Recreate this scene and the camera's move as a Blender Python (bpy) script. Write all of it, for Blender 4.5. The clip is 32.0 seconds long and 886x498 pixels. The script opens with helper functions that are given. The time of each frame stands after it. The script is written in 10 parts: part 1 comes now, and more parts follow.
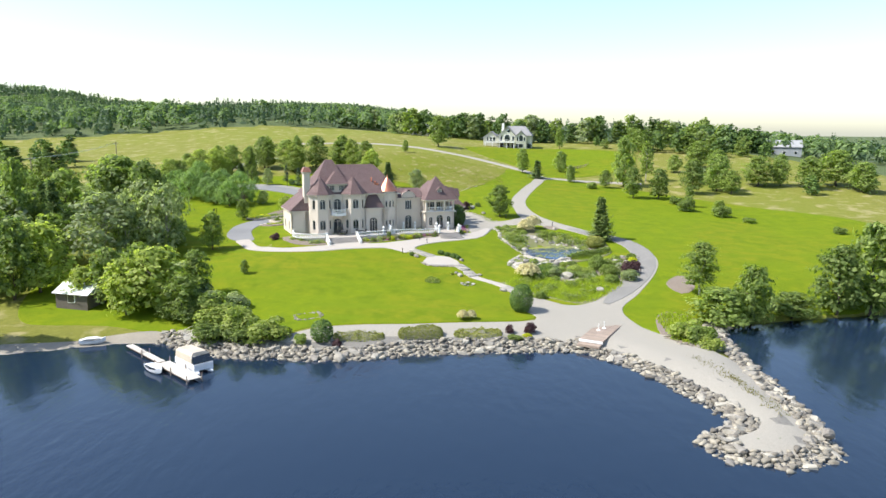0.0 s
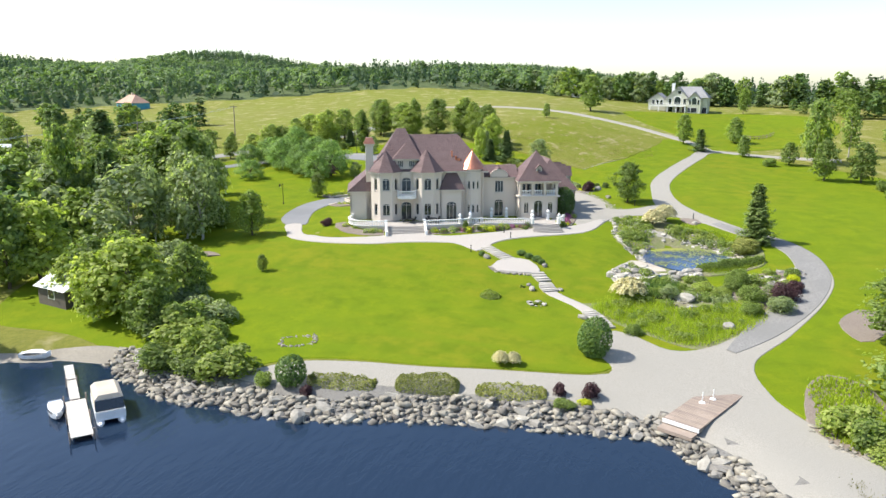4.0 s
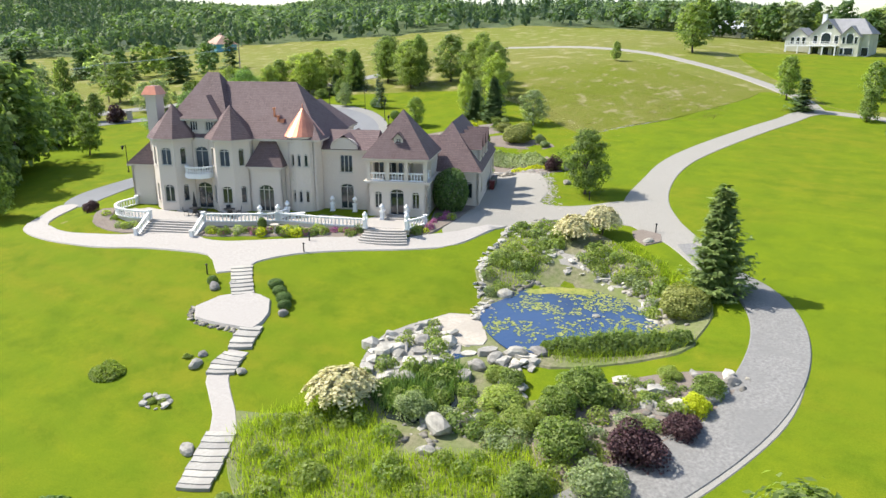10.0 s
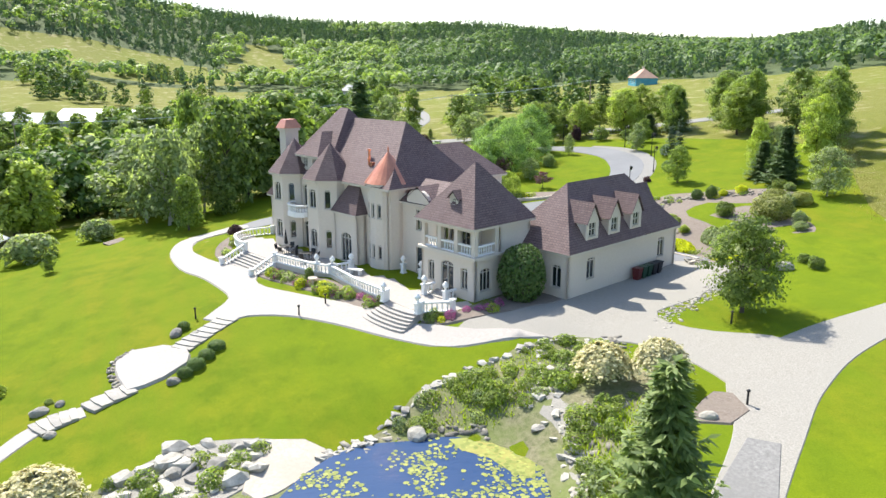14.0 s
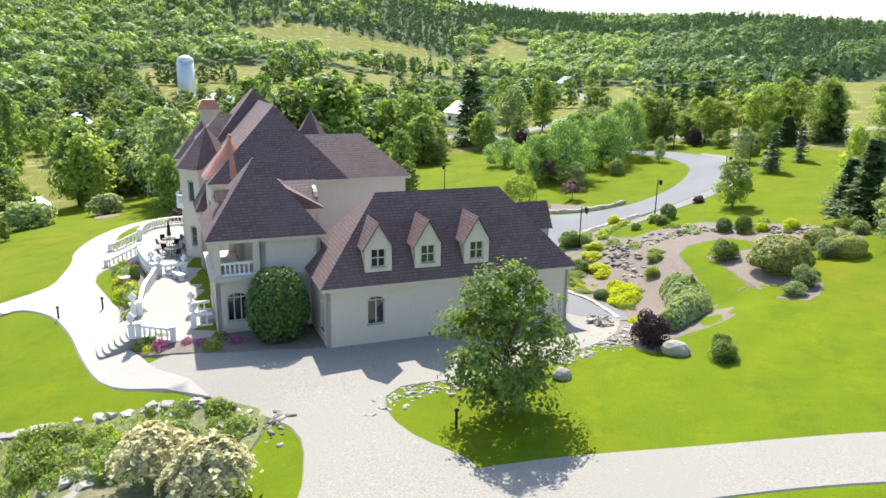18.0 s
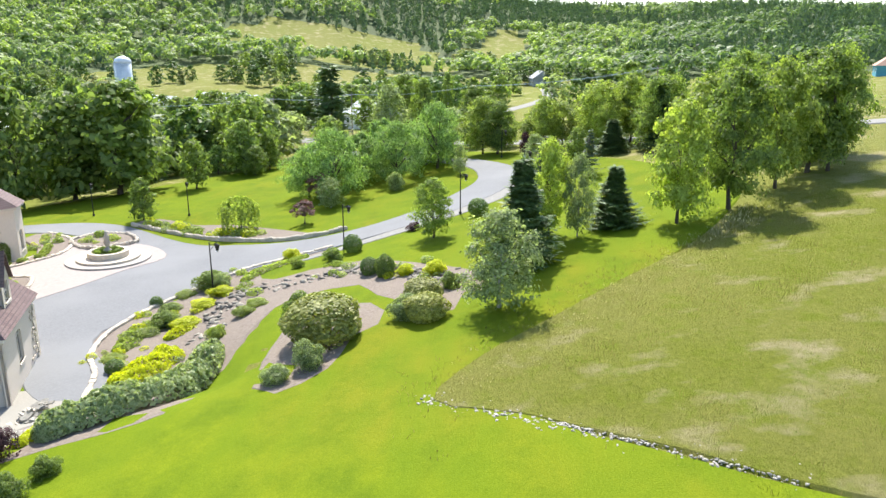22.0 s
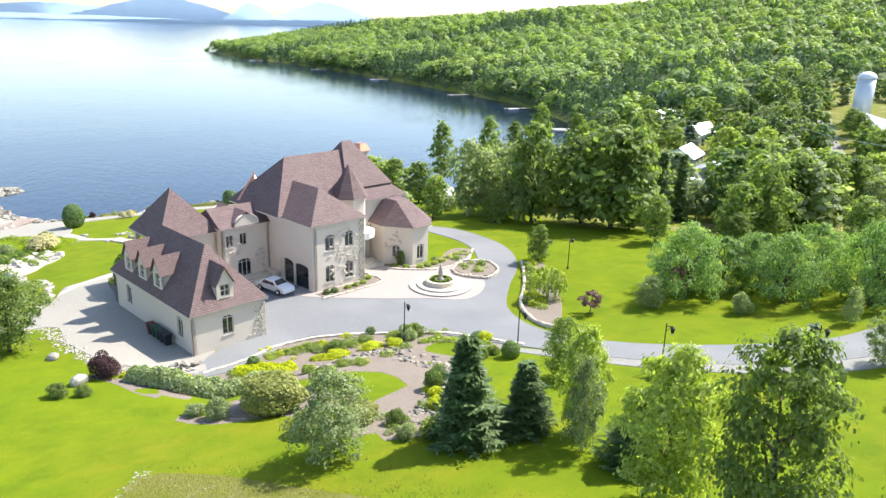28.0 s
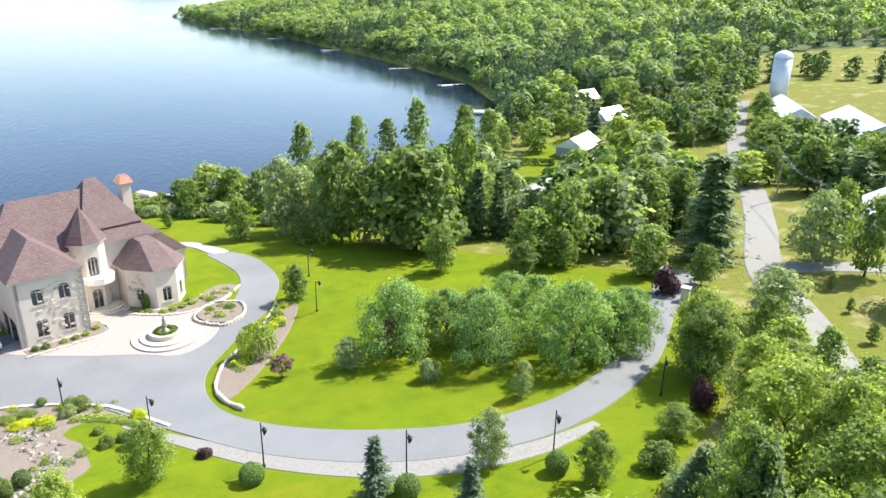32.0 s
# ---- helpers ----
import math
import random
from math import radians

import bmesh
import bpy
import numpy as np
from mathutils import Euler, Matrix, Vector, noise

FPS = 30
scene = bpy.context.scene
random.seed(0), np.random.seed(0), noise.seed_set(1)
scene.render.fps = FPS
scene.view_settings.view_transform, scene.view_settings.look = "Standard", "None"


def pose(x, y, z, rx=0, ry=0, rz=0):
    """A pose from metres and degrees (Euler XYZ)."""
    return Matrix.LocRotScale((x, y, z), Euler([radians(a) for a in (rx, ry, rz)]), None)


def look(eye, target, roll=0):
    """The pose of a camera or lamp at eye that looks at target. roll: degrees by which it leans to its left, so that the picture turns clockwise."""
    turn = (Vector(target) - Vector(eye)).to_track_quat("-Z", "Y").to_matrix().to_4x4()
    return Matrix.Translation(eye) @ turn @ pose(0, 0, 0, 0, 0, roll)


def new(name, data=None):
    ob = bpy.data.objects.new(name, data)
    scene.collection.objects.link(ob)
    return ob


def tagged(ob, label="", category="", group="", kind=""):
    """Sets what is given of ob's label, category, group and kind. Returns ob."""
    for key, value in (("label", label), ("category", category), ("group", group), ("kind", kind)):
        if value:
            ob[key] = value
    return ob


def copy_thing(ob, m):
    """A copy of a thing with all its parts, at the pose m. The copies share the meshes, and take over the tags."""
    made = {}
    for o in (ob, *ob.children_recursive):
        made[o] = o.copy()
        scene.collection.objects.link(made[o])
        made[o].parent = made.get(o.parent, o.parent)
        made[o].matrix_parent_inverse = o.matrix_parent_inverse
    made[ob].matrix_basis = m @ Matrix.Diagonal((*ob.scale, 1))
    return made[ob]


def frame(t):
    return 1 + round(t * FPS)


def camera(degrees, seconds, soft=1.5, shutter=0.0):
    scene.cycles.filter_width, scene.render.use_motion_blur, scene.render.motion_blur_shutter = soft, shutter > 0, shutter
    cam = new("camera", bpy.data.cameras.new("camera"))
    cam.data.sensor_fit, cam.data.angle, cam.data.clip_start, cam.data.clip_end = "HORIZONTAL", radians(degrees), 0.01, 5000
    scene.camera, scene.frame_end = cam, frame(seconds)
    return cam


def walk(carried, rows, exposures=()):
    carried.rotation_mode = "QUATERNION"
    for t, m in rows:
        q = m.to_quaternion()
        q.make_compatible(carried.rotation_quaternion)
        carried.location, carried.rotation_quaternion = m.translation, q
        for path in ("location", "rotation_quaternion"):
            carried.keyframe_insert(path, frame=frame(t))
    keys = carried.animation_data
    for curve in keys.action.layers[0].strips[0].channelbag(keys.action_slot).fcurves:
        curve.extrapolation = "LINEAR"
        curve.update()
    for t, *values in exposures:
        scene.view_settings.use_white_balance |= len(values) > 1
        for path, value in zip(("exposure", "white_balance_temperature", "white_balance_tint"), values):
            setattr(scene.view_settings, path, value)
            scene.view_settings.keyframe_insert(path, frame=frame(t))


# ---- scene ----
cam = camera(62.7, 32.0)
PATH = [
    (0, (0.658, -2.344, 30.699), (0.636, -0.37, 30.376), 0.5),
    (0.5, (1.424, 1.702, 30.841), (1.402, 3.672, 30.495), 0.5),
    (1, (2.786, 5.413, 31.021), (2.713, 7.373, 30.629), 0.3),
    (1.5, (4.754, 9.38, 31.154), (4.616, 11.328, 30.725), 0.2),
    (2, (6.145, 13.739, 31.045), (5.985, 15.686, 30.616), 0.2),
    (2.5, (8.024, 17.876, 31.011), (7.826, 19.82, 30.583), 0.3),
    (3, (10.18, 22.09, 30.957), (9.869, 24.02, 30.531), 0.3),
    (3.5, (12.66, 26.349, 30.87), (12.209, 28.251, 30.445), 0.3),
    (5.5, (22.467, 44.554, 29.556), (21.853, 46.409, 29.132), 0.3),
    (6, (24.802, 49.282, 29.411), (24.088, 51.102, 28.989), 0.3),
    (6.5, (27.164, 54.294, 29.266), (26.344, 56.069, 28.842), 0.3),
    (7, (29.449, 58.931, 29.047), (28.626, 60.693, 28.579), 0.2),
    (7.5, (31.489, 63.517, 28.985), (30.669, 65.269, 28.479), 0.2),
    (8, (33.398, 68.209, 28.85), (32.488, 69.917, 28.345), 0.3),
    (8.5, (35.438, 72.946, 28.843), (34.441, 74.604, 28.337), 0.3),
    (9, (37.584, 77.75, 28.773), (36.575, 79.396, 28.254), 0.2),
    (9.5, (39.461, 82.558, 28.752), (38.466, 84.199, 28.189), 0.1),
    (10, (41.181, 87.532, 28.632), (40.181, 89.17, 28.066), -0.0),
    (10.5, (42.718, 92.45, 28.446), (41.626, 94.029, 27.885), 0.2),
    (11, (44.474, 97.368, 28.429), (43.22, 98.823, 27.871), 0.3),
    (11.5, (46.312, 102.42, 28.393), (44.903, 103.726, 27.837), 0.4),
    (12, (48.024, 107.466, 28.404), (46.524, 108.666, 27.848), 0.5),
    (12.5, (49.657, 112.083, 28.588), (48.112, 113.224, 28.03), 1.1),
    (13, (51.149, 117.145, 28.651), (49.536, 118.195, 28.107), 1.0),
    (13.5, (52.921, 122.353, 28.966), (51.188, 123.213, 28.458), 0.2),
    (15.5, (51.752, 142.545, 27.25), (49.849, 142.918, 26.761), 1.3),
    (16, (51.077, 146.881, 27.382), (49.162, 147.183, 26.89), 1.3),
    (16.5, (49.652, 151.736, 27.302), (47.729, 151.98, 26.809), 1.2),
    (17, (47.894, 156.173, 27.259), (45.961, 156.317, 26.763), 1.2),
    (17.5, (46.33, 160.548, 27.345), (44.393, 160.57, 26.846), 1.1),
    (18, (44.406, 164.872, 27.36), (42.471, 164.833, 26.858), 0.9),
    (18.5, (42.475, 169.103, 27.462), (40.54, 169.056, 26.958), 0.9),
    (19, (40.482, 173.379, 27.534), (38.547, 173.327, 27.029), 0.8),
    (19.5, (38.507, 177.753, 27.559), (36.574, 177.694, 27.051), 0.6),
    (20, (37.277, 181.624, 27.77), (35.344, 181.567, 27.261), 0.5),
    (20.5, (35.189, 186.008, 27.894), (33.257, 185.94, 27.379), 0.1),
    (21, (33.276, 190.133, 27.953), (31.346, 190.061, 27.435), -0.0),
    (21.5, (31.59, 194.243, 28.103), (29.661, 194.16, 27.58), -0.3),
    (22, (30.054, 198.116, 28.261), (28.129, 197.958, 27.743), -0.1),
    (22.5, (28.352, 202.018, 28.557), (26.442, 201.719, 28.045), 0.1),
    (23, (26.444, 205.766, 29.143), (24.557, 205.338, 28.637), 0.2),
    (23.5, (24.624, 209.4, 30.05), (22.772, 208.834, 29.548), 0.2),
    (24, (22.727, 213.118, 30.955), (20.955, 212.331, 30.461), 0.4),
    (24.5, (20.881, 216.862, 32.131), (19.218, 215.864, 31.64), 0.9),
    (25, (18.742, 220.266, 33.267), (17.241, 219.038, 32.778), 1.4),
    (25.5, (16.239, 223.828, 34.439), (14.941, 222.39, 33.945), 1.6),
    (26, (13.438, 227.084, 35.564), (12.311, 225.509, 35.065), 1.6),
    (26.5, (10.42, 229.399, 36.656), (9.435, 227.746, 36.11), 2.3),
    (28.5, (-3.741, 236.4, 40.358), (-4.47, 234.637, 39.757), 1.3),
    (29, (-7.538, 237.447, 41.611), (-8.264, 235.686, 41.003), 1.3),
    (29.5, (-11.459, 238.353, 42.755), (-12.174, 236.586, 42.148), 1.1),
    (30, (-15.395, 239.015, 43.946), (-16.108, 237.246, 43.344), 1.0),
    (30.5, (-19.316, 239.384, 45.041), (-20.057, 237.638, 44.408), 0.9),
    (31, (-23.232, 239.721, 46.241), (-23.992, 237.984, 45.606), 0.9),
    (31.5, (-27.081, 240.136, 47.301), (-27.842, 238.406, 46.647), 0.8),
    (32, (-30.892, 240.458, 48.119), (-31.618, 238.733, 47.413), 0.8),
]
walk(cam, [(t, look(eye, target, roll)) for t, eye, target, roll in PATH],
     [(0, 0.93), (6, 0.9), (9, 0.87), (11, 1.0), (13, 1.12), (16, 1.12), (19, 1.13), (23, 1.28), (26, 1.3), (32, 1.32)])


# ---- world, sun, exposure ----
LAKE = 2.4
SUN_AZ, SUN_EL = radians(190), radians(50)
world = bpy.data.worlds.new("sky")
scene.world = world
world.use_nodes = True
wn = world.node_tree
sky = wn.nodes.new("ShaderNodeTexSky")
sky.sky_type, sky.sun_disc = "NISHITA", False
sky.sun_elevation, sky.sun_rotation = SUN_EL, math.atan2(math.cos(SUN_AZ), math.sin(SUN_AZ))
sky.air_density, sky.dust_density, sky.altitude = 1.0, 1.2, 200
wn.nodes["Background"].inputs["Strength"].default_value = 0.14
wn.links.new(sky.outputs[0], wn.nodes["Background"].inputs["Color"])
sun = new("sun", bpy.data.lights.new("sun", "SUN"))
sun.data.energy, sun.data.angle, sun.data.color = 4.2, radians(0.55), (1.0, 0.955, 0.88)
sun.matrix_world = look((math.cos(SUN_AZ) * math.cos(SUN_EL) * 300, math.sin(SUN_AZ) * math.cos(SUN_EL) * 300, math.sin(SUN_EL) * 300), (0, 0, 0))
scene.view_settings.exposure = 1.05


# ---- materials ----
def ramp_nodes(nt, fac, stops):
    r = nt.nodes.new("ShaderNodeValToRGB")
    els = r.color_ramp.elements
    while len(els) < len(stops):
        els.new(0.5)
    for e, (p, c) in zip(els, stops):
        e.position, e.color = p, (*c, 1)
    nt.links.new(fac, r.inputs[0])
    return r.outputs[0]


def noise_out(nt, scale, detail=4.0, rough=0.6, stretch=None, turn=0.0):
    co = nt.nodes.new("ShaderNodeTexCoord").outputs["Object"]
    if stretch:
        mp = nt.nodes.new("ShaderNodeMapping")
        mp.inputs["Scale"].default_value = stretch
        mp.inputs["Rotation"].default_value = (0, 0, turn)
        nt.links.new(co, mp.inputs[0])
        co = mp.outputs[0]
    n = nt.nodes.new("ShaderNodeTexNoise")
    n.inputs["Scale"].default_value, n.inputs["Detail"].default_value, n.inputs["Roughness"].default_value = scale, detail, rough
    nt.links.new(co, n.inputs["Vector"])
    return n.outputs["Fac"]


def mixed(nt, fac, a, b, how="MIX"):
    m = nt.nodes.new("ShaderNodeMix")
    m.data_type, m.blend_type = "RGBA", how
    for sock, val in ((m.inputs[0], fac), (m.inputs[6], a), (m.inputs[7], b)):
        if isinstance(val, (int, float)):
            sock.default_value = val
        elif isinstance(val, tuple):
            sock.default_value = (*val, 1)
        else:
            nt.links.new(val, sock)
    return m.outputs[2]


def material(name, c1, c2, big=0.15, small=3.0, rough=0.8, metal=0.0, bump=0.3, dist=0.05, c3=None, spec=0.3, per_object=0.0, island=0.0):
    """Two-scale noise between c1 and c2, fine bump, optional tint c3 in wide patches."""
    mt = bpy.data.materials.new(name)
    mt.use_nodes = True
    nt = mt.node_tree
    bs = nt.nodes["Principled BSDF"]
    fine = noise_out(nt, small, 6.0, 0.7)
    wide = noise_out(nt, big, 3.0, 0.55)
    col = ramp_nodes(nt, fine, [(0.3, c1), (0.7, c2)])
    mid = tuple((a + b) / 2 for a, b in zip(c1, c2))
    col = mixed(nt, ramp_nodes(nt, wide, [(0.38, (0, 0, 0)), (0.62, (0.75, 0.75, 0.75))]), col, c3 or tuple(x * 0.82 for x in mid))
    if per_object or island:
        info = nt.nodes.new("ShaderNodeObjectInfo" if per_object else "ShaderNodeNewGeometry")
        amt = per_object or island
        rnd = info.outputs["Random" if per_object else "Random Per Island"]
        col = mixed(nt, 1.0, col, ramp_nodes(nt, rnd, [(0.0, (1 - amt,) * 3), (1.0, (1 + amt * 0.6, 1 + amt * 0.6, 1 + amt * 0.4))]), "MULTIPLY")
    nt.links.new(col, bs.inputs["Base Color"])
    bs.inputs["Roughness"].default_value, bs.inputs["Metallic"].default_value = rough, metal
    bs.inputs["Specular IOR Level"].default_value = spec
    if bump:
        bp = nt.nodes.new("ShaderNodeBump")
        bp.inputs["Strength"].default_value, bp.inputs["Distance"].default_value = bump, dist
        nt.links.new(fine, bp.inputs["Height"])
        nt.links.new(bp.outputs[0], bs.inputs["Normal"])
    return mt


def leaf_material(name, c1, c2, through_col=None, var=0.22, light=0.5, gloss=0.22):
    """Leaves: colour varies leaf by leaf and tree by tree; some light passes through."""
    mt = bpy.data.materials.new(name)
    mt.use_nodes = True
    nt = mt.node_tree
    bs = nt.nodes["Principled BSDF"]
    geo = nt.nodes.new("ShaderNodeNewGeometry")
    info = nt.nodes.new("ShaderNodeObjectInfo")
    col = ramp_nodes(nt, geo.outputs["Random Per Island"], [(0.0, c1), (1.0, c2)])
    col = mixed(nt, 1.0, col, ramp_nodes(nt, info.outputs["Random"], [(0.0, (1 - var, 1 - var, 1 - var)), (1.0, (1 + var * 0.7, 1 + var * 0.5, 1))]), "MULTIPLY")
    nt.links.new(col, bs.inputs["Base Color"])
    bs.inputs["Roughness"].default_value, bs.inputs["Specular IOR Level"].default_value = 0.55, gloss
    tr = nt.nodes.new("ShaderNodeBsdfTranslucent")
    nt.links.new(mixed(nt, 1.0, col, through_col or (1.45, 1.6, 0.7), "MULTIPLY"), tr.inputs["Color"])
    mx = nt.nodes.new("ShaderNodeMixShader")
    mx.inputs[0].default_value = light
    nt.links.new(bs.outputs[0], mx.inputs[1])
    nt.links.new(tr.outputs[0], mx.inputs[2])
    nt.links.new(mx.outputs[0], nt.nodes["Material Output"].inputs[0])
    return mt


def lawn_material():
    mt = bpy.data.materials.new("mown_lawn")
    mt.use_nodes = True
    nt = mt.node_tree
    bs = nt.nodes["Principled BSDF"]
    fine = noise_out(nt, 2.2, 8.0, 0.75)
    blades = noise_out(nt, 14.0, 4.0, 0.8)
    wide = noise_out(nt, 0.05, 3.0, 0.5)
    sweep = noise_out(nt, 0.55, 3.0, 0.5, (0.16, 1.0, 1.0), 0.5)
    patch = noise_out(nt, 0.32, 6.0, 0.68)
    col = ramp_nodes(nt, fine, [(0.25, (0.10, 0.15, 0.003)), (0.75, (0.205, 0.248, 0.008))])
    col = mixed(nt, ramp_nodes(nt, wide, [(0.42, (0, 0, 0)), (0.6, (0.9, 0.9, 0.9))]), col, (0.185, 0.178, 0.012))
    col = mixed(nt, ramp_nodes(nt, patch, [(0.40, (0, 0, 0)), (0.62, (0.95, 0.95, 0.95))]), col, (0.075, 0.125, 0.005))
    col = mixed(nt, ramp_nodes(nt, sweep, [(0.42, (0, 0, 0)), (0.6, (0.55, 0.55, 0.55))]), col, (0.115, 0.175, 0.006))
    col = mixed(nt, 0.42, col, ramp_nodes(nt, blades, [(0.3, (0.05, 0.09, 0.004)), (0.7, (0.21, 0.26, 0.02))]))
    nt.links.new(col, bs.inputs["Base Color"])
    bs.inputs["Roughness"].default_value, bs.inputs["Specular IOR Level"].default_value = 0.9, 0.04
    bp = nt.nodes.new("ShaderNodeBump")
    bp.inputs["Strength"].default_value, bp.inputs["Distance"].default_value = 0.5, 0.06
    nt.links.new(blades, bp.inputs["Height"])
    nt.links.new(bp.outputs[0], bs.inputs["Normal"])
    return mt


def meadow_material():
    mt = bpy.data.materials.new("tall_meadow")
    mt.use_nodes = True
    nt = mt.node_tree
    bs = nt.nodes["Principled BSDF"]
    fine = noise_out(nt, 1.4, 8.0, 0.8)
    mid = noise_out(nt, 0.22, 5.0, 0.6)
    wide = noise_out(nt, 0.018, 4.0, 0.6)
    col = ramp_nodes(nt, fine, [(0.25, (0.10, 0.115, 0.018)), (0.75, (0.235, 0.225, 0.055))])
    col = mixed(nt, ramp_nodes(nt, wide, [(0.4, (0, 0, 0)), (0.62, (0.6, 0.6, 0.6))]), col, (0.15, 0.18, 0.022))
    col = mixed(nt, ramp_nodes(nt, mid, [(0.53, (0, 0, 0)), (0.67, (0.7, 0.7, 0.7))]), col, (0.33, 0.285, 0.15))
    nt.links.new(col, bs.inputs["Base Color"])
    bs.inputs["Roughness"].default_value, bs.inputs["Specular IOR Level"].default_value = 0.9, 0.1
    bp = nt.nodes.new("ShaderNodeBump")
    bp.inputs["Strength"].default_value, bp.inputs["Distance"].default_value = 0.9, 0.25
    nt.links.new(fine, bp.inputs["Height"])
    nt.links.new(bp.outputs[0], bs.inputs["Normal"])
    return mt


def water_material(name, col, wave=0.5, strength=0.12, rough=0.06):
    mt = bpy.data.materials.new(name)
    mt.use_nodes = True
    nt = mt.node_tree
    bs = nt.nodes["Principled BSDF"]
    bs.inputs["Base Color"].default_value = (*col, 1)
    bs.inputs["Roughness"].default_value, bs.inputs["IOR"].default_value = rough, 1.33
    a = noise_out(nt, wave, 5.0, 0.6, (1.0, 0.35, 1.0), 0.3)
    b = noise_out(nt, 0.02, 3.0, 0.5)
    mu = nt.nodes.new("ShaderNodeMath")
    mu.operation = "MULTIPLY"
    nt.links.new(a, mu.inputs[0])
    nt.links.new(ramp_nodes(nt, b, [(0.35, (0.35, 0.35, 0.35)), (0.65, (1, 1, 1))]), mu.inputs[1])
    bp = nt.nodes.new("ShaderNodeBump")
    bp.inputs["Strength"].default_value, bp.inputs["Distance"].default_value = strength, 1.0
    nt.links.new(mu.outputs[0], bp.inputs["Height"])
    nt.links.new(bp.outputs[0], bs.inputs["Normal"])
    return mt


def roof_material():
    """Shingle courses: thin shadow lines along the slope, blended shingle by shingle."""
    mt = bpy.data.materials.new("shingles")
    mt.use_nodes = True
    nt = mt.node_tree
    bs = nt.nodes["Principled BSDF"]
    co = nt.nodes.new("ShaderNodeTexCoord").outputs["Object"]
    sep = nt.nodes.new("ShaderNodeSeparateXYZ")
    nt.links.new(co, sep.inputs[0])
    add = nt.nodes.new("ShaderNodeMath")
    nt.links.new(sep.outputs["X"], add.inputs[0])
    nt.links.new(sep.outputs["Y"], add.inputs[1])
    comb = nt.nodes.new("ShaderNodeCombineXYZ")
    nt.links.new(add.outputs[0], comb.inputs["X"])
    nt.links.new(sep.outputs["Z"], comb.inputs["Y"])
    br = nt.nodes.new("ShaderNodeTexBrick")
    br.inputs["Scale"].default_value = 1.0
    br.inputs["Brick Width"].default_value, br.inputs["Row Height"].default_value = 0.32, 0.17
    br.inputs["Mortar Size"].default_value, br.inputs["Mortar Smooth"].default_value, br.inputs["Bias"].default_value = 0.022, 0.3, 0.0
    br.inputs["Color1"].default_value, br.inputs["Color2"].default_value = (0.130, 0.079, 0.076, 1), (0.185, 0.120, 0.112, 1)
    br.inputs["Mortar"].default_value = (0.07, 0.047, 0.045, 1)
    nt.links.new(comb.outputs[0], br.inputs["Vector"])
    wide = noise_out(nt, 0.5, 5.0, 0.65)
    col = mixed(nt, ramp_nodes(nt, wide, [(0.4, (0, 0, 0)), (0.65, (0.5, 0.5, 0.5))]), br.outputs["Color"], (0.157, 0.108, 0.104))
    nt.links.new(col, bs.inputs["Base Color"])
    bs.inputs["Roughness"].default_value, bs.inputs["Specular IOR Level"].default_value = 0.75, 0.4
    bp = nt.nodes.new("ShaderNodeBump")
    bp.inputs["Strength"].default_value, bp.inputs["Distance"].default_value, bp.invert = 0.6, 0.03, True
    nt.links.new(br.outputs["Fac"], bp.inputs["Height"])
    nt.links.new(bp.outputs[0], bs.inputs["Normal"])
    return mt


def hay_material():
    """Ripe hay: green and tan in soft patches, with paler seed heads in streaks."""
    mt = bpy.data.materials.new("ripe_hay")
    mt.use_nodes = True
    nt = mt.node_tree
    bs = nt.nodes["Principled BSDF"]
    fine = noise_out(nt, 3.5, 8.0, 0.8)
    col = ramp_nodes(nt, fine, [(0.28, (0.085, 0.11, 0.010)), (0.72, (0.185, 0.20, 0.030))])
    col = mixed(nt, ramp_nodes(nt, noise_out(nt, 0.06, 4.0, 0.6), [(0.4, (0, 0, 0)), (0.62, (0.45, 0.45, 0.45))]), col, (0.22, 0.195, 0.07))
    col = mixed(nt, ramp_nodes(nt, noise_out(nt, 0.42, 4.0, 0.55, (1.0, 0.55, 1.0), 0.6), [(0.55, (0, 0, 0)), (0.7, (0.8, 0.8, 0.8))]), col, (0.30, 0.255, 0.15))
    col = mixed(nt, ramp_nodes(nt, noise_out(nt, 0.9, 5.0, 0.7), [(0.5, (0, 0, 0)), (0.68, (0.7, 0.7, 0.7))]), col, (0.12, 0.155, 0.012))
    nt.links.new(col, bs.inputs["Base Color"])
    bs.inputs["Roughness"].default_value, bs.inputs["Specular IOR Level"].default_value = 0.95, 0.05
    bp = nt.nodes.new("ShaderNodeBump")
    bp.inputs["Strength"].default_value, bp.inputs["Distance"].default_value = 0.9, 0.18
    nt.links.new(fine, bp.inputs["Height"])
    nt.links.new(bp.outputs[0], bs.inputs["Normal"])
    return mt


HAYFIELD = hay_material()
LAWN, MEADOW, ROOF = lawn_material(), meadow_material(), roof_material()
WATER = water_material("lake_water", (0.010, 0.021, 0.042), 0.8, 0.11, 0.07)
POND = water_material("pond_water", (0.030, 0.062, 0.14), 2.2, 0.10, 0.10)
STUCCO = material("cream_stucco", (0.58, 0.505, 0.425), (0.66, 0.58, 0.49), 0.25, 6.0, 0.9, bump=0.25, dist=0.02, c3=(0.60, 0.53, 0.45))
STONE = material("cut_stone", (0.42, 0.36, 0.29), (0.66, 0.60, 0.52), 0.5, 2.5, 0.9, bump=0.7, dist=0.08, c3=(0.58, 0.50, 0.40), per_object=0.2)
WHITE = material("white_paint", (0.74, 0.73, 0.70), (0.82, 0.81, 0.78), 0.8, 9.0, 0.55, bump=0.1, dist=0.01, c3=(0.76, 0.75, 0.72))
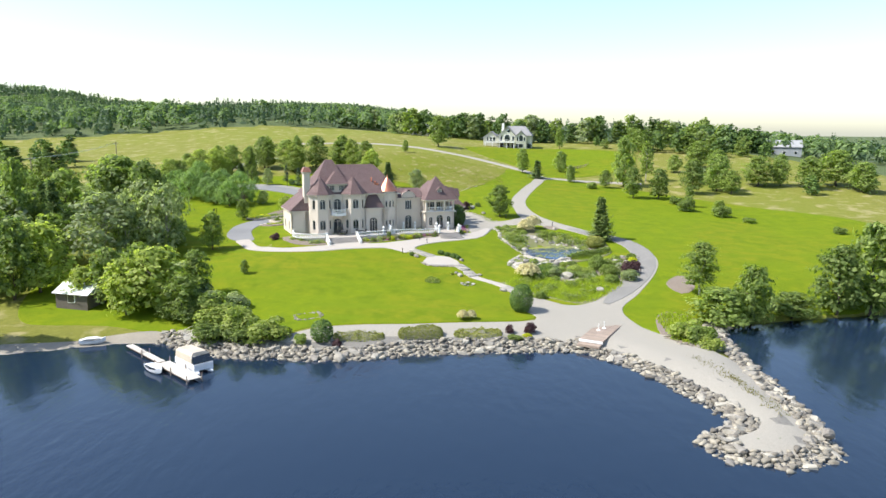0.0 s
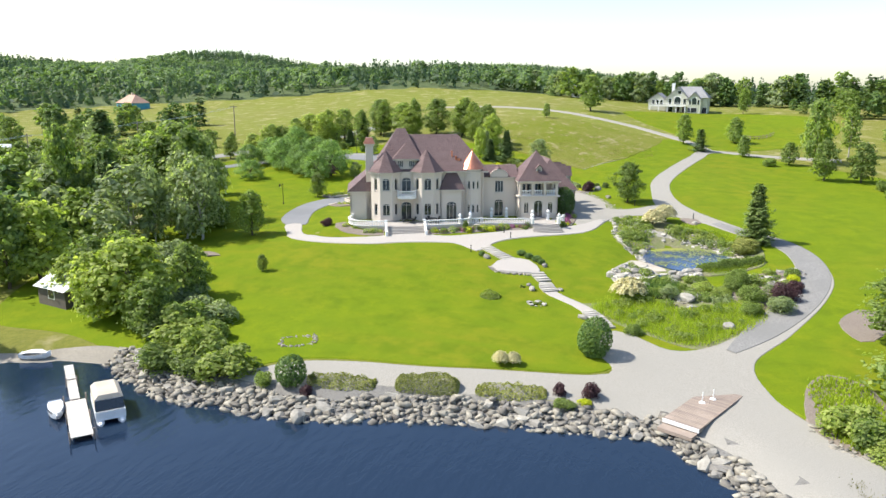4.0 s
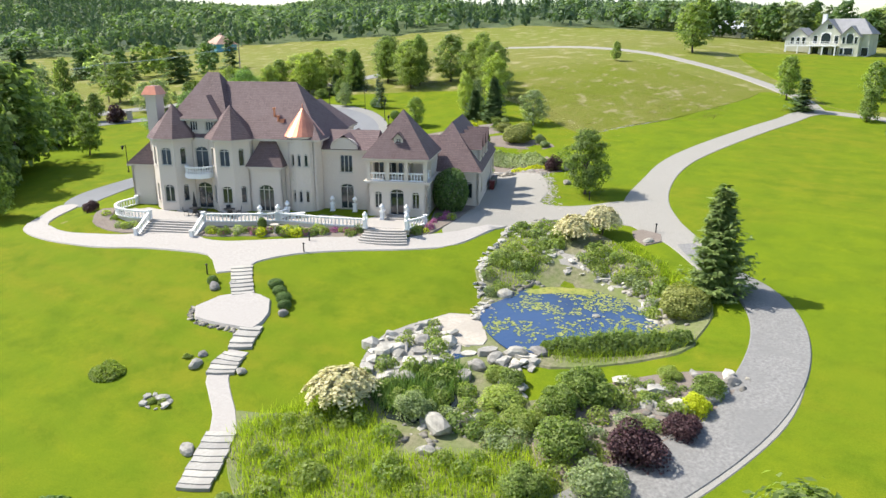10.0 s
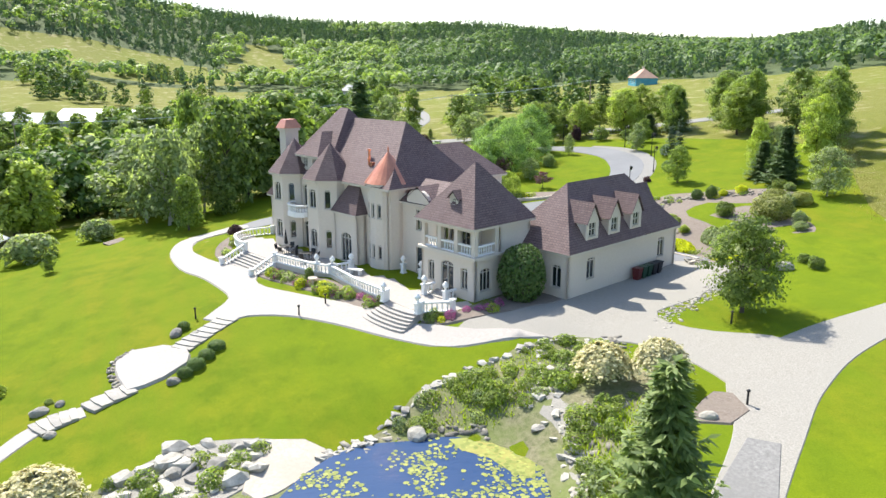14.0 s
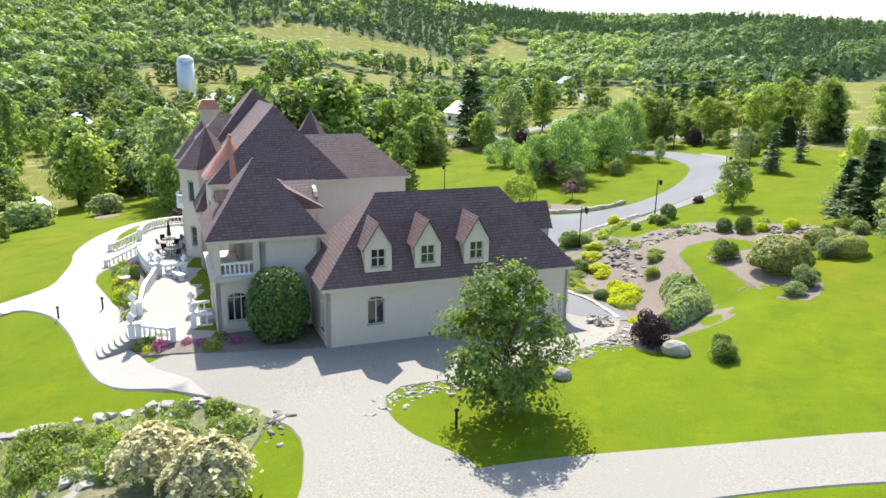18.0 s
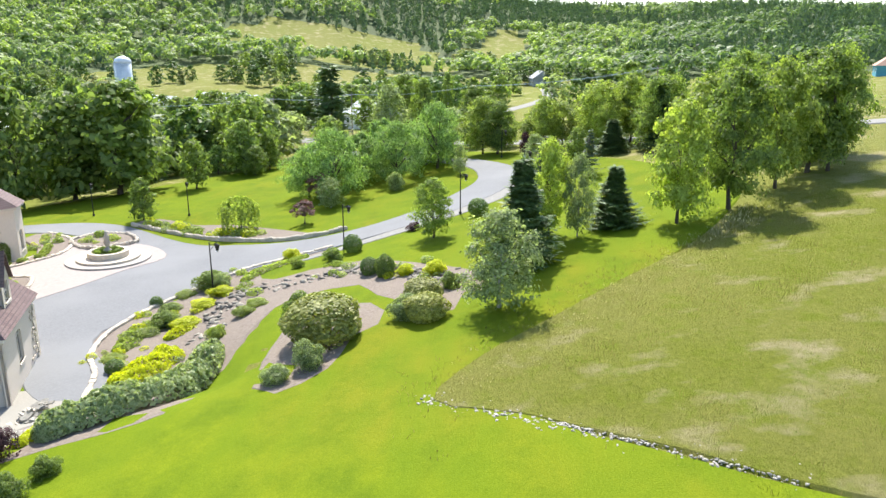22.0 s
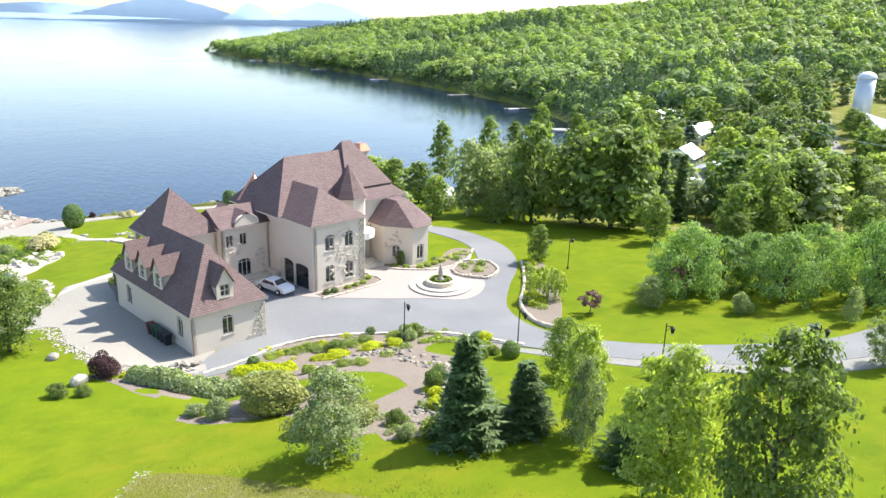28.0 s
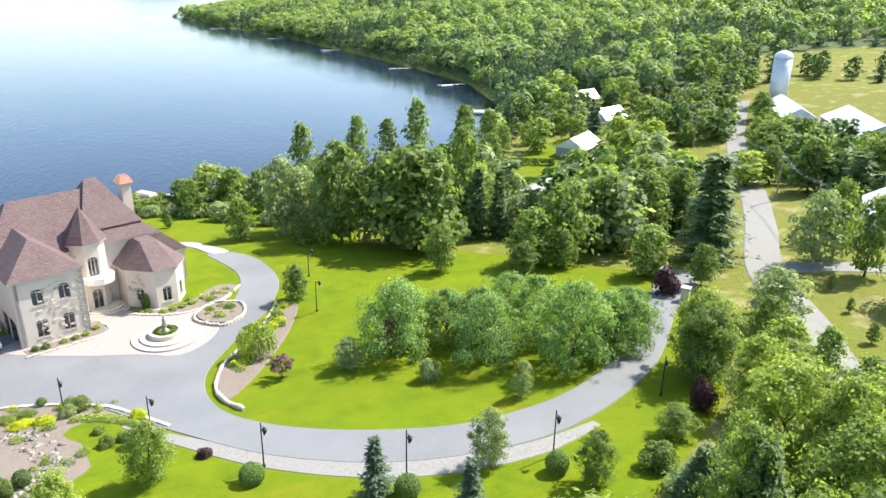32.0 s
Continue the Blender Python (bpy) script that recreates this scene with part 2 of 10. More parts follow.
TRIM = material("beige_trim", (0.55, 0.49, 0.42), (0.62, 0.56, 0.48), 0.6, 9.0, 0.6, bump=0.1, dist=0.01, c3=(0.58, 0.52, 0.45))
FRAMES = material("cream_window_frames", (0.50, 0.46, 0.40), (0.60, 0.56, 0.49), 0.6, 9.0, 0.5, bump=0.05, dist=0.01, c3=(0.55, 0.51, 0.45))
COPPER = material("copper_sheet", (0.62, 0.25, 0.15), (0.74, 0.33, 0.2), 0.7, 4.0, 0.35, metal=0.85, bump=0.15, dist=0.02, c3=(0.55, 0.22, 0.14))
GLASS = material("window_glass", (0.015, 0.022, 0.028), (0.03, 0.04, 0.05), 0.5, 1.0, 0.05, bump=0.0, spec=0.9, per_object=0.3)
DARKWOOD = material("dark_brown_door", (0.045, 0.025, 0.02), (0.075, 0.04, 0.032), 1.0, 12.0, 0.5, bump=0.2, dist=0.01)
ASPHALT = material("asphalt", (0.135, 0.138, 0.142), (0.20, 0.203, 0.207), 0.12, 8.0, 0.9, bump=0.3, dist=0.02, c3=(0.205, 0.208, 0.21))
LANE = material("worn_lane", (0.14, 0.136, 0.126), (0.285, 0.276, 0.258), 0.3, 5.0, 0.95, bump=0.7, dist=0.03, c3=(0.185, 0.18, 0.168))
PINKPAVER = material("pinkish_pavers", (0.27, 0.235, 0.212), (0.37, 0.325, 0.295), 0.3, 4.0, 0.9, bump=0.3, dist=0.02, c3=(0.32, 0.28, 0.255))
DIRT = material("dirt_road_gravel", (0.165, 0.16, 0.145), (0.30, 0.29, 0.265), 0.2, 4.0, 0.95, bump=0.7, dist=0.04, c3=(0.235, 0.228, 0.208))
GRAVEL = material("pale_gravel", (0.185, 0.172, 0.145), (0.385, 0.362, 0.315), 0.16, 11.0, 0.95, bump=0.4, dist=0.03, c3=(0.275, 0.26, 0.225))
PAVER = material("pale_pavers", (0.31, 0.285, 0.255), (0.425, 0.392, 0.352), 0.3, 4.0, 0.9, bump=0.3, dist=0.02, c3=(0.365, 0.335, 0.30))
ROCK = material("rock", (0.16, 0.148, 0.13), (0.43, 0.405, 0.365), 0.6, 2.2, 0.9, bump=0.8, dist=0.08, c3=(0.30, 0.28, 0.25), per_object=0.35)
RIPRAP = material("riprap_rock", (0.135, 0.122, 0.103), (0.39, 0.36, 0.315), 0.5, 2.0, 0.9, bump=0.8, dist=0.08, c3=(0.25, 0.228, 0.196), island=0.5)
MULCH = material("bark_mulch", (0.125, 0.097, 0.078), (0.27, 0.225, 0.185), 0.6, 6.0, 0.95, bump=0.8, dist=0.06, c3=(0.21, 0.175, 0.14))
WOOD = material("grey_wood", (0.26, 0.20, 0.16), (0.38, 0.31, 0.26), 0.6, 7.0, 0.85, bump=0.4, dist=0.02, per_object=0.2)
BARK = material("bark", (0.06, 0.045, 0.035), (0.14, 0.115, 0.095), 0.7, 5.0, 0.95, bump=0.8, dist=0.04)
BIRCHBARK = material("pale_bark", (0.32, 0.30, 0.27), (0.55, 0.53, 0.49), 0.9, 4.0, 0.9, bump=0.4, dist=0.02)
BLACK = material("black_metal", (0.012, 0.012, 0.013), (0.03, 0.03, 0.03), 1.0, 8.0, 0.45, bump=0.1, dist=0.01)
STEEL = material("pale_galvanised_steel", (0.50, 0.54, 0.58), (0.66, 0.70, 0.73), 0.15, 1.5, 0.45, metal=0.3, bump=0.1, c3=(0.6, 0.64, 0.68))
BLUEWALL = material("blue_siding", (0.07, 0.27, 0.36), (0.11, 0.36, 0.46), 0.4, 5.0, 0.8)
REDROOF = material("weathered_red_roof", (0.42, 0.24, 0.17), (0.55, 0.36, 0.27), 0.4, 3.0, 0.8)
GREYROOF = material("grey_roof", (0.25, 0.26, 0.27), (0.38, 0.39, 0.40), 0.4, 3.0, 0.75)
PALEROOF = material("pale_metal_roof", (0.62, 0.64, 0.66), (0.75, 0.77, 0.79), 0.3, 3.0, 0.4, metal=0.2)
FLOOR = material("forest_floor", (0.055, 0.08, 0.03), (0.105, 0.14, 0.045), 0.1, 1.5, 0.95, bump=0.8, dist=0.3)
BEACH = material("grey_beach_sand", (0.21, 0.19, 0.155), (0.32, 0.29, 0.24), 0.3, 4.0, 0.95, bump=0.3)
# dark brown wall colour stands in for the shade inside the shed's open sides
SHEDWALL = material("shaded_open_shed_sides", (0.10, 0.085, 0.07), (0.18, 0.155, 0.13), 0.6, 6.0, 0.9)
SAND = material("beach_sand", (0.36, 0.31, 0.25), (0.50, 0.45, 0.37), 0.3, 4.0, 0.95, bump=0.3)
# air haze painted as a pale blue base colour, not the rock's own
HAZE = material("painted_haze_mountains", (0.66, 0.76, 0.85), (0.70, 0.80, 0.88), 0.002, 0.01, 1.0, bump=0, spec=0)
L_MAPLE = leaf_material("maple_leaves", (0.10, 0.15, 0.042), (0.305, 0.385, 0.115))
L_LIME = leaf_material("lime_leaves", (0.175, 0.24, 0.05), (0.43, 0.49, 0.15))
L_APPLE = leaf_material("apple_leaves", (0.085, 0.165, 0.05), (0.35, 0.48, 0.185), light=0.42)
L_OLIVE = leaf_material("olive_leaves", (0.17, 0.20, 0.05), (0.40, 0.41, 0.13), light=0.3)
L_NORTHWOOD = leaf_material("far_dark_leaves", (0.075, 0.125, 0.065), (0.19, 0.275, 0.12), light=0.4)
L_MEADOWGREEN = leaf_material("meadow_blades", (0.095, 0.125, 0.012), (0.22, 0.25, 0.04), (1.1, 1.1, 0.7), 0.1)
L_TURF = leaf_material("turf_blades", (0.12, 0.18, 0.006), (0.24, 0.29, 0.02), (1.1, 1.2, 0.6), 0.1)
L_HYDRANGEA = leaf_material("hydrangea_leaves", (0.24, 0.31, 0.12), (0.60, 0.65, 0.36), light=0.35)
L_SILVER = leaf_material("silver_leaves", (0.13, 0.175, 0.085), (0.41, 0.47, 0.275))
L_DARK = leaf_material("dark_leaves", (0.10, 0.155, 0.046), (0.31, 0.39, 0.125))
L_NEEDLE = leaf_material("needles", (0.06, 0.115, 0.04), (0.19, 0.27, 0.095), light=0.25)
L_LARCH = leaf_material("soft_needles", (0.09, 0.14, 0.045), (0.25, 0.32, 0.115), light=0.35)
L_CLIPPED = leaf_material("clipped_leaves", (0.055, 0.11, 0.03), (0.19, 0.285, 0.085), light=0.3)
L_BLUE = leaf_material("blue_needles", (0.075, 0.12, 0.075), (0.17, 0.24, 0.14), light=0.2)
L_FIRWOOD = leaf_material("far_fir_needles", (0.05, 0.09, 0.055), (0.13, 0.19, 0.10), light=0.25)
# far broadleaf greens, with added blue in the colour to imitate distance haze
L_WOOD = leaf_material("far_wood_leaves", (0.13, 0.19, 0.085), (0.262, 0.355, 0.14), light=0.45)
L_LIMEWOOD = leaf_material("far_light_leaves", (0.20, 0.275, 0.09), (0.39, 0.485, 0.16), light=0.45)
L_CREAM = leaf_material("cream_blossom", (0.40, 0.39, 0.17), (0.82, 0.74, 0.45), (1.0, 1.0, 0.8), 0.1, 0.3)
L_PURPLE = leaf_material("purple_leaves", (0.035, 0.018, 0.022), (0.11, 0.06, 0.065), (1.2, 0.7, 0.8), 0.2, 0.25)
L_YELLOW = leaf_material("yellow_leaves", (0.40, 0.45, 0.02), (0.68, 0.74, 0.05), (1.1, 1.1, 0.5), 0.15)
L_PLUM = leaf_material("plum_leaves", (0.11, 0.075, 0.065), (0.30, 0.20, 0.19), (1.2, 0.8, 0.8), 0.2, 0.35)
L_PINK = leaf_material("pink_blossom", (0.45, 0.12, 0.30), (0.65, 0.30, 0.48), (1.1, 0.9, 1.0), 0.2)
L_GRASS = leaf_material("reeds", (0.22, 0.31, 0.02), (0.46, 0.54, 0.06), (1.2, 1.3, 0.7), 0.15)
L_HAY = leaf_material("hay_stems", (0.13, 0.14, 0.035), (0.32, 0.29, 0.12), (1.1, 1.1, 0.7), 0.1)
L_PAD = leaf_material("lily_pads", (0.17, 0.21, 0.045), (0.38, 0.40, 0.11), (1.1, 1.1, 0.7), 0.1, 0.15)
MARSH = water_material("marsh_water", (0.015, 0.02, 0.012), 2.0, 0.03, 0.08)
PALEROCK = material("pale_split_rock", (0.25, 0.23, 0.20), (0.55, 0.52, 0.47), 0.6, 2.6, 0.9, bump=0.8, dist=0.06, c3=(0.38, 0.355, 0.315), per_object=0.35)
GARDEN = material("garden_soil", (0.10, 0.11, 0.045), (0.27, 0.24, 0.15), 0.35, 3.0, 0.95, bump=0.8, dist=0.08, c3=(0.13, 0.17, 0.04))
ALGAE = material("pond_algae", (0.24, 0.22, 0.045), (0.36, 0.33, 0.08), 0.5, 3.0, 0.5, bump=0.2, dist=0.02, c3=(0.22, 0.25, 0.05))
STONEBANK = material("stony_bank", (0.10, 0.095, 0.085), (0.26, 0.25, 0.23), 0.4, 5.0, 0.95, bump=1.0, dist=0.1, c3=(0.19, 0.18, 0.16))


# ---- mesh helpers ----
class Mesh:
    """Collects vertices and faces; each call adds a closed piece."""

    def __init__(self):
        self.v, self.f, self.weld = [], [], True

    def add(self, verts, faces):
        b = len(self.v)
        self.v += [tuple(p) for p in verts]
        self.f += [tuple(i + b for i in f) for f in faces]
        return self

    def box(self, x0, x1, y0, y1, z0, z1):
        return self.add([(x, y, z) for z in (z0, z1) for y in (y0, y1) for x in (x0, x1)],
                        [(0, 2, 3, 1), (4, 5, 7, 6), (0, 1, 5, 4), (2, 6, 7, 3), (0, 4, 6, 2), (1, 3, 7, 5)])

    def prism(self, poly, z0, z1):
        n = len(poly)
        return self.add([(x, y, z0) for x, y in poly] + [(x, y, z1) for x, y in poly],
                        [tuple(range(n))[::-1], tuple(range(n, 2 * n))] + [(i, (i + 1) % n, n + (i + 1) % n, n + i) for i in range(n)])

    def lathe(self, profile, n=12, at=(0, 0, 0)):
        """Profile rows (radius, z), from bottom to top, closed at both ends."""
        vs = [(at[0] + r * math.cos(2 * math.pi * k / n), at[1] + r * math.sin(2 * math.pi * k / n), at[2] + z) for r, z in profile for k in range(n)]
        m = len(profile)
        fs = [(j * n + k, j * n + (k + 1) % n, (j + 1) * n + (k + 1) % n, (j + 1) * n + k) for j in range(m - 1) for k in range(n)]
        return self.add(vs, fs + [tuple(range(n))[::-1], tuple((m - 1) * n + k for k in range(n))])

    def tube(self, a, b, ra, rb, n=7):
        a, b = Vector(a), Vector(b)
        q = (b - a).to_track_quat("Z", "Y")
        ring = [Vector((math.cos(2 * math.pi * k / n), math.sin(2 * math.pi * k / n), 0)) for k in range(n)]
        vs = [a + q @ (p * ra) for p in ring] + [b + q @ (p * rb) for p in ring]
        return self.add(vs, [(k, (k + 1) % n, n + (k + 1) % n, n + k) for k in range(n)] + [tuple(range(n))[::-1], tuple(range(n, 2 * n))])

    def data(self, name, mat, smooth=False):
        me = bpy.data.meshes.new(name)
        if self.weld and not smooth and len(self.v) < 900:
            seen, keep, to = {}, [], []
            for p in self.v:
                k = (round(p[0], 4), round(p[1], 4), round(p[2], 4))
                if k not in seen:
                    seen[k] = len(keep)
                    keep.append(p)
                to.append(seen[k])
            faces = [tuple(dict.fromkeys(to[i] for i in f)) for f in self.f]
            me.from_pydata(keep, [], [f for f in faces if len(f) > 2])
        else:
            me.from_pydata(self.v, [], self.f)
        me.materials.append(mat)
        if smooth:
            me.polygons.foreach_set("use_smooth", [True] * len(me.polygons))
        me.validate()
        return me


def part(name, mesh, mat, parent, label="", smooth=False):
    """Links a Mesh (or mesh data) as one mesh object under a thing or under a part."""
    ob = new(name, mesh.data(name, mat, smooth) if isinstance(mesh, Mesh) else mesh)
    if parent:
        ob.parent = parent
    return tagged(ob, label)


def thing(name, label, category, at=(0, 0, 0), turn=0.0, group="", kind=""):
    ob = new(name)
    ob.matrix_world = pose(*at, 0, 0, turn)
    return tagged(ob, label, category, group, kind)


def solid(name, mesh, mat, label, category, at=(0, 0, 0), turn=0.0, group="", kind="", smooth=False):
    ob = new(name, mesh.data(name, mat, smooth) if isinstance(mesh, Mesh) else mesh)
    ob.matrix_world = pose(*at, 0, 0, turn)
    return tagged(ob, label, category, group, kind)


# ---- the lie of the land ----
SHORE = [(-3000, -1500), (-600, -900), (-200, -740), (-85, -640), (-85, -590), (-110, -440), (-140, -320), (-155, -220), (-166, -120), (-169, -60), (-153, 4), (-125, 45),
         (-95, 75), (-70, 82), (-55, 84.4), (-43.6, 89.2), (-37.5, 90), (-32, 86.5), (-27, 84.5), (-20, 84.2), (-13, 83.8), (-6, 85.9), (1, 87.5), (12, 88.7), (17.5, 88.8),
         (21.5, 85), (24.5, 79), (27.4, 71), (28.8, 66), (23.6, 61.5), (25.2, 57), (30, 56), (35.5, 58.2), (37.3, 66), (37.8, 78), (38.5, 92), (40, 100.5), (52, 104.8),
         (69, 109.7), (110, 118), (250, 140), (9000, 300), (9000, -9000), (-9000, -9000), (-9000, -1500)]
GX = np.array([-240, -150, -95, -60, -30, -5, 18, 40, 70, 120.0])
GROUND = {
    60: (14, 4, 0.5, 0.5, 0.5, 0.5, 0.5, 0.5, 0.5, 0.5),
    85: (14.8, 3.9, 1.8, 2, 2.6, 3, 2.5, 1.5, 0.6, 0.9),
    100: (13, 5.2, 3.7, 3.7, 4.8, 4.7, 3.9, 3, 2.3, 3),
    115: (11.7, 6.6, 5.5, 5.8, 7.1, 6.3, 5.2, 5.1, 4.7, 4.8),
    132: (10.9, 8.3, 7.3, 8, 9.1, 8.5, 7, 7.3, 6.9, 6.3),
    150: (10.5, 10.2, 9.1, 9.7, 10, 9.8, 9, 9, 8.5, 7.7),
    175: (10.7, 12.6, 11.8, 11.7, 10.9, 11, 11.4, 11, 10.3, 10),
    200: (11.3, 14.3, 14.2, 14.7, 14.5, 14.5, 13.7, 12.7, 12, 12.9),
    240: (13.3, 17.5, 19, 20, 20.7, 19.8, 17.5, 15.9, 16.2, 18.3),
    300: (17.9, 21.4, 24.4, 25.4, 26.4, 25.3, 23.6, 22.6, 23, 24),
    420: (32.2, 36.1, 35.9, 32.4, 29.6, 27.7, 27.1, 27.2, 28.3, 30.8),
}
GY = np.array(sorted(GROUND), float)
GZ = np.array([GROUND[k] for k in sorted(GROUND)], float)


def land(x, y):
    """Distance from the shore, positive on land."""
    s = np.array(SHORE, float)
    a, b = s, np.roll(s, -1, 0)
    best = np.full(x.shape, 1e9)
    inside = np.zeros(x.shape, bool)
    for (ax, ay), (bx, by) in zip(a, b):
        dx, dy = bx - ax, by - ay
        t = np.clip(((x - ax) * dx + (y - ay) * dy) / (dx * dx + dy * dy), 0, 1)
        best = np.minimum(best, np.hypot(x - ax - t * dx, y - ay - t * dy))
        if ay != by:
            inside = inside ^ (((ay > y) != (by > y)) & (x < (bx - ax) * (y - ay) / (by - ay) + ax))
    return np.where(inside, -best, best)


def step01(a, b, x):
    t = np.clip((x - a) / (b - a), 0, 1)
    return t * t * (3 - 2 * t)


def bump2(x, y, cx, cy, sx, sy, h, turn=0.0):
    c, s = math.cos(turn), math.sin(turn)
    u, v = (x - cx) * c + (y - cy) * s, -(x - cx) * s + (y - cy) * c
    return h * np.exp(-0.5 * ((u / sx) ** 2 + (v / sy) ** 2))


def spline(p, xs, zs):
    """Smooth curve along the last axis of zs through the knots xs."""
    p = np.clip(p, xs[0], xs[-1])
    i = np.clip(np.searchsorted(xs, p, side="right") - 1, 0, len(xs) - 2)
    t = (p - xs[i]) / (xs[i + 1] - xs[i])
    slope = np.gradient(zs, xs, axis=-1)
    r = np.arange(len(p))
    pick = (lambda q, k: q[r, k]) if zs.ndim == 2 else (lambda q, k: q[k])
    h = xs[i + 1] - xs[i]
    return ((2 * t**3 - 3 * t**2 + 1) * pick(zs, i) + (t**3 - 2 * t**2 + t) * h * pick(slope, i)
            + (-2 * t**3 + 3 * t**2) * pick(zs, i + 1) + (t**3 - t**2) * h * pick(slope, i + 1))


HOUSE = (-15.0, 143.0, 10.2)
HOUSE_TURN = 22.3
HC, HS = math.cos(radians(HOUSE_TURN)), math.sin(radians(HOUSE_TURN))


def height(x, y):
    x, y = np.atleast_1d(np.asarray(x, float)), np.atleast_1d(np.asarray(y, float))
    shape = x.shape
    x, y = x.ravel(), y.ravel()
    rows = np.stack([spline(x, GX, GZ[j]) for j in range(len(GY))], 1)
    z = spline(y, GY, rows)
    # hills beyond the estate
    z = z + 15 * step01(430, 900, y) * step01(-1600, -300, x) * step01(200, -200, x)
    z = z + bump2(x, y, -477, 797, 70, 75, 22) + bump2(x, y, -640, 470, 170, 130, 17) + bump2(x, y, -880, 270, 240, 150, 42) + bump2(x, y, -740, 130, 130, 110, 30)
    z = z + bump2(x, y, -640, -20, 140, 110, 62) + bump2(x, y, -540, -230, 140, 120, 42) + bump2(x, y, -410, -440, 130, 120, 25) + bump2(x, y, -250, -600, 90, 100, 10)
    z = z - 12 * step01(60, 260, x) * step01(140, 330, y) - 7 * step01(-20, 120, x) * step01(330, 480, y)
    # level ground under the house and its court, the pond's hollow
    u, v = (x - HOUSE[0]) * HC + (y - HOUSE[1]) * HS, -(x - HOUSE[0]) * HS + (y - HOUSE[1]) * HC
    far = np.maximum(np.maximum(-17 - u, u - 23), np.maximum(-1 - v, v - 30))
    z = z + (10.15 - z) * (1 - step01(0, 6, far))
    pond = np.hypot((x - 21.8) / 8.2, (y - 138) / 9.0)
    z = z + (6.9 - z) * (1 - step01(0.72, 1.35, pond))
    d = land(x, y)
    top = np.maximum(z, LAKE + 0.9)
    z = np.where(d > 0, LAKE - 0.25 + (top - LAKE + 0.25) * step01(-0.4, 5.5, d), LAKE - 0.25 - 2.2 * step01(0, 10, -d))
    return z.reshape(shape)


def hz(x, y):
    return float(height(x, y)[0])


def grown(a, b, s0, k, stop):
    """Coordinates from a, with steps that grow by k, as far as stop."""
    out, s = [], s0
    while abs(a) < abs(stop):
        a += s * b
        s *= k
        out.append(a)
    return out


XS = np.array(grown(-180, -1, 3, 1.07, 4500)[::-1] + list(np.arange(-180, 91, 2.0)) + grown(90, 1, 3, 1.07, 4500))
YS = np.array(grown(40, -1, 3, 1.07, 4500)[::-1] + list(np.arange(40, 261, 2.0)) + grown(260, 1, 3, 1.06, 4500))
gxx, gyy = np.meshgrid(XS, YS)
gzz = height(gxx, gyy)
nx, ny = len(XS), len(YS)
idx = np.arange(nx * ny).reshape(ny, nx)
me = bpy.data.meshes.new("ground")
me.from_pydata(np.stack([gxx.ravel(), gyy.ravel(), gzz.ravel()], 1).tolist(), [],
               np.stack([idx[:-1, :-1].ravel(), idx[:-1, 1:].ravel(), idx[1:, 1:].ravel(), idx[1:, :-1].ravel()], 1).tolist())
me.materials.append(MEADOW)
me.polygons.foreach_set("use_smooth", [True] * len(me.polygons))
ground = tagged(new("ground", me), "rolling hay meadow of uncut yellow-green grass", "ground", kind="structure")
m = Mesh().add([(-4800, -4800, LAKE), (4800, -4800, LAKE), (4800, 4800, LAKE), (-4800, 4800, LAKE)], [(0, 1, 2, 3)])
solid("water", m, WATER, "dark blue lake with light ripples", "lake", kind="structure")


def smooth_loop(pts, closed=True, step=1.2):
    """A curve through the points, sampled about every step metres."""
    p = np.array(pts, float)
    n = len(p)
    out = []
    for i in range(n if closed else n - 1):
        if closed:
            a, b, c, d = p[(i - 1) % n], p[i], p[(i + 1) % n], p[(i + 2) % n]
        else:
            a, b, c, d = p[max(i - 1, 0)], p[i], p[i + 1], p[min(i + 2, n - 1)]
        k = max(1, int(np.hypot(*(c - b)[:2]) / step))
        for t in np.arange(k) / k:
            out.append(0.5 * (2 * b + (c - a) * t + (2 * a - 5 * b + 4 * c - d) * t * t + (3 * b - a - 3 * c + d) * t**3))
    if not closed:
        out.append(p[-1])
    return np.array(out)


def in_loop(x, y, loop):
    inside = np.zeros(np.shape(x), bool)
    for (ax, ay), (bx, by) in zip(loop, np.roll(loop, -1, 0)):
        if ay != by:
            inside = inside ^ (((ay > y) != (by > y)) & (x < (bx - ax) * (y - ay) / (by - ay) + ax))
    return inside


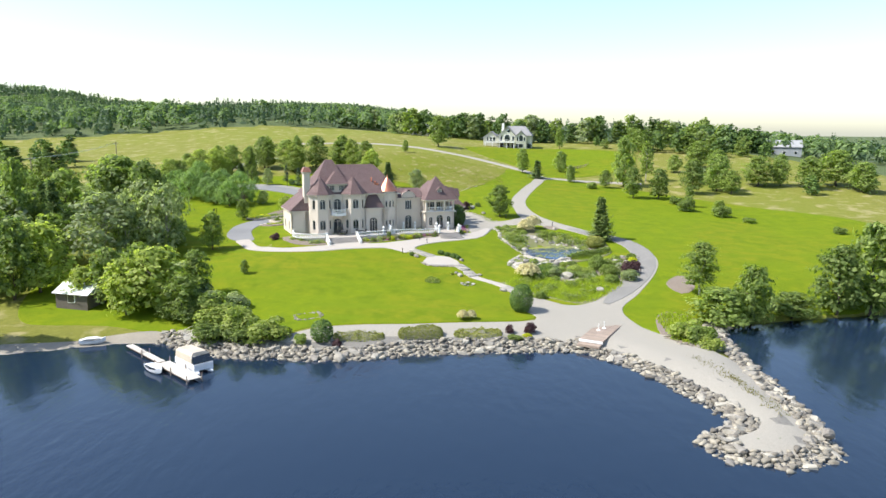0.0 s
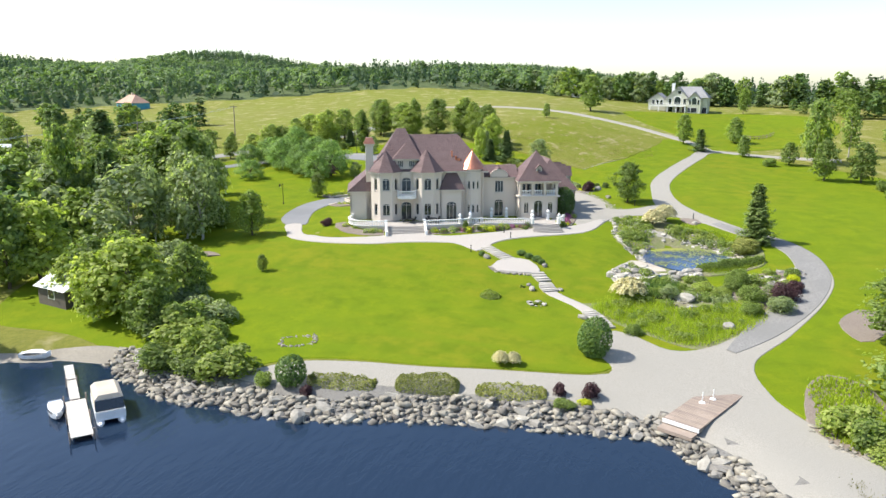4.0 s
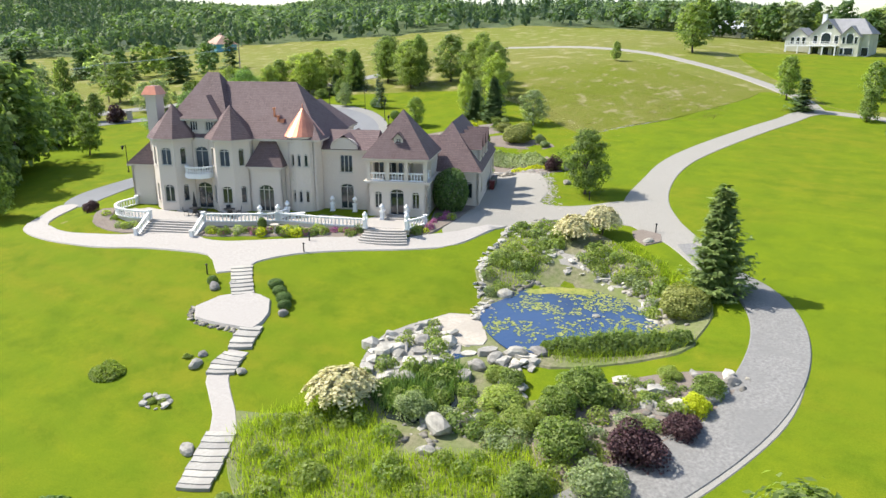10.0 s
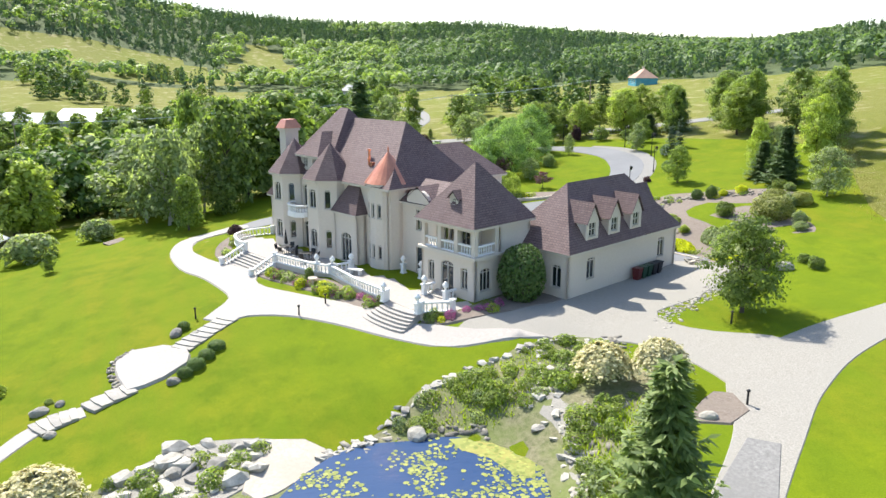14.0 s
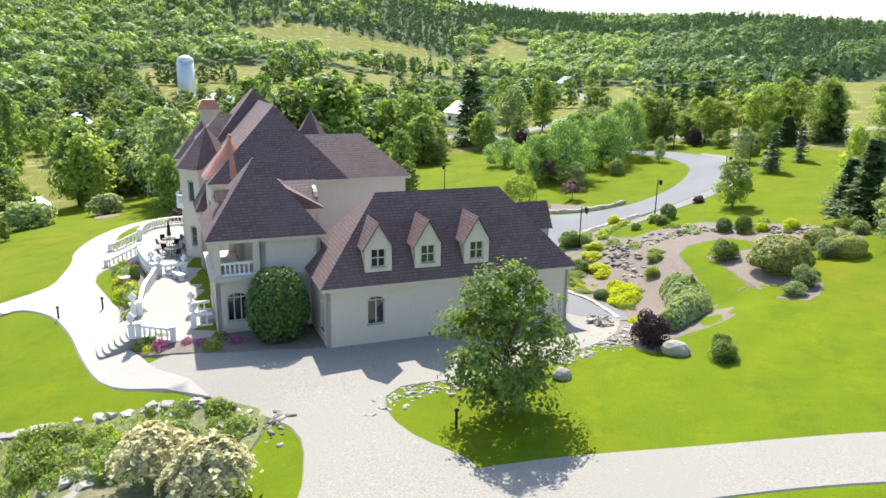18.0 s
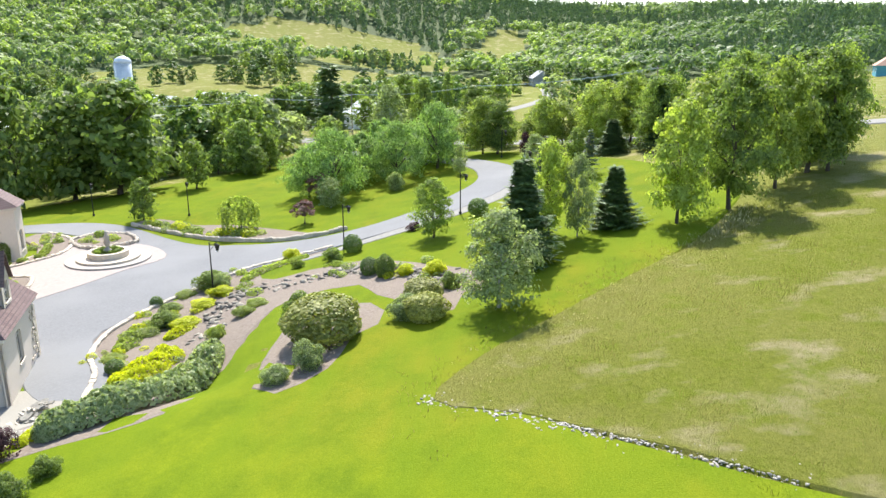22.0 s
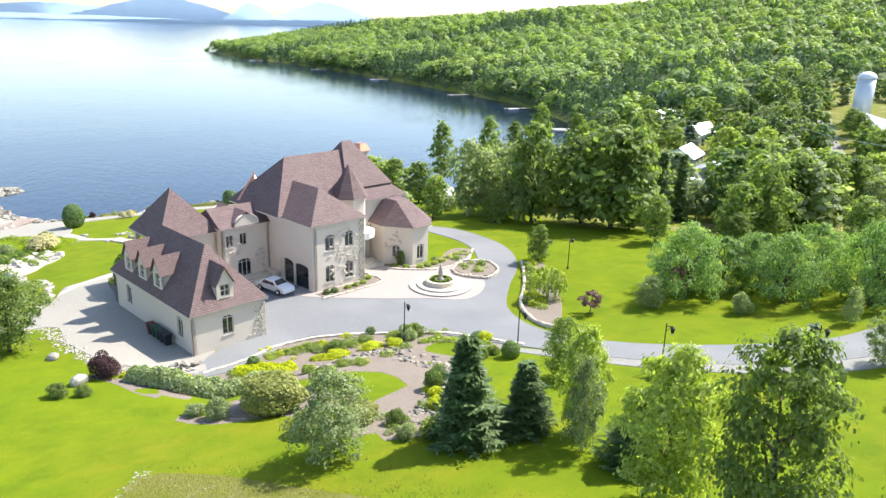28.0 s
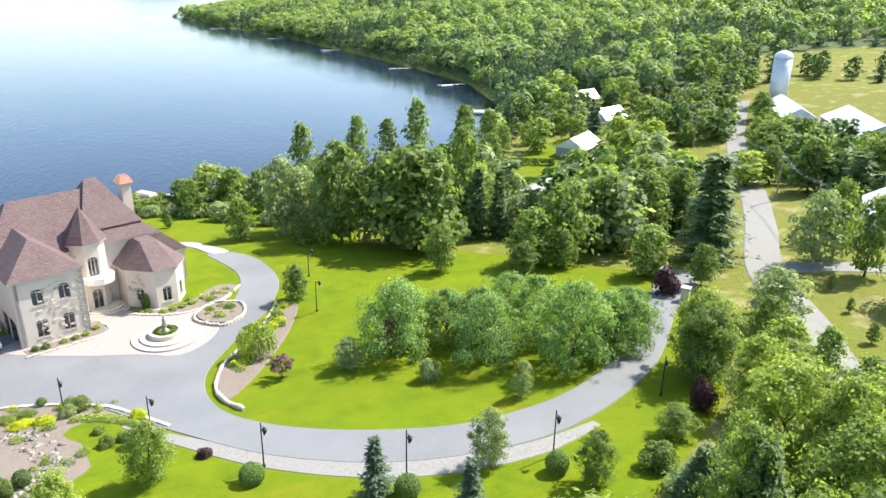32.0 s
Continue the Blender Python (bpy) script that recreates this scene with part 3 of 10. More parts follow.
def draped(name, pts, lift, mat, label, category, smooth=True, flat=None, cell=2.0, kind="structure"):
    """A sheet with the outline pts laid over the ground, with its rim turned down into it."""
    from mathutils.geometry import delaunay_2d_cdt
    loop = smooth_loop(pts) if smooth else np.array(pts, float)
    x0, y0 = np.floor(loop.min(0) / cell) * cell
    x1, y1 = loop.max(0)
    ax, ay = np.meshgrid(np.arange(x0, x1 + cell, cell), np.arange(y0, y1 + cell, cell))
    ax, ay = ax.ravel(), ay.ravel()
    keep = in_loop(ax, ay, loop)
    gap = np.array([np.min(np.hypot(loop[:, 0] - a, loop[:, 1] - b)) > 0.5 for a, b in zip(ax, ay)]) if len(ax) < 6000 else np.ones(len(ax), bool)
    keep &= gap
    pts2 = [Vector(p) for p in loop] + [Vector((a, b)) for a, b in zip(ax[keep], ay[keep])]
    n = len(loop)
    vs, _, fs, *_ = delaunay_2d_cdt(pts2, [(i, (i + 1) % n) for i in range(n)], [], 1, 1e-5)
    xy = np.array([(p.x, p.y) for p in vs])
    zz = (height(xy[:, 0], xy[:, 1]) if flat is None else np.full(len(xy), flat)) + lift
    mm = Mesh().add(np.column_stack([xy, zz]).tolist(), [tuple(f) for f in fs])
    mm.weld = False
    lz = (height(loop[:, 0], loop[:, 1]) if flat is None else np.full(n, flat)) + lift
    b = len(mm.v)
    run = np.roll(loop, -1, 0) - np.roll(loop, 1, 0)
    run /= np.linalg.norm(run, axis=1)[:, None] + 1e-9
    turn = np.sum(loop[:, 0] * np.roll(loop[:, 1], -1) - np.roll(loop[:, 0], -1) * loop[:, 1])
    rim = loop + np.stack([run[:, 1], -run[:, 0]], 1) * (0.22 if turn > 0 else -0.22) * (1 if flat is None else 0)
    rz = (height(rim[:, 0], rim[:, 1]) if flat is None else np.full(n, flat)) - 0.08
    mm.v += [(p[0], p[1], z) for p, z in zip(loop, lz)] + [(p[0], p[1], z) for p, z in zip(rim, rz)]
    mm.f += [(b + i, b + n + i, b + n + (i + 1) % n, b + (i + 1) % n) for i in range(n)]
    ob = solid(name, mm, mat, label, category, kind=kind)
    ob.data.polygons.foreach_set("use_smooth", [len(p.vertices) == 3 for p in ob.data.polygons])
    return ob


def ribbon(name, pts, width, lift, mat, label, category):
    """A way of even or changing width along a centre line, laid over the ground. pts: x, y and, if width is None, the width."""
    p = np.array(pts, float)
    line = smooth_loop(p, False, 1.0)
    w = line[:, 2] if width is None else np.full(len(line), width)
    d = np.gradient(line[:, :2], axis=0)
    d /= np.linalg.norm(d, axis=1)[:, None]
    nrm = np.stack([-d[:, 1], d[:, 0]], 1)
    cols = np.linspace(-0.5, 0.5, 5)
    xy = line[:, None, :2] + nrm[:, None, :] * (cols[None, :, None] * w[:, None, None])
    zz = height(xy[..., 0], xy[..., 1]) + lift
    vs = np.concatenate([xy, zz[..., None]], 2)
    lo = vs[:, [0, 4], :].copy()
    lo[:, 0, :2] -= nrm * 0.22
    lo[:, 1, :2] += nrm * 0.22
    lo[..., 2] -= lift + 0.08
    n = len(line)
    mm = Mesh()
    mm.v = vs.reshape(-1, 3).tolist() + lo.reshape(-1, 3).tolist()
    for i in range(n - 1):
        mm.f += [(i * 5 + k, (i + 1) * 5 + k, (i + 1) * 5 + k + 1, i * 5 + k + 1)[::-1] for k in range(4)]
        b = 5 * n
        mm.f += [(i * 5, b + 2 * i, b + 2 * i + 2, (i + 1) * 5), (i * 5 + 4, (i + 1) * 5 + 4, b + 2 * i + 3, b + 2 * i + 1)]
    return solid(name, mm, mat, label, category, kind="structure", smooth=False)


# ---- lawns, drives and paths ----
draped("lawn", [(-38, 92.5), (-25, 90), (-18.3, 93.6), (-12.3, 94.9), (-5, 95.4), (1.4, 96.5), (11, 98.3), (13, 100), (20, 104), (27, 99), (31, 93.5), (36, 98), (40, 104.5), (52, 107.5), (69, 112),
                (95, 130), (100, 170), (80, 190), (58, 212), (44, 224), (36, 232), (27, 240), (18.5, 242.5), (11.6, 214), (6.4, 203.6), (3.1, 199), (-0.3, 196), (-5.6, 200.9), (-12.6, 206.9), (-23, 214), (-34, 218), (-50, 214), (-62, 208),
                (-74, 200), (-86, 186), (-92, 172), (-84, 160), (-75, 150), (-62, 140), (-62, 128), (-66, 112), (-60, 97), (-48, 95)], 0.09, LAWN,
       "bright green mown lawn with faint mowing sweeps", "lawn")
draped("hay_field", [(1.6, 195.4), (-2.3, 197.2), (-6.5, 200.9), (-11.2, 205.1), (-15.9, 210), (-19.3, 215.4), (-24.9, 220.3), (-30, 232), (-31.4, 241), (-13, 262), (6, 249), (18.4, 242.8), (11.4, 214), (6.2, 204), (3.4, 199.2)], 0.13, HAYFIELD,
       "ripe hay field in patches of green and tan", "hay field", cell=2.0)
draped("hill_lawn", [(12, 272), (26, 248), (34, 236), (48, 242), (66, 262), (70, 292), (52, 306), (34, 304), (18, 300), (6, 292)], 0.1, LAWN, "mown green lawn below the hill house", "lawn", cell=3.0)
draped("stony_bank", [(-38.5, 90.5), (-37.5, 88.5), (-32, 85.6), (-27, 83.6), (-20, 83.2), (-13, 82.8), (-6, 84.9), (1, 86.5), (12, 87.6), (17, 87.6), (20.5, 84.4), (23.6, 78.6), (26.4, 70.8), (27.4, 66.2), (22.6, 61.6), (24.4, 56.2), (30, 54.8),
                      (36.4, 57.4), (38.4, 66), (38.9, 78), (39.5, 92), (40.6, 99), (39.4, 103), (37.6, 101), (36.4, 92), (36.4, 80), (34, 68), (32, 66), (31, 76), (26, 86), (19, 91.6), (12, 92.4), (0, 91.4), (-16, 89.4), (-24, 89.4), (-32, 91.4)], 0.1, STONEBANK,
       "bank of broken grey stone above the waterline", "stone bank")
draped("shore_path", [(-18, 92.8), (-12, 94.2), (-5, 94.8), (1.4, 95.9), (11, 97.6), (13.2, 99.6), (11.4, 103.2), (11.8, 108.6), (14.5, 108.6), (18.5, 105.8), (22.2, 107.4), (26, 112), (30, 118), (33.6, 126), (36, 134), (35.2, 141),
                      (33.4, 146), (35.4, 147.5), (38, 142.4), (39, 132), (36.6, 123.5), (31.2, 113), (26.6, 105), (27.6, 98), (31.2, 91), (36, 84), (37, 76), (36.2, 67), (34.3, 60), (30, 58), (26.6, 58.6), (26.4, 61),
                      (30.4, 65), (29.6, 72), (26.8, 80), (23.2, 87), (18, 91), (12, 92.2), (7, 92.6), (0, 91.2), (-8, 90.4), (-16, 88.8), (-22, 89.2)], 0.14, GRAVEL,
       "pale gravel path, turning place and jetty top", "gravel path")
ribbon("road", [(34.2, 146.5, 3.2), (30.5, 150.5, 3), (26, 156.3, 3.4), (21.3, 161.5, 5.5), (19, 168, 4.6), (18, 176, 3.6), (17.8, 184, 3.6), (19, 192, 3.6), (22, 204, 3.4), (26, 218, 3.2), (30.3, 230, 3.2), (42, 229.5, 3), (60, 226, 3)], None,
       0.15, GRAVEL, "pale gravel lane climbing the lawn", "lane")
ribbon("lane_arm", [(24.6, 107.2, 1.0), (28.4, 113.5, 3.4), (33, 121.3, 3.9), (36.0, 128.6, 4.0), (37.1, 135.2, 3.9), (36.5, 141.5, 3.6), (34.3, 146.6, 3.3), (30.6, 150.4, 2.9), (26.4, 155.6, 1.6)], None, 0.2, LANE, "worn grey lane round the water garden", "lane")
ribbon("lane_uphill", [(30.3, 230), (25, 243), (12, 258), (-2, 268), (-13, 276), (-32, 283), (-60, 290)], 2.8, 0.18, GRAVEL, "pale gravel farm lane between meadows", "lane")
draped("apron", [(5.2, 146.6), (9, 151.2), (12.5, 157), (17.5, 158.6), (21.5, 158.8), (22.5, 163), (18.5, 166.5), (16.3, 165.6), (13.8, 163), (11, 161.4), (8.6, 162), (7.4, 167), (3.4, 173.6), (-1, 175.6), (-5, 176.2), (-4.6, 171.6), (2.2, 156.6),
                 (1.5, 152.5), (4, 149.5)], 0.152, GRAVEL, "pale grey gravel apron beside the garage", "driveway")
draped("front_path", [(9.5, 152), (8.2, 147.6), (6.3, 144.5), (2.8, 141.6), (-0.7, 139.1), (-4.4, 135.8), (-6.2, 132.6), (-6, 130.6), (-7.6, 129.2), (-9, 130.2), (-11.4, 131.6), (-15, 130.9), (-19, 129.6), (-23.2, 127.8), (-30.4, 126.9),
                      (-36, 128.2), (-38.4, 131.5), (-40.6, 135.2), (-38.4, 136.2), (-36.2, 132), (-34.2, 129.8), (-30, 129.2), (-26.5, 130.1), (-23.2, 131.4), (-21, 133.4), (-17, 134.8), (-15, 134.3), (-12.5, 134.9), (-8.6, 137.7), (-5, 140.4), (-2.2, 142.4),
                      (2.4, 144.4), (3.6, 145.6), (6.2, 147.8), (8, 150.4)], 0.2, PAVER, "pale concrete footpath curving along the terrace", "footpath", cell=1.0)
# the drive: court, ring and sweep
draped("courtyard", [(-2.6, 176.6), (-6.5, 175.9), (-12, 171.8), (-15.5, 172), (-22, 174.2), (-26, 179), (-31, 185.6), (-36.4, 192.2), (-42.6, 197), (-48.8, 199.4), (-55.5, 200), (-61.3, 198.8), (-68.1, 195.6), (-74.8, 191), (-84.2, 182), (-95, 173),
                     (-93, 168.5), (-84, 177.5), (-77, 184.2), (-70, 190), (-63, 193.8), (-57, 195.2), (-51, 195), (-44.2, 192.2), (-38.6, 188.2), (-34.8, 183.4), (-33.4, 178), (-34.4, 172), (-38.2, 165.2), (-42.8, 158.5), (-45.2, 150), (-44, 140.5),
                     (-40.5, 135.6), (-37.5, 136), (-38.8, 140), (-40.5, 146), (-40, 152), (-37.5, 158), (-33, 164), (-28, 165), (-24, 160), (-20, 157), (-10, 156), (-6, 159), (-8, 168), (-4, 173)], 0.17, ASPHALT,
       "grey asphalt drive sweeping round to the entrance court", "driveway")
draped("forecourt", [(-14.4, 160.4), (-21.8, 164), (-27.6, 165.9), (-31.5, 167.6), (-34.8, 165.4), (-36.4, 161.8), (-35.4, 158.4), (-36.6, 156.4), (-31, 155), (-24, 154), (-17, 157)], 0.21, PINKPAVER, "pale pink paved forecourt round the fountain", "forecourt")
ribbon("gravel_verge", [(-26.4, 181.6, 0.6), (-31.2, 187.3, 1.4), (-36.5, 193.3, 2.0), (-42.6, 198, 2.2), (-48.8, 200.5, 2.2), (-55.5, 201.1, 1.8), (-61.5, 199.8, 0.8)], None, 0.14, DIRT, "pale gravel verge beside the drive", "gravel verge")
ribbon("country_road", [(-210, 60), (-185, 85), (-160.9, 112.2), (-142, 135), (-122, 157), (-105, 174.6), (-95, 190), (-87, 200.6), (-79.7, 209.4), (-71, 221), (-60, 246)], 4.6, 0.12, DIRT, "pale gravel country road", "road")
ribbon("side_road", [(-106, 174.6), (-113, 178), (-124, 185), (-145, 196), (-190, 208), (-260, 215), (-330, 212)], 4.0, 0.12, DIRT, "pale gravel side road into the valley", "road")

# ---- the mansion ----
mansion = thing("mansion", "large cream stucco mansion with brown shingle roofs and round turret", "house", HOUSE, HOUSE_TURN)


def wall_mesh(p, q, z0, z1, holes=(), thick=0.3):
    """An upright wall from p to q (outside to the right of the way p to q); holes: (along, width, sill, head, arched)."""
    from mathutils.geometry import delaunay_2d_cdt
    p, q = Vector(p), Vector(q)
    ln = (q - p).length
    d = (q - p) / ln
    out = Vector((d.y, -d.x))
    loops = [[(0, z0), (ln, z0), (ln, z1), (0, z1)]]
    for s, w, sill, head, arched in holes:
        loops.append(opening(s, w, sill, head, arched))
    pts, edges = [], []
    for lp in loops:
        b = len(pts)
        pts += [Vector(c) for c in lp]
        edges += [(b + i, b + (i + 1) % len(lp)) for i in range(len(lp))]
    vs, _, fs, *_ = delaunay_2d_cdt(pts, edges, [], 0, 1e-5)
    keep = []
    for f in fs:
        cx, cy = sum(vs[i].x for i in f) / 3, sum(vs[i].y for i in f) / 3
        if not any(in_loop(cx, cy, np.array(lp)) for lp in loops[1:]):
            keep.append(tuple(f))
    at = lambda c, back: (p.x + d.x * c[0] - out.x * back, p.y + d.y * c[0] - out.y * back, c[1])
    mm = Mesh().add([at(v, 0) for v in vs], keep).add([at(v, thick) for v in vs], [f[::-1] for f in keep])
    for lp in loops:
        n = len(lp)
        mm.add([at(c, 0) for c in lp] + [at(c, thick) for c in lp], [(i, (i + 1) % n, n + (i + 1) % n, n + i)[::-1] for i in range(n)])
    return mm


def opening(s, w, sill, head, arched):
    a, b = s - w / 2, s + w / 2
    if not arched:
        return [(a, sill), (b, sill), (b, head), (a, head)]
    rise = w / 2 * arched
    return [(a, sill), (b, sill), (b, head - rise)] + [(s + w / 2 * math.cos(t), head - rise + rise * math.sin(t)) for t in np.linspace(0.35, math.pi - 0.35, 5)] + [(a, head - rise)]


def window(parent, p, q, hole, bars=(1, 1), mat=None, name="window", frame_w=0.07, deep=0.16):
    """A framed window set into the hole of the wall p to q; bars: uprights and crossbars."""
    s, w, sill, head, arched = hole
    p, q = Vector(p), Vector(q)
    d = (q - p).normalized()
    out = Vector((d.y, -d.x))
    at = lambda c, back: (p.x + d.x * c[0] - out.x * back, p.y + d.y * c[0] - out.y * back, c[1])
    outer = opening(s, w, sill, head, arched)
    cx, cz = s, (sill + head) / 2
    k1, k2 = 1 - 2 * frame_w / w, 1 - 2 * frame_w / (head - sill)
    inner = [(cx + (a - cx) * k1, cz + (b - cz) * k2) for a, b in outer]
    n = len(outer)
    mm = Mesh()
    mm.add([at(c, deep - 0.07) for c in outer] + [at(c, deep - 0.07) for c in inner] + [at(c, deep) for c in outer] + [at(c, deep) for c in inner],
           [(i, (i + 1) % n, n + (i + 1) % n, n + i) for i in range(n)] + [(n + i, n + (i + 1) % n, 3 * n + (i + 1) % n, 3 * n + i) for i in range(n)])

    def bar(x0, x1, y0, y1):
        c = [(x0, y0), (x1, y0), (x1, y1), (x0, y1)]
        mm.add([at(k, deep - 0.08) for k in c] + [at(k, deep) for k in c], [(0, 1, 2, 3), (0, 4, 5, 1), (1, 5, 6, 2), (2, 6, 7, 3), (3, 7, 4, 0)])

    top = head - w / 2 * arched * 0.35 if arched else head
    for i in range(bars[0]):
        x = s - w / 2 + w * (i + 1) / (bars[0] + 1)
        bar(x - 0.035, x + 0.035, sill + 0.04, top - 0.05)
    for j in range(bars[1]):
        z = head - w / 2 * arched - 0.06 if (arched and j == 0) else sill + (head - sill) * (j + 1) / (bars[1] + 1)
        bar(s - w / 2 + 0.05, s + w / 2 - 0.05, z - 0.03, z + 0.03)
    frame_ob = part(name, mm, mat or FRAMES, parent)
    pane = Mesh().add([at(c, deep - 0.01) for c in outer] + [at(c, deep + 0.03) for c in outer], [tuple(range(n)), tuple(range(n, 2 * n))[::-1]])
    part("pane", pane, GLASS, frame_ob)
    sillm = Mesh()
    c = [(s - w / 2 - 0.08, sill - 0.12), (s + w / 2 + 0.08, sill - 0.12), (s + w / 2 + 0.08, sill), (s - w / 2 - 0.08, sill)]
    sillm.add([at(k, -0.07) for k in c] + [at(k, 0.1) for k in c], [(0, 1, 2, 3), (0, 4, 5, 1), (1, 5, 6, 2), (2, 6, 7, 3), (3, 7, 4, 0), (7, 6, 5, 4)])
    part("sill", sillm, TRIM, frame_ob)
    return frame_ob


def walls(poly, z0, z1, plan, mat=None, closed=True, doors=()):
    """Walls round a plan (anticlockwise); plan[i]: the openings of side i."""
    n = len(poly)
    for i in range(n if closed else n - 1):
        p, q = poly[i], poly[(i + 1) % n]
        holes = [h[:5] for h in plan.get(i, ())]
        part("wall", wall_mesh(p, q, z0, z1, holes), mat or STUCCO, mansion)
        for h in plan.get(i, ()):
            bars = h[5] if len(h) > 5 else (1, 1)
            window(mansion, p, q, h[:5], bars, name=h[6] if len(h) > 6 else "window", mat=h[7] if len(h) > 7 else None)


def roof(eaves, z, ridge, faces, name="roof", thick=0.22, fascia=True):
    """eaves: outline at height z; ridge: points (u, v, z); faces: index rows, ridge points counted on after the eaves."""
    n = len(eaves)
    mm = Mesh().add([(u, v, z) for u, v in eaves] + list(ridge), list(faces) + [tuple(range(n))[::-1]])
    ob = part(name, mm, ROOF, mansion)
    if fascia:
        c = np.mean(eaves, 0)
        inn = [tuple(np.array(e) + (c - np.array(e)) / np.linalg.norm(c - np.array(e)) * 0.12) for e in eaves]
        part("fascia", Mesh().prism(inn, z - thick, z - 0.004), TRIM, mansion)
    return ob


def hip(u0, u1, v0, v1, z, top, along="u", inset=None, name="roof", r0=None, r1=None):
    """A hipped roof over a rectangle, its ridge along u or v, from r0 to r1."""
    if along == "u":
        w = (v1 - v0) / 2
        a, b = (u0 + w * 0.8, u1 - w * 0.8) if r0 is None else (r0, r1)
        rg = [(a, (v0 + v1) / 2, top), (b, (v0 + v1) / 2, top)]
    else:
        w = (u1 - u0) / 2
        a, b = (v0 + w * 0.8, v1 - w * 0.8) if r0 is None else (r0, r1)
        rg = [((u0 + u1) / 2, a, top), ((u0 + u1) / 2, b, top)]
    ev = [(u0, v0), (u1, v0), (u1, v1), (u0, v1)]
    fs = [(0, 1, 5, 4), (1, 2, 5), (2, 3, 4, 5), (3, 0, 4)] if along == "u" else [(0, 1, 4), (1, 2, 5, 4), (2, 3, 5), (3, 0, 4, 5)]
    return roof(ev, z, rg, fs, name)


def ngon(cu, cv, r, n=8, a0=22.5):
    return [(cu + r * math.cos(radians(a0 + 360 * k / n)), cv + r * math.sin(radians(a0 + 360 * k / n))) for k in range(n)]


def cone(cu, cv, r, z, top, n=8, a0=22.5, mat=None, name="roof"):
    ev = ngon(cu, cv, r, n, a0)
    mm = Mesh().add([(u, v, z) for u, v in ev] + [(cu, cv, top)], [(i, (i + 1) % n, n) for i in range(n)] + [tuple(range(n))[::-1]])
    part(name, mm, mat or ROOF, mansion, smooth=False)
    part("fascia", Mesh().prism(ngon(cu, cv, r - 0.1, n, a0), z - 0.22, z - 0.004), TRIM, mansion)


W1 = (1.25, 0.75, 2.75, 0.35, (1, 1))      # ground-floor window: width, sill, head, arch, bars
# main block
walls([(-12.6, 1.2), (5.2, 1.2), (5.2, 11.0), (-12.6, 11.0)], 0, 7.8, {3: [(3, 1.2, 0.8, 2.6, 0.35, (1, 1)), (7, 1.2, 0.8, 2.6, 0.35, (1, 1))]})
roof([(-13.1, 0.6), (6.2, 0.6), (6.2, 11.5), (-13.1, 11.5)], 7.8, [(-6.4, 6.2, 13.4), (1.8, 6.4, 13.4)], [(0, 1, 5, 4), (1, 2, 5), (2, 3, 4, 5), (3, 0, 4)])
roof([(-11.6, 1.6), (-4.4, 1.6), (-4.4, 10.4), (-11.6, 10.4)], 9.3, [(-8.4, 5.9, 14.4), (-7.0, 5.9, 14.4)], [(0, 1, 5, 4), (1, 2, 5), (2, 3, 4, 5), (3, 0, 4)], fascia=False)
# low range along the west end
walls([(-16.2, 1.4), (-12.65, 1.4), (-12.65, 10.8), (-16.2, 10.8)], 0, 4.6, {3: [(2.5, 1.1, 0.8, 2.5, 0.35), (6.8, 1.1, 0.8, 2.5, 0.35)]})
roof([(-16.6, 1.0), (-12.7, 1.0), (-12.7, 11.2), (-16.6, 11.2)], 4.65, [(-12.72, 1.9, 8.0), (-12.72, 10.3, 8.0)], [(0, 1, 4), (1, 2, 5, 4), (2, 3, 5), (3, 0, 4, 5)])
# two bays with a balcony between
for cu in (-10.5, -3.9):
    w = (1.15, 1.0, 2.9, 0.35, (1, 1))
    side = (0.65, 1.0, 2.9, 0.35, (0, 1))
    up = lambda h: (h[0] / h[0] * 0.96, h[0], h[1] + 4.0, h[2] + 4.0, *h[3:])
    low = lambda h: (0.96, *h)
    plan = {5: [low(w), up(w)], 4: [low(side), up(side)], 6: [low(side), up(side)]}
    walls(ngon(cu, 1.3, 2.5), 0, 7.85, plan)
    cone(cu, 1.3, 2.95, 7.85, 11.3)
# central door wall, balcony and dormer
walls([(-8.2, 0.55), (-6.2, 0.55)], 0, 7.8, {0: [(1.0, 1.7, 0.05, 3.0, 0.6, (1, 1), "door"), (1.0, 1.5, 4.25, 6.9, 0.6, (1, 1), "door")]}, closed=False)
part("balcony", Mesh().prism([(-8.9, 0.6), (-8.6, -0.9), (-7.9, -1.5), (-6.5, -1.5), (-5.8, -0.9), (-5.5, 0.6)], 3.7, 4.1), WHITE, mansion)
walls([(-8.9, 1.0), (-5.5, 1.0), (-5.5, 4.0), (-8.9, 4.0)], 7.8, 9.8, {0: [(0.8, 0.9, 8.5, 9.5, 0, (2, 0)), (2.6, 0.9, 8.5, 9.5, 0, (2, 0))]})
roof([(-9.4, 0.5), (-5.0, 0.5), (-5.0, 5.5), (-9.4, 5.5)], 9.8, [(-7.2, 2.6, 12.1), (-7.2, 5.4, 12.1)], [(0, 1, 4), (1, 2, 5, 4), (2, 3, 5), (3, 0, 4, 5)])
# garden door range
walls([(-1.8, 0.1), (1.9, 0.1), (1.9, 1.2), (-1.8, 1.2)], 0, 4.95, {0: [(1.85, 1.7, 0.05, 3.0, 0.6, (2, 1), "door")]})
roof([(-2.0, -0.25), (2.2, -0.25), (2.2, 1.3), (-2.0, 1.3)], 4.95, [(-0.6, 1.25, 7.7), (1.0, 1.25, 7.7)], [(0, 1, 5, 4), (1, 2, 5), (2, 3, 4, 5), (3, 0, 4)])
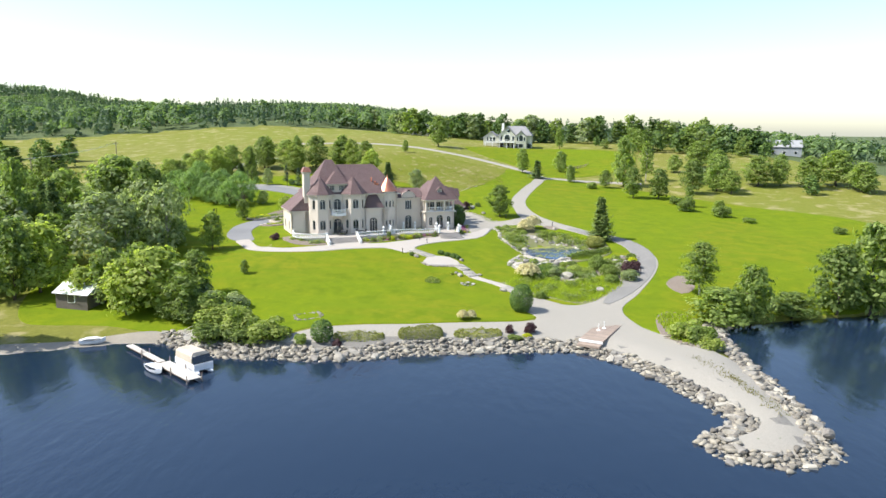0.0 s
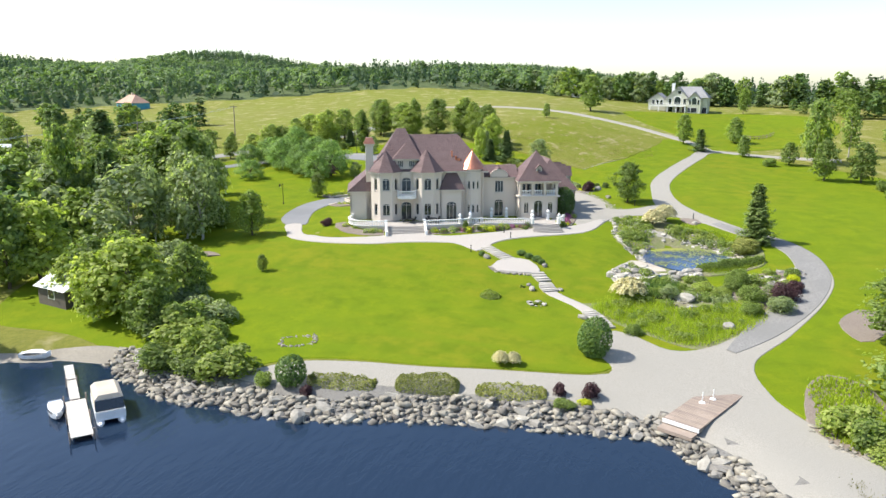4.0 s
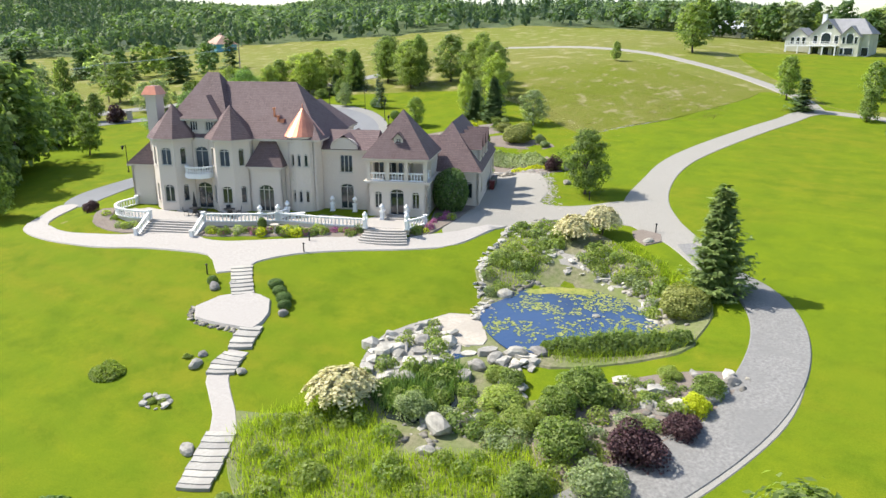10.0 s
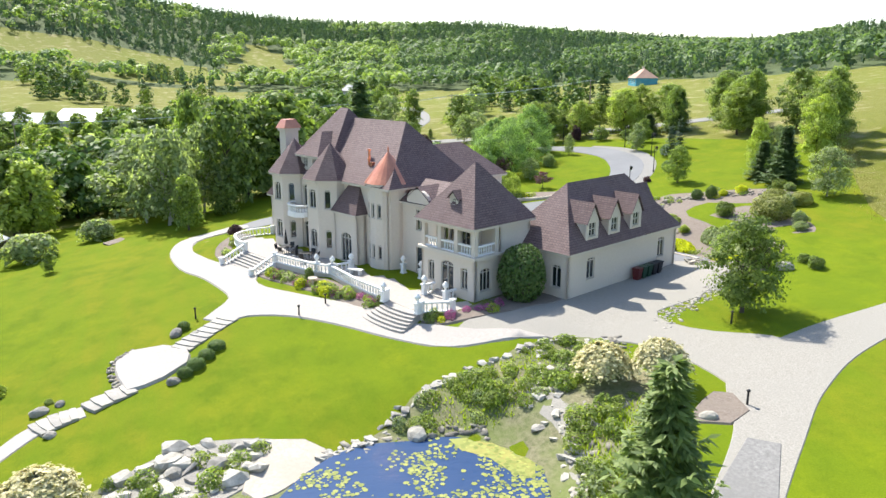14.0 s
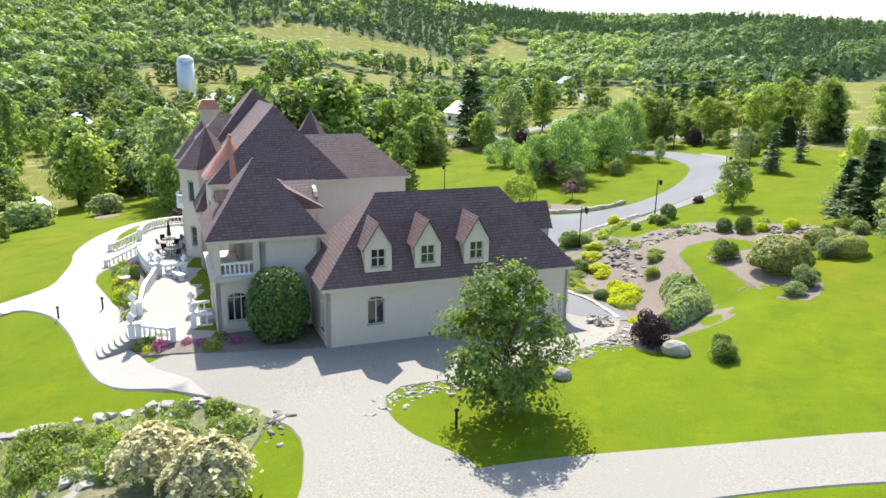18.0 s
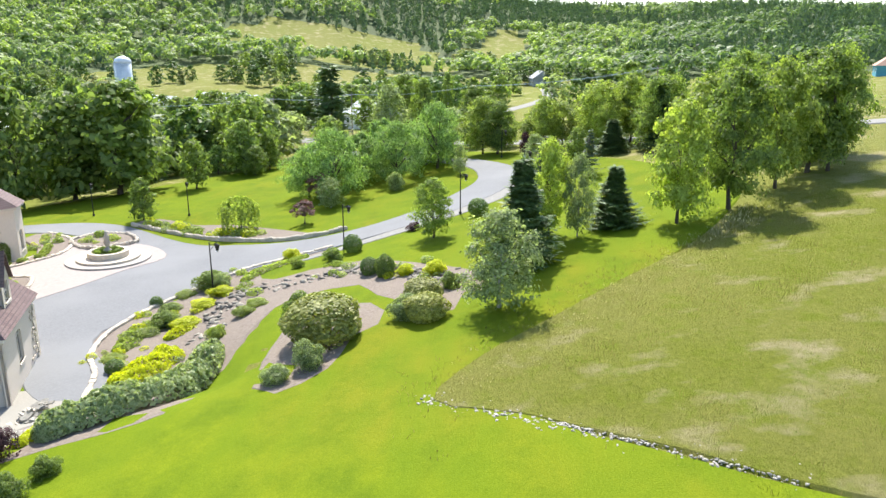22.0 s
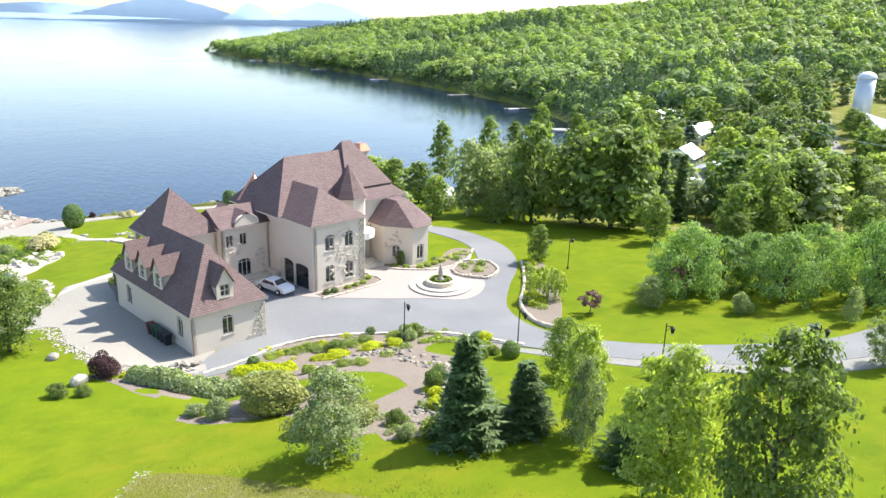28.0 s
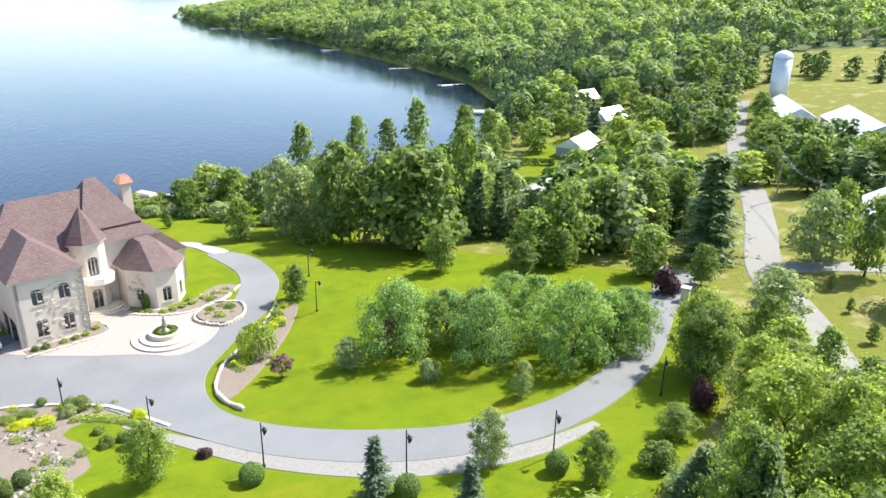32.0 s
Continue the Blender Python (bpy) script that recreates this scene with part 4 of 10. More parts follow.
# round turret
TU = (3.7, 2.6)
tur = ngon(*TU, 2.0, 16, 11.25)
sl = [(0.39, 0.42, 1.0, 2.4, 0.5, (0, 1)), (0.39, 0.42, 4.9, 6.3, 0.5, (0, 1))]
walls(tur, 0, 8.1, {10: sl, 11: sl, 12: sl})
cone(*TU, 2.3, 8.1, 11.0, 24, 0, COPPER, "copper_roof")
part("finial", Mesh().lathe([(0.1, 0), (0.06, 0.15), (0.1, 0.25), (0.02, 0.5)], 8, (*TU, 10.95)), COPPER, mansion)
# link with a curved gable
walls([(5.3, 2.6), (11.2, 2.6), (11.2, 8.0), (5.3, 8.0)], 0, 6.6, {0: [(3.0, 1.5, 0.1, 2.9, 0.45, (1, 1), "door"), (3.0, 1.4, 4.1, 6.0, 0, (2, 0))],
      2: [(2.6, 1.7, 0.3, 2.7, 0.4, (2, 1)), (2.6, 0.9, 4.3, 5.7, 0, (1, 0)), (0.9, 0.9, 4.3, 5.7, 0, (1, 0))]})
roof([(5.0, 2.2), (11.6, 2.2), (11.6, 8.4), (5.0, 8.4)], 6.6, [(5.1, 5.3, 8.4), (11.5, 5.3, 8.4)], [(0, 1, 5, 4), (1, 2, 5), (2, 3, 4, 5), (3, 0, 4)])
for v, s in ((2.45, 1), (8.15, -1)):
    arc = [(6.7, 6.4), (9.7, 6.4), (9.7, 6.9)] + [(8.2 + 1.5 * math.cos(t), 6.9 + 1.0 * math.sin(t)) for t in np.linspace(0.25, math.pi - 0.25, 9)] + [(6.7, 6.9)]
    n = len(arc)
    g = Mesh().add([(a, v - 0.15, b) for a, b in arc] + [(a, v + 0.15, b) for a, b in arc], [tuple(range(n)), tuple(range(n, 2 * n))[::-1]] + [(i, n + i, n + (i + 1) % n, (i + 1) % n) for i in range(n)])
    part("gable", g, STUCCO, mansion)
    part("gable_roof", Mesh().add([(6.5, v - 0.25 * s, 6.9), (8.2, v - 0.25 * s, 8.2), (9.9, v - 0.25 * s, 6.9), (8.2, v + 2.7 * s, 8.2), (6.5, v + 1.0 * s, 7.0), (9.9, v + 1.0 * s, 7.0)],
                                  [(0, 1, 3, 4), (1, 2, 5, 3)]), ROOF, mansion)
# pavilion with an upper loggia
pav = [(11.2, 0.1), (17.6, 0.1), (17.6, 6.8), (11.2, 6.8)]
walls(pav, 0, 3.6, {0: [(1.2, 0.8, 0.9, 2.7, 0.45, (1, 1)), (3.2, 1.5, 0.05, 3.0, 0.5, (1, 1), "door"), (5.2, 0.8, 0.9, 2.7, 0.45, (1, 1))], 1: [(1.3, 1.3, 0.8, 2.7, 0.4, (2, 1))]})
part("floor_slab", Mesh().box(10.9, 17.9, -0.2, 6.9, 3.55, 3.8), TRIM, mansion)
walls([(11.2, 1.9), (15.6, 1.9), (15.6, 3.0), (17.6, 3.0), (17.6, 6.8), (11.2, 6.8)], 3.8, 6.2, {0: [(0.9, 1.1, 3.9, 5.8, 0, (1, 0)), (2.2, 1.2, 3.9, 5.8, 0, (1, 0)), (3.5, 1.1, 3.9, 5.8, 0, (1, 0))]})
for cu, cv in ((11.4, 0.3), (13.4, 0.3), (15.4, 0.3), (17.4, 0.3), (17.4, 2.7), (11.4, 1.7)):
    part("pillar", Mesh().box(cu - 0.2, cu + 0.2, cv - 0.2, cv + 0.2, 3.8, 6.2), STUCCO, mansion)
part("beam", Mesh().box(11.15, 17.65, 0.08, 0.55, 5.75, 6.21), STUCCO, mansion)
roof([(10.8, -0.4), (18.0, -0.4), (18.0, 7.2), (10.8, 7.2)], 6.2, [(14.55, 3.15, 10.9), (14.56, 3.4, 10.9)], [(0, 1, 4), (1, 2, 5, 4), (2, 3, 5), (3, 0, 4, 5)])
# garage
gar = [(15.1, 6.1), (22.3, 6.1), (22.3, 22.7), (15.1, 22.7)]
gw = lambda s: (s, 1.1, 1.3, 3.15, 0.4, (1, 1))
walls(gar, 0, 3.9, {0: [(6.0, 1.0, 0.9, 2.8, 0.3, (1, 1))], 1: [gw(3.1), gw(14.1)], 2: [gw(3.4)], 3: [gw(5.0)]})
hip(14.75, 22.7, 5.7, 23.05, 3.95, 8.9, "v", r0=10.2, r1=18.9)


def dormer(cu, cv, z, w, hgt, face, deep, steep=0.5, back=0.9):
    """A gabled dormer facing the direction face (degrees, 0 is +u)."""
    d = part("dormer", wall_mesh((-w / 2, 0), (w / 2, 0), 0, hgt, [(w / 2, w * 0.55, 0.35, hgt - 0.1, 0)]), STUCCO, mansion)
    d.matrix_local = pose(cu, cv, z, 0, 0, face + 90)
    window(d, (-w / 2, 0), (w / 2, 0), (w / 2, w * 0.55, 0.35, hgt - 0.1, 0), (1, 1))
    for s in (-1, 1):
        x = s * w / 2
        part("cheek", Mesh().add([(x, 0.02, 0), (x, 0.02, hgt), (x, deep, hgt), (x, deep * 0.25, 0), (x - s * 0.12, 0.02, 0), (x - s * 0.12, 0.02, hgt), (x - s * 0.12, deep, hgt), (x - s * 0.12, deep * 0.25, 0)],
                                 [(0, 1, 2, 3), (4, 7, 6, 5), (1, 5, 6, 2)]), STUCCO, d)
    g = w * steep
    part("gable", Mesh().add([(-w / 2, 0, hgt), (w / 2, 0, hgt), (0, 0, hgt + g), (-w / 2, 0.2, hgt), (w / 2, 0.2, hgt), (0, 0.2, hgt + g)], [(0, 1, 2), (5, 4, 3)]), STUCCO, d)
    o = w / 2 + 0.2
    part("roof", Mesh().add([(-o, -0.2, hgt - 0.15), (0, -0.2, hgt + g + 0.08), (o, -0.2, hgt - 0.15), (-o, deep, hgt - 0.15), (0, deep + back, hgt + g + 0.08), (o, deep, hgt - 0.15),
                             (-o, -0.2, hgt - 0.27), (0, -0.2, hgt + g - 0.05), (o, -0.2, hgt - 0.27)], [(0, 1, 4, 3), (1, 2, 5, 4), (0, 6, 7, 1), (1, 7, 8, 2)]), ROOF, d)


for v in (9.4, 12.6, 15.9):
    dormer(22.15, v, 4.55, 1.7, 1.62, 0, 1.3, 0.86, 1.4)
dormer(18.85, 22.45, 4.55, 1.65, 1.55, 90, 1.2, 0.95, 1.5)
dormer(15.5, 13.0, 4.7, 2.0, 1.2, 180, 2.0)
dormer(14.5, 0.75, 7.3, 0.95, 0.95, -90, 1.0)
# coach wing at the back, with two garage doors
wing = [(-1.6, 10.9), (5.0, 10.9), (5.0, 16.7), (-1.6, 16.7)]
gd = lambda s: (s, 2.5, 0.05, 2.9, 0.25, (0, 3), "garage_door", DARKWOOD)
walls(wing, 0, 7.75, {1: [(1.6, 0.6, 5.3, 6.3, 0, (0, 0))], 2: [(2.0, 1.2, 0.9, 2.9, 0.4), (4.7, 1.2, 0.9, 2.9, 0.4), (2.0, 1.2, 4.6, 6.4, 0.4), (4.7, 1.2, 4.6, 6.4, 0.4)]})
walls([(5.25, 7.8), (5.25, 16.6)], 0, 7.75, {0: [gd(3.8), gd(6.7), (7.3, 0.01, 5.3, 5.31, 0, (0, 0))]}, closed=False)
roof([(-2.0, 9.0), (5.7, 9.0), (5.7, 17.1), (-2.0, 17.1)], 7.75, [(2.1, 7.0, 11.0), (2.1, 13.6, 11.0)], [(0, 1, 4), (1, 2, 5, 4), (2, 3, 5), (3, 0, 4, 5)])
# entrance bay with a round balcony
walls(ngon(-4.4, 10.6, 2.1), 0, 8.6, {1: [(0.8, 1.2, 0.05, 2.9, 0.4, (1, 1), "door"), (0.8, 1.2, 4.6, 6.9, 0.5, (2, 1))]})
cone(-4.4, 10.6, 2.5, 8.6, 12.6)
part("balcony", Mesh().lathe([(1.2, 3.6), (1.75, 3.8), (1.8, 4.6), (1.65, 4.6)], 20, (-4.8, 12.3, 0)), WHITE, mansion)
# garden room: low octagon
octo = [(-14.0, 10.9), (-7.4, 10.9), (-7.4, 13.6), (-9.6, 16.6), (-12.2, 16.6), (-14.0, 14.6)]
walls(octo, 0, 4.9, {2: [(1.6, 1.0, 0.7, 2.6, 0.3)], 3: [(1.3, 1.1, 0.7, 2.6, 0.3)], 4: [(1.3, 1.0, 0.7, 2.6, 0.3)]})
eo = [(-14.4, 10.4), (-7.0, 10.4), (-7.0, 13.75), (-9.4, 17.0), (-12.4, 17.0), (-14.4, 14.8)]
roof(eo, 4.95, [(-11.6, 11.0, 7.7), (-9.6, 11.0, 7.7), (-9.7, 13.4, 7.7), (-11.5, 13.4, 7.7)], [(0, 1, 7, 6), (1, 2, 8, 7), (2, 3, 8), (3, 4, 9, 8), (4, 5, 9), (5, 0, 6, 9), (6, 7, 8, 9)])
# chimney
part("chimney", Mesh().box(-13.6, -12.4, 1.4, 3.0, 0, 11.9).box(-13.75, -12.25, 1.25, 3.15, 11.9, 12.2), STUCCO, mansion)
part("chimney_cap", Mesh().add([(-13.9, 1.1, 12.2), (-12.1, 1.1, 12.2), (-12.1, 3.3, 12.2), (-13.9, 3.3, 12.2), (-13.5, 1.6, 13.1), (-12.5, 1.6, 13.1), (-12.5, 2.8, 13.1), (-13.5, 2.8, 13.1)],
                               [(0, 1, 5, 4), (1, 2, 6, 5), (2, 3, 7, 6), (3, 0, 4, 7), (4, 5, 6, 7), (3, 2, 1, 0)]), COPPER, mansion)
# roof vents and gutters' downpipes
for u, v, z in ((0.4, 2.9, 10.4), (1.0, 2.4, 9.6)):
    part("vent", Mesh().lathe([(0.12, -0.6), (0.12, 0.35), (0.2, 0.36), (0.2, 0.5)], 10, (u, v, z)), COPPER, mansion)
part("vent", Mesh().box(1.2, 1.7, 2.2, 2.7, 9.3, 9.75), COPPER, mansion)
for u, v, top in ((5.35, 0.95, 7.7), (-1.75, 16.85, 7.6), (17.7, 6.95, 3.9), (22.42, 22.55, 3.8)):
    part("downpipe", Mesh().tube((u, v, 0.1), (u, v, top), 0.05, 0.05, 8), TRIM, mansion)
# steps of the entrance and of the back door
for k in range(4):
    ring = [(-4.9 + (3.3 - 0.42 * k) * math.cos(t), 11.9 + (3.0 - 0.42 * k) * math.sin(t)) for t in np.linspace(-0.1, math.pi + 0.1, 18)]
    part("entrance_step", Mesh().prism(ring, -0.1 + 0.16 * k, 0.06 + 0.16 * k), STONE, mansion)
for k in range(5):
    part("back_step", Mesh().box(6.0, 10.6, 7.9, 10.6 - 0.45 * k, -0.1 + 0.16 * k, 0.06 + 0.16 * k), STONE, mansion)
for u in (5.75, 10.85):
    part("step_wall", Mesh().box(u - 0.2, u + 0.2, 7.9, 10.2, -0.1, 0.85).box(u - 0.26, u + 0.26, 7.9, 10.26, 0.85, 0.95), STUCCO, mansion)
# ---- plants ----
def fast_mesh(name, v, f, mat):
    """Mesh from arrays: v (n, 3), f (m, k) with k corners a face."""
    me = bpy.data.meshes.new(name)
    me.vertices.add(len(v))
    me.vertices.foreach_set("co", np.ascontiguousarray(v, np.float32).ravel())
    k = f.shape[1]
    me.loops.add(f.size)
    me.loops.foreach_set("vertex_index", np.ascontiguousarray(f, np.int32).ravel())
    me.polygons.add(len(f))
    me.polygons.foreach_set("loop_start", np.arange(0, f.size, k, dtype=np.int32))
    me.materials.append(mat)
    me.update(calc_edges=True)
    return me


def leaves(c, out, size, rng, long=1.6, lift=0.5):
    """Leaf sprays as pointed, slightly folded quads at the points c, leaning to out."""
    n = len(c)
    nrm = out + rng.normal(0, lift, (n, 3))
    nrm /= np.linalg.norm(nrm, axis=1)[:, None] + 1e-9
    a = np.cross(nrm, rng.normal(0, 1, (n, 3)))
    a /= np.linalg.norm(a, axis=1)[:, None] + 1e-9
    b = np.cross(nrm, a)
    s = (size * rng.uniform(0.6, 1.4, n))[:, None]
    v = np.stack([c - a * s * 0.5 * long, c + b * s * 0.5 + nrm * s * 0.12, c + a * s * 0.5 * long, c - b * s * 0.5 + nrm * s * 0.12], 1)
    return v.reshape(-1, 3), np.arange(4 * n).reshape(n, 4)


def sphere_pts(n, rng):
    p = rng.normal(0, 1, (n, 3))
    return p / np.linalg.norm(p, axis=1)[:, None]


def broad_crown(rng, n_limb, n_leaf, size, base=0.25, width=0.36, tip=1.0, low=1.05, gap=0.16, subs=9, loose=1.0):
    """Crown of unit height: limbs' clumps spread in an uneven egg, tufts on each clump, leaves on the tufts."""
    c, o = [], []
    per = max(3, n_leaf // (n_limb * subs))
    for k in range(n_limb):
        h = (k + rng.uniform(0, 1)) / n_limb
        wid = width * (math.sin(math.pi * min(1, 0.12 + 0.88 * h) ** low) ** 0.6) * rng.uniform(0.7, 1.12)
        t = 2.399963 * k + rng.uniform(-0.5, 0.5)
        r = wid * math.sqrt(rng.uniform(0.18, 0.85))
        ctr = np.array([r * math.cos(t), r * math.sin(t), base + (tip - base) * (0.08 + 0.86 * h)])
        rad = gap * rng.uniform(0.6, 1.2) * (0.85 + 0.25 * (1 - h))
        d = sphere_pts(subs, rng)
        d[:, 2] = np.abs(d[:, 2]) * 1.0 - 0.35
        tuft = ctr + d * rad * rng.uniform(0.6, 1.1, (subs, 1)) * np.array([1, 1, 0.75])
        out = d + np.array([0, 0, 0.45]) + ctr / np.linalg.norm(ctr) * 0.25
        e = rng.normal(0, 1, (subs, per, 3)) * rad * 0.24 * loose * np.array([1, 1, 0.62])
        c.append((tuft[:, None, :] + e).reshape(-1, 3))
        o.append((out[:, None, :] + e / rad * 0.9).reshape(-1, 3))
    return leaves(np.concatenate(c), np.concatenate(o), size, rng, 1.7, 0.42)


def fir_crown(rng, levels, size, width=0.22, base=0.06, droop=0.35, per=9, sub=7):
    """Whorls of drooping boughs with needle sprays on both sides of each bough."""
    v = []
    for k in range(levels):
        h = k / levels
        m = max(4, int(per * (1 - 0.45 * h)))
        t0 = rng.uniform(0, 6.28)
        for j in range(m):
            t = t0 + 2 * math.pi * j / m + rng.uniform(-0.3, 0.3)
            rr = (width * (1 - h) ** 0.95 + 0.014) * (rng.uniform(0.4, 1.2) if rng.uniform() < 0.85 else rng.uniform(1.1, 1.4)) * (1 + 0.16 * math.sin(t + 5 * h))
            z = base + (0.97 - base) * h + rng.uniform(-1.1, 1.1) / levels
            s = np.linspace(0.12, 1, sub)
            u = np.array([math.cos(t), math.sin(t), 0])
            w = np.array([-math.sin(t), math.cos(t), 0])
            lift = 0.3 * rng.uniform(0.1, 1.5)
            droop_k = droop * rng.uniform(0.4, 1.5)
            p = u * (rr * s)[:, None] + np.array([0, 0, 1]) * (z - droop_k * rr * s + lift * rr * s ** 3)[:, None]
            for side in (-1, 1):
                q = u * 0.75 + side * w * 0.8 + np.array([0, 0, -0.15])
                q = q[None, :] + rng.normal(0, 0.22, (sub, 3))
                ln = (size * (1.25 - 0.45 * s) * rng.uniform(0.8, 1.3, sub))[:, None]
                n = np.array([0, 0, 1]) * 0.9 + u * 0.35 + rng.normal(0, 0.25, (sub, 3))
                b = np.cross(n, q)
                b *= ln * 0.26 / (np.linalg.norm(b, axis=1)[:, None] + 1e-9)
                v.append(np.stack([p, p + q * ln * 0.5 + b, p + q * ln * 1.25, p + q * ln * 0.5 - b], 1).reshape(-1, 3))
    v = np.concatenate(v)
    return v, np.arange(len(v)).reshape(-1, 4)


def trunk_mesh(rng, top, r, limbs, spread, start=0.3, lean=0.02):
    m = Mesh()
    p = Vector((0, 0, -0.04))
    pts = [p] + [Vector((rng.normal(0, lean), rng.normal(0, lean), top * (k + 1) / 4)) for k in range(4)]
    for k in range(4):
        m.tube(pts[k], pts[k + 1], r * (1 - 0.2 * k) * (1.25 if k == 0 else 1), r * (1 - 0.2 * (k + 1)), 7)
    for k in range(limbs):
        z = start + (top * 0.95 - start) * k / max(1, limbs - 1) * 0.85
        t = 2.4 * k + rng.uniform(-0.4, 0.4)
        a = pts[0].lerp(pts[4], (z + 0.04) / (top + 0.04))
        b = a + Vector((math.cos(t) * spread * 0.55, math.sin(t) * spread * 0.55, spread * 0.5))
        e = b + Vector((math.cos(t) * spread * 0.35, math.sin(t) * spread * 0.35, spread * 0.45))
        m.tube(a, b, r * 0.5, r * 0.3, 5).tube(b, e, r * 0.3, r * 0.12, 5)
    return m


def far_template(rng, n, conifer):
    if conifer:
        t = rng.uniform(0, 6.28, n)
        h = np.sort(rng.uniform(0, 1, n))
        r = 0.19 * (1 - h) + 0.015
        c = np.stack([r * np.cos(t) * 0.8, r * np.sin(t) * 0.8, 0.06 + 0.9 * h], 1)
        o = np.stack([np.cos(t), np.sin(t), np.full(n, 0.35)], 1)
        return leaves(c, o, 0.125 * (1.25 - h), rng, 1.9, 0.25)
    d = sphere_pts(n, rng)
    d[:, 2] = np.abs(d[:, 2]) * 1.1 - 0.3
    w = rng.uniform(0.75, 1.1, (n, 1))
    c = d * np.array([0.36, 0.36, 0.42]) * w + np.array([0, 0, 0.52])
    return leaves(c, d * 0.9 + np.array([0, 0, 0.55]), 0.13, rng, 1.2, 0.22)


def woods(name, xy, hmin, hmax, mat, label, conifer, seed, n=84):
    """Many trees joined into one mesh: for far woods that nobody could count."""
    rng = np.random.default_rng(seed)
    tv = [far_template(rng, n if not conifer else 34, conifer) for _ in range(5)]
    V, Fc, b = [], [], 0
    z = height(xy[:, 0], xy[:, 1])
    for i, ((x, y), zz) in enumerate(zip(xy, z)):
        v, f = tv[i % 5]
        a = rng.uniform(0, 6.28)
        h = rng.uniform(hmin, hmax)
        w = h * rng.uniform(0.85, 1.25)
        ca, sa = math.cos(a), math.sin(a)
        q = np.stack([(v[:, 0] * ca - v[:, 1] * sa) * w + x, (v[:, 0] * sa + v[:, 1] * ca) * w + y, v[:, 2] * h + zz - 0.3], 1)
        V.append(q)
        Fc.append(f + b)
        b += len(v)
    if V:
        tagged(new(name, fast_mesh(name, np.concatenate(V), np.concatenate(Fc), mat)), label, "forest", kind="stuff")


KINDS = {}


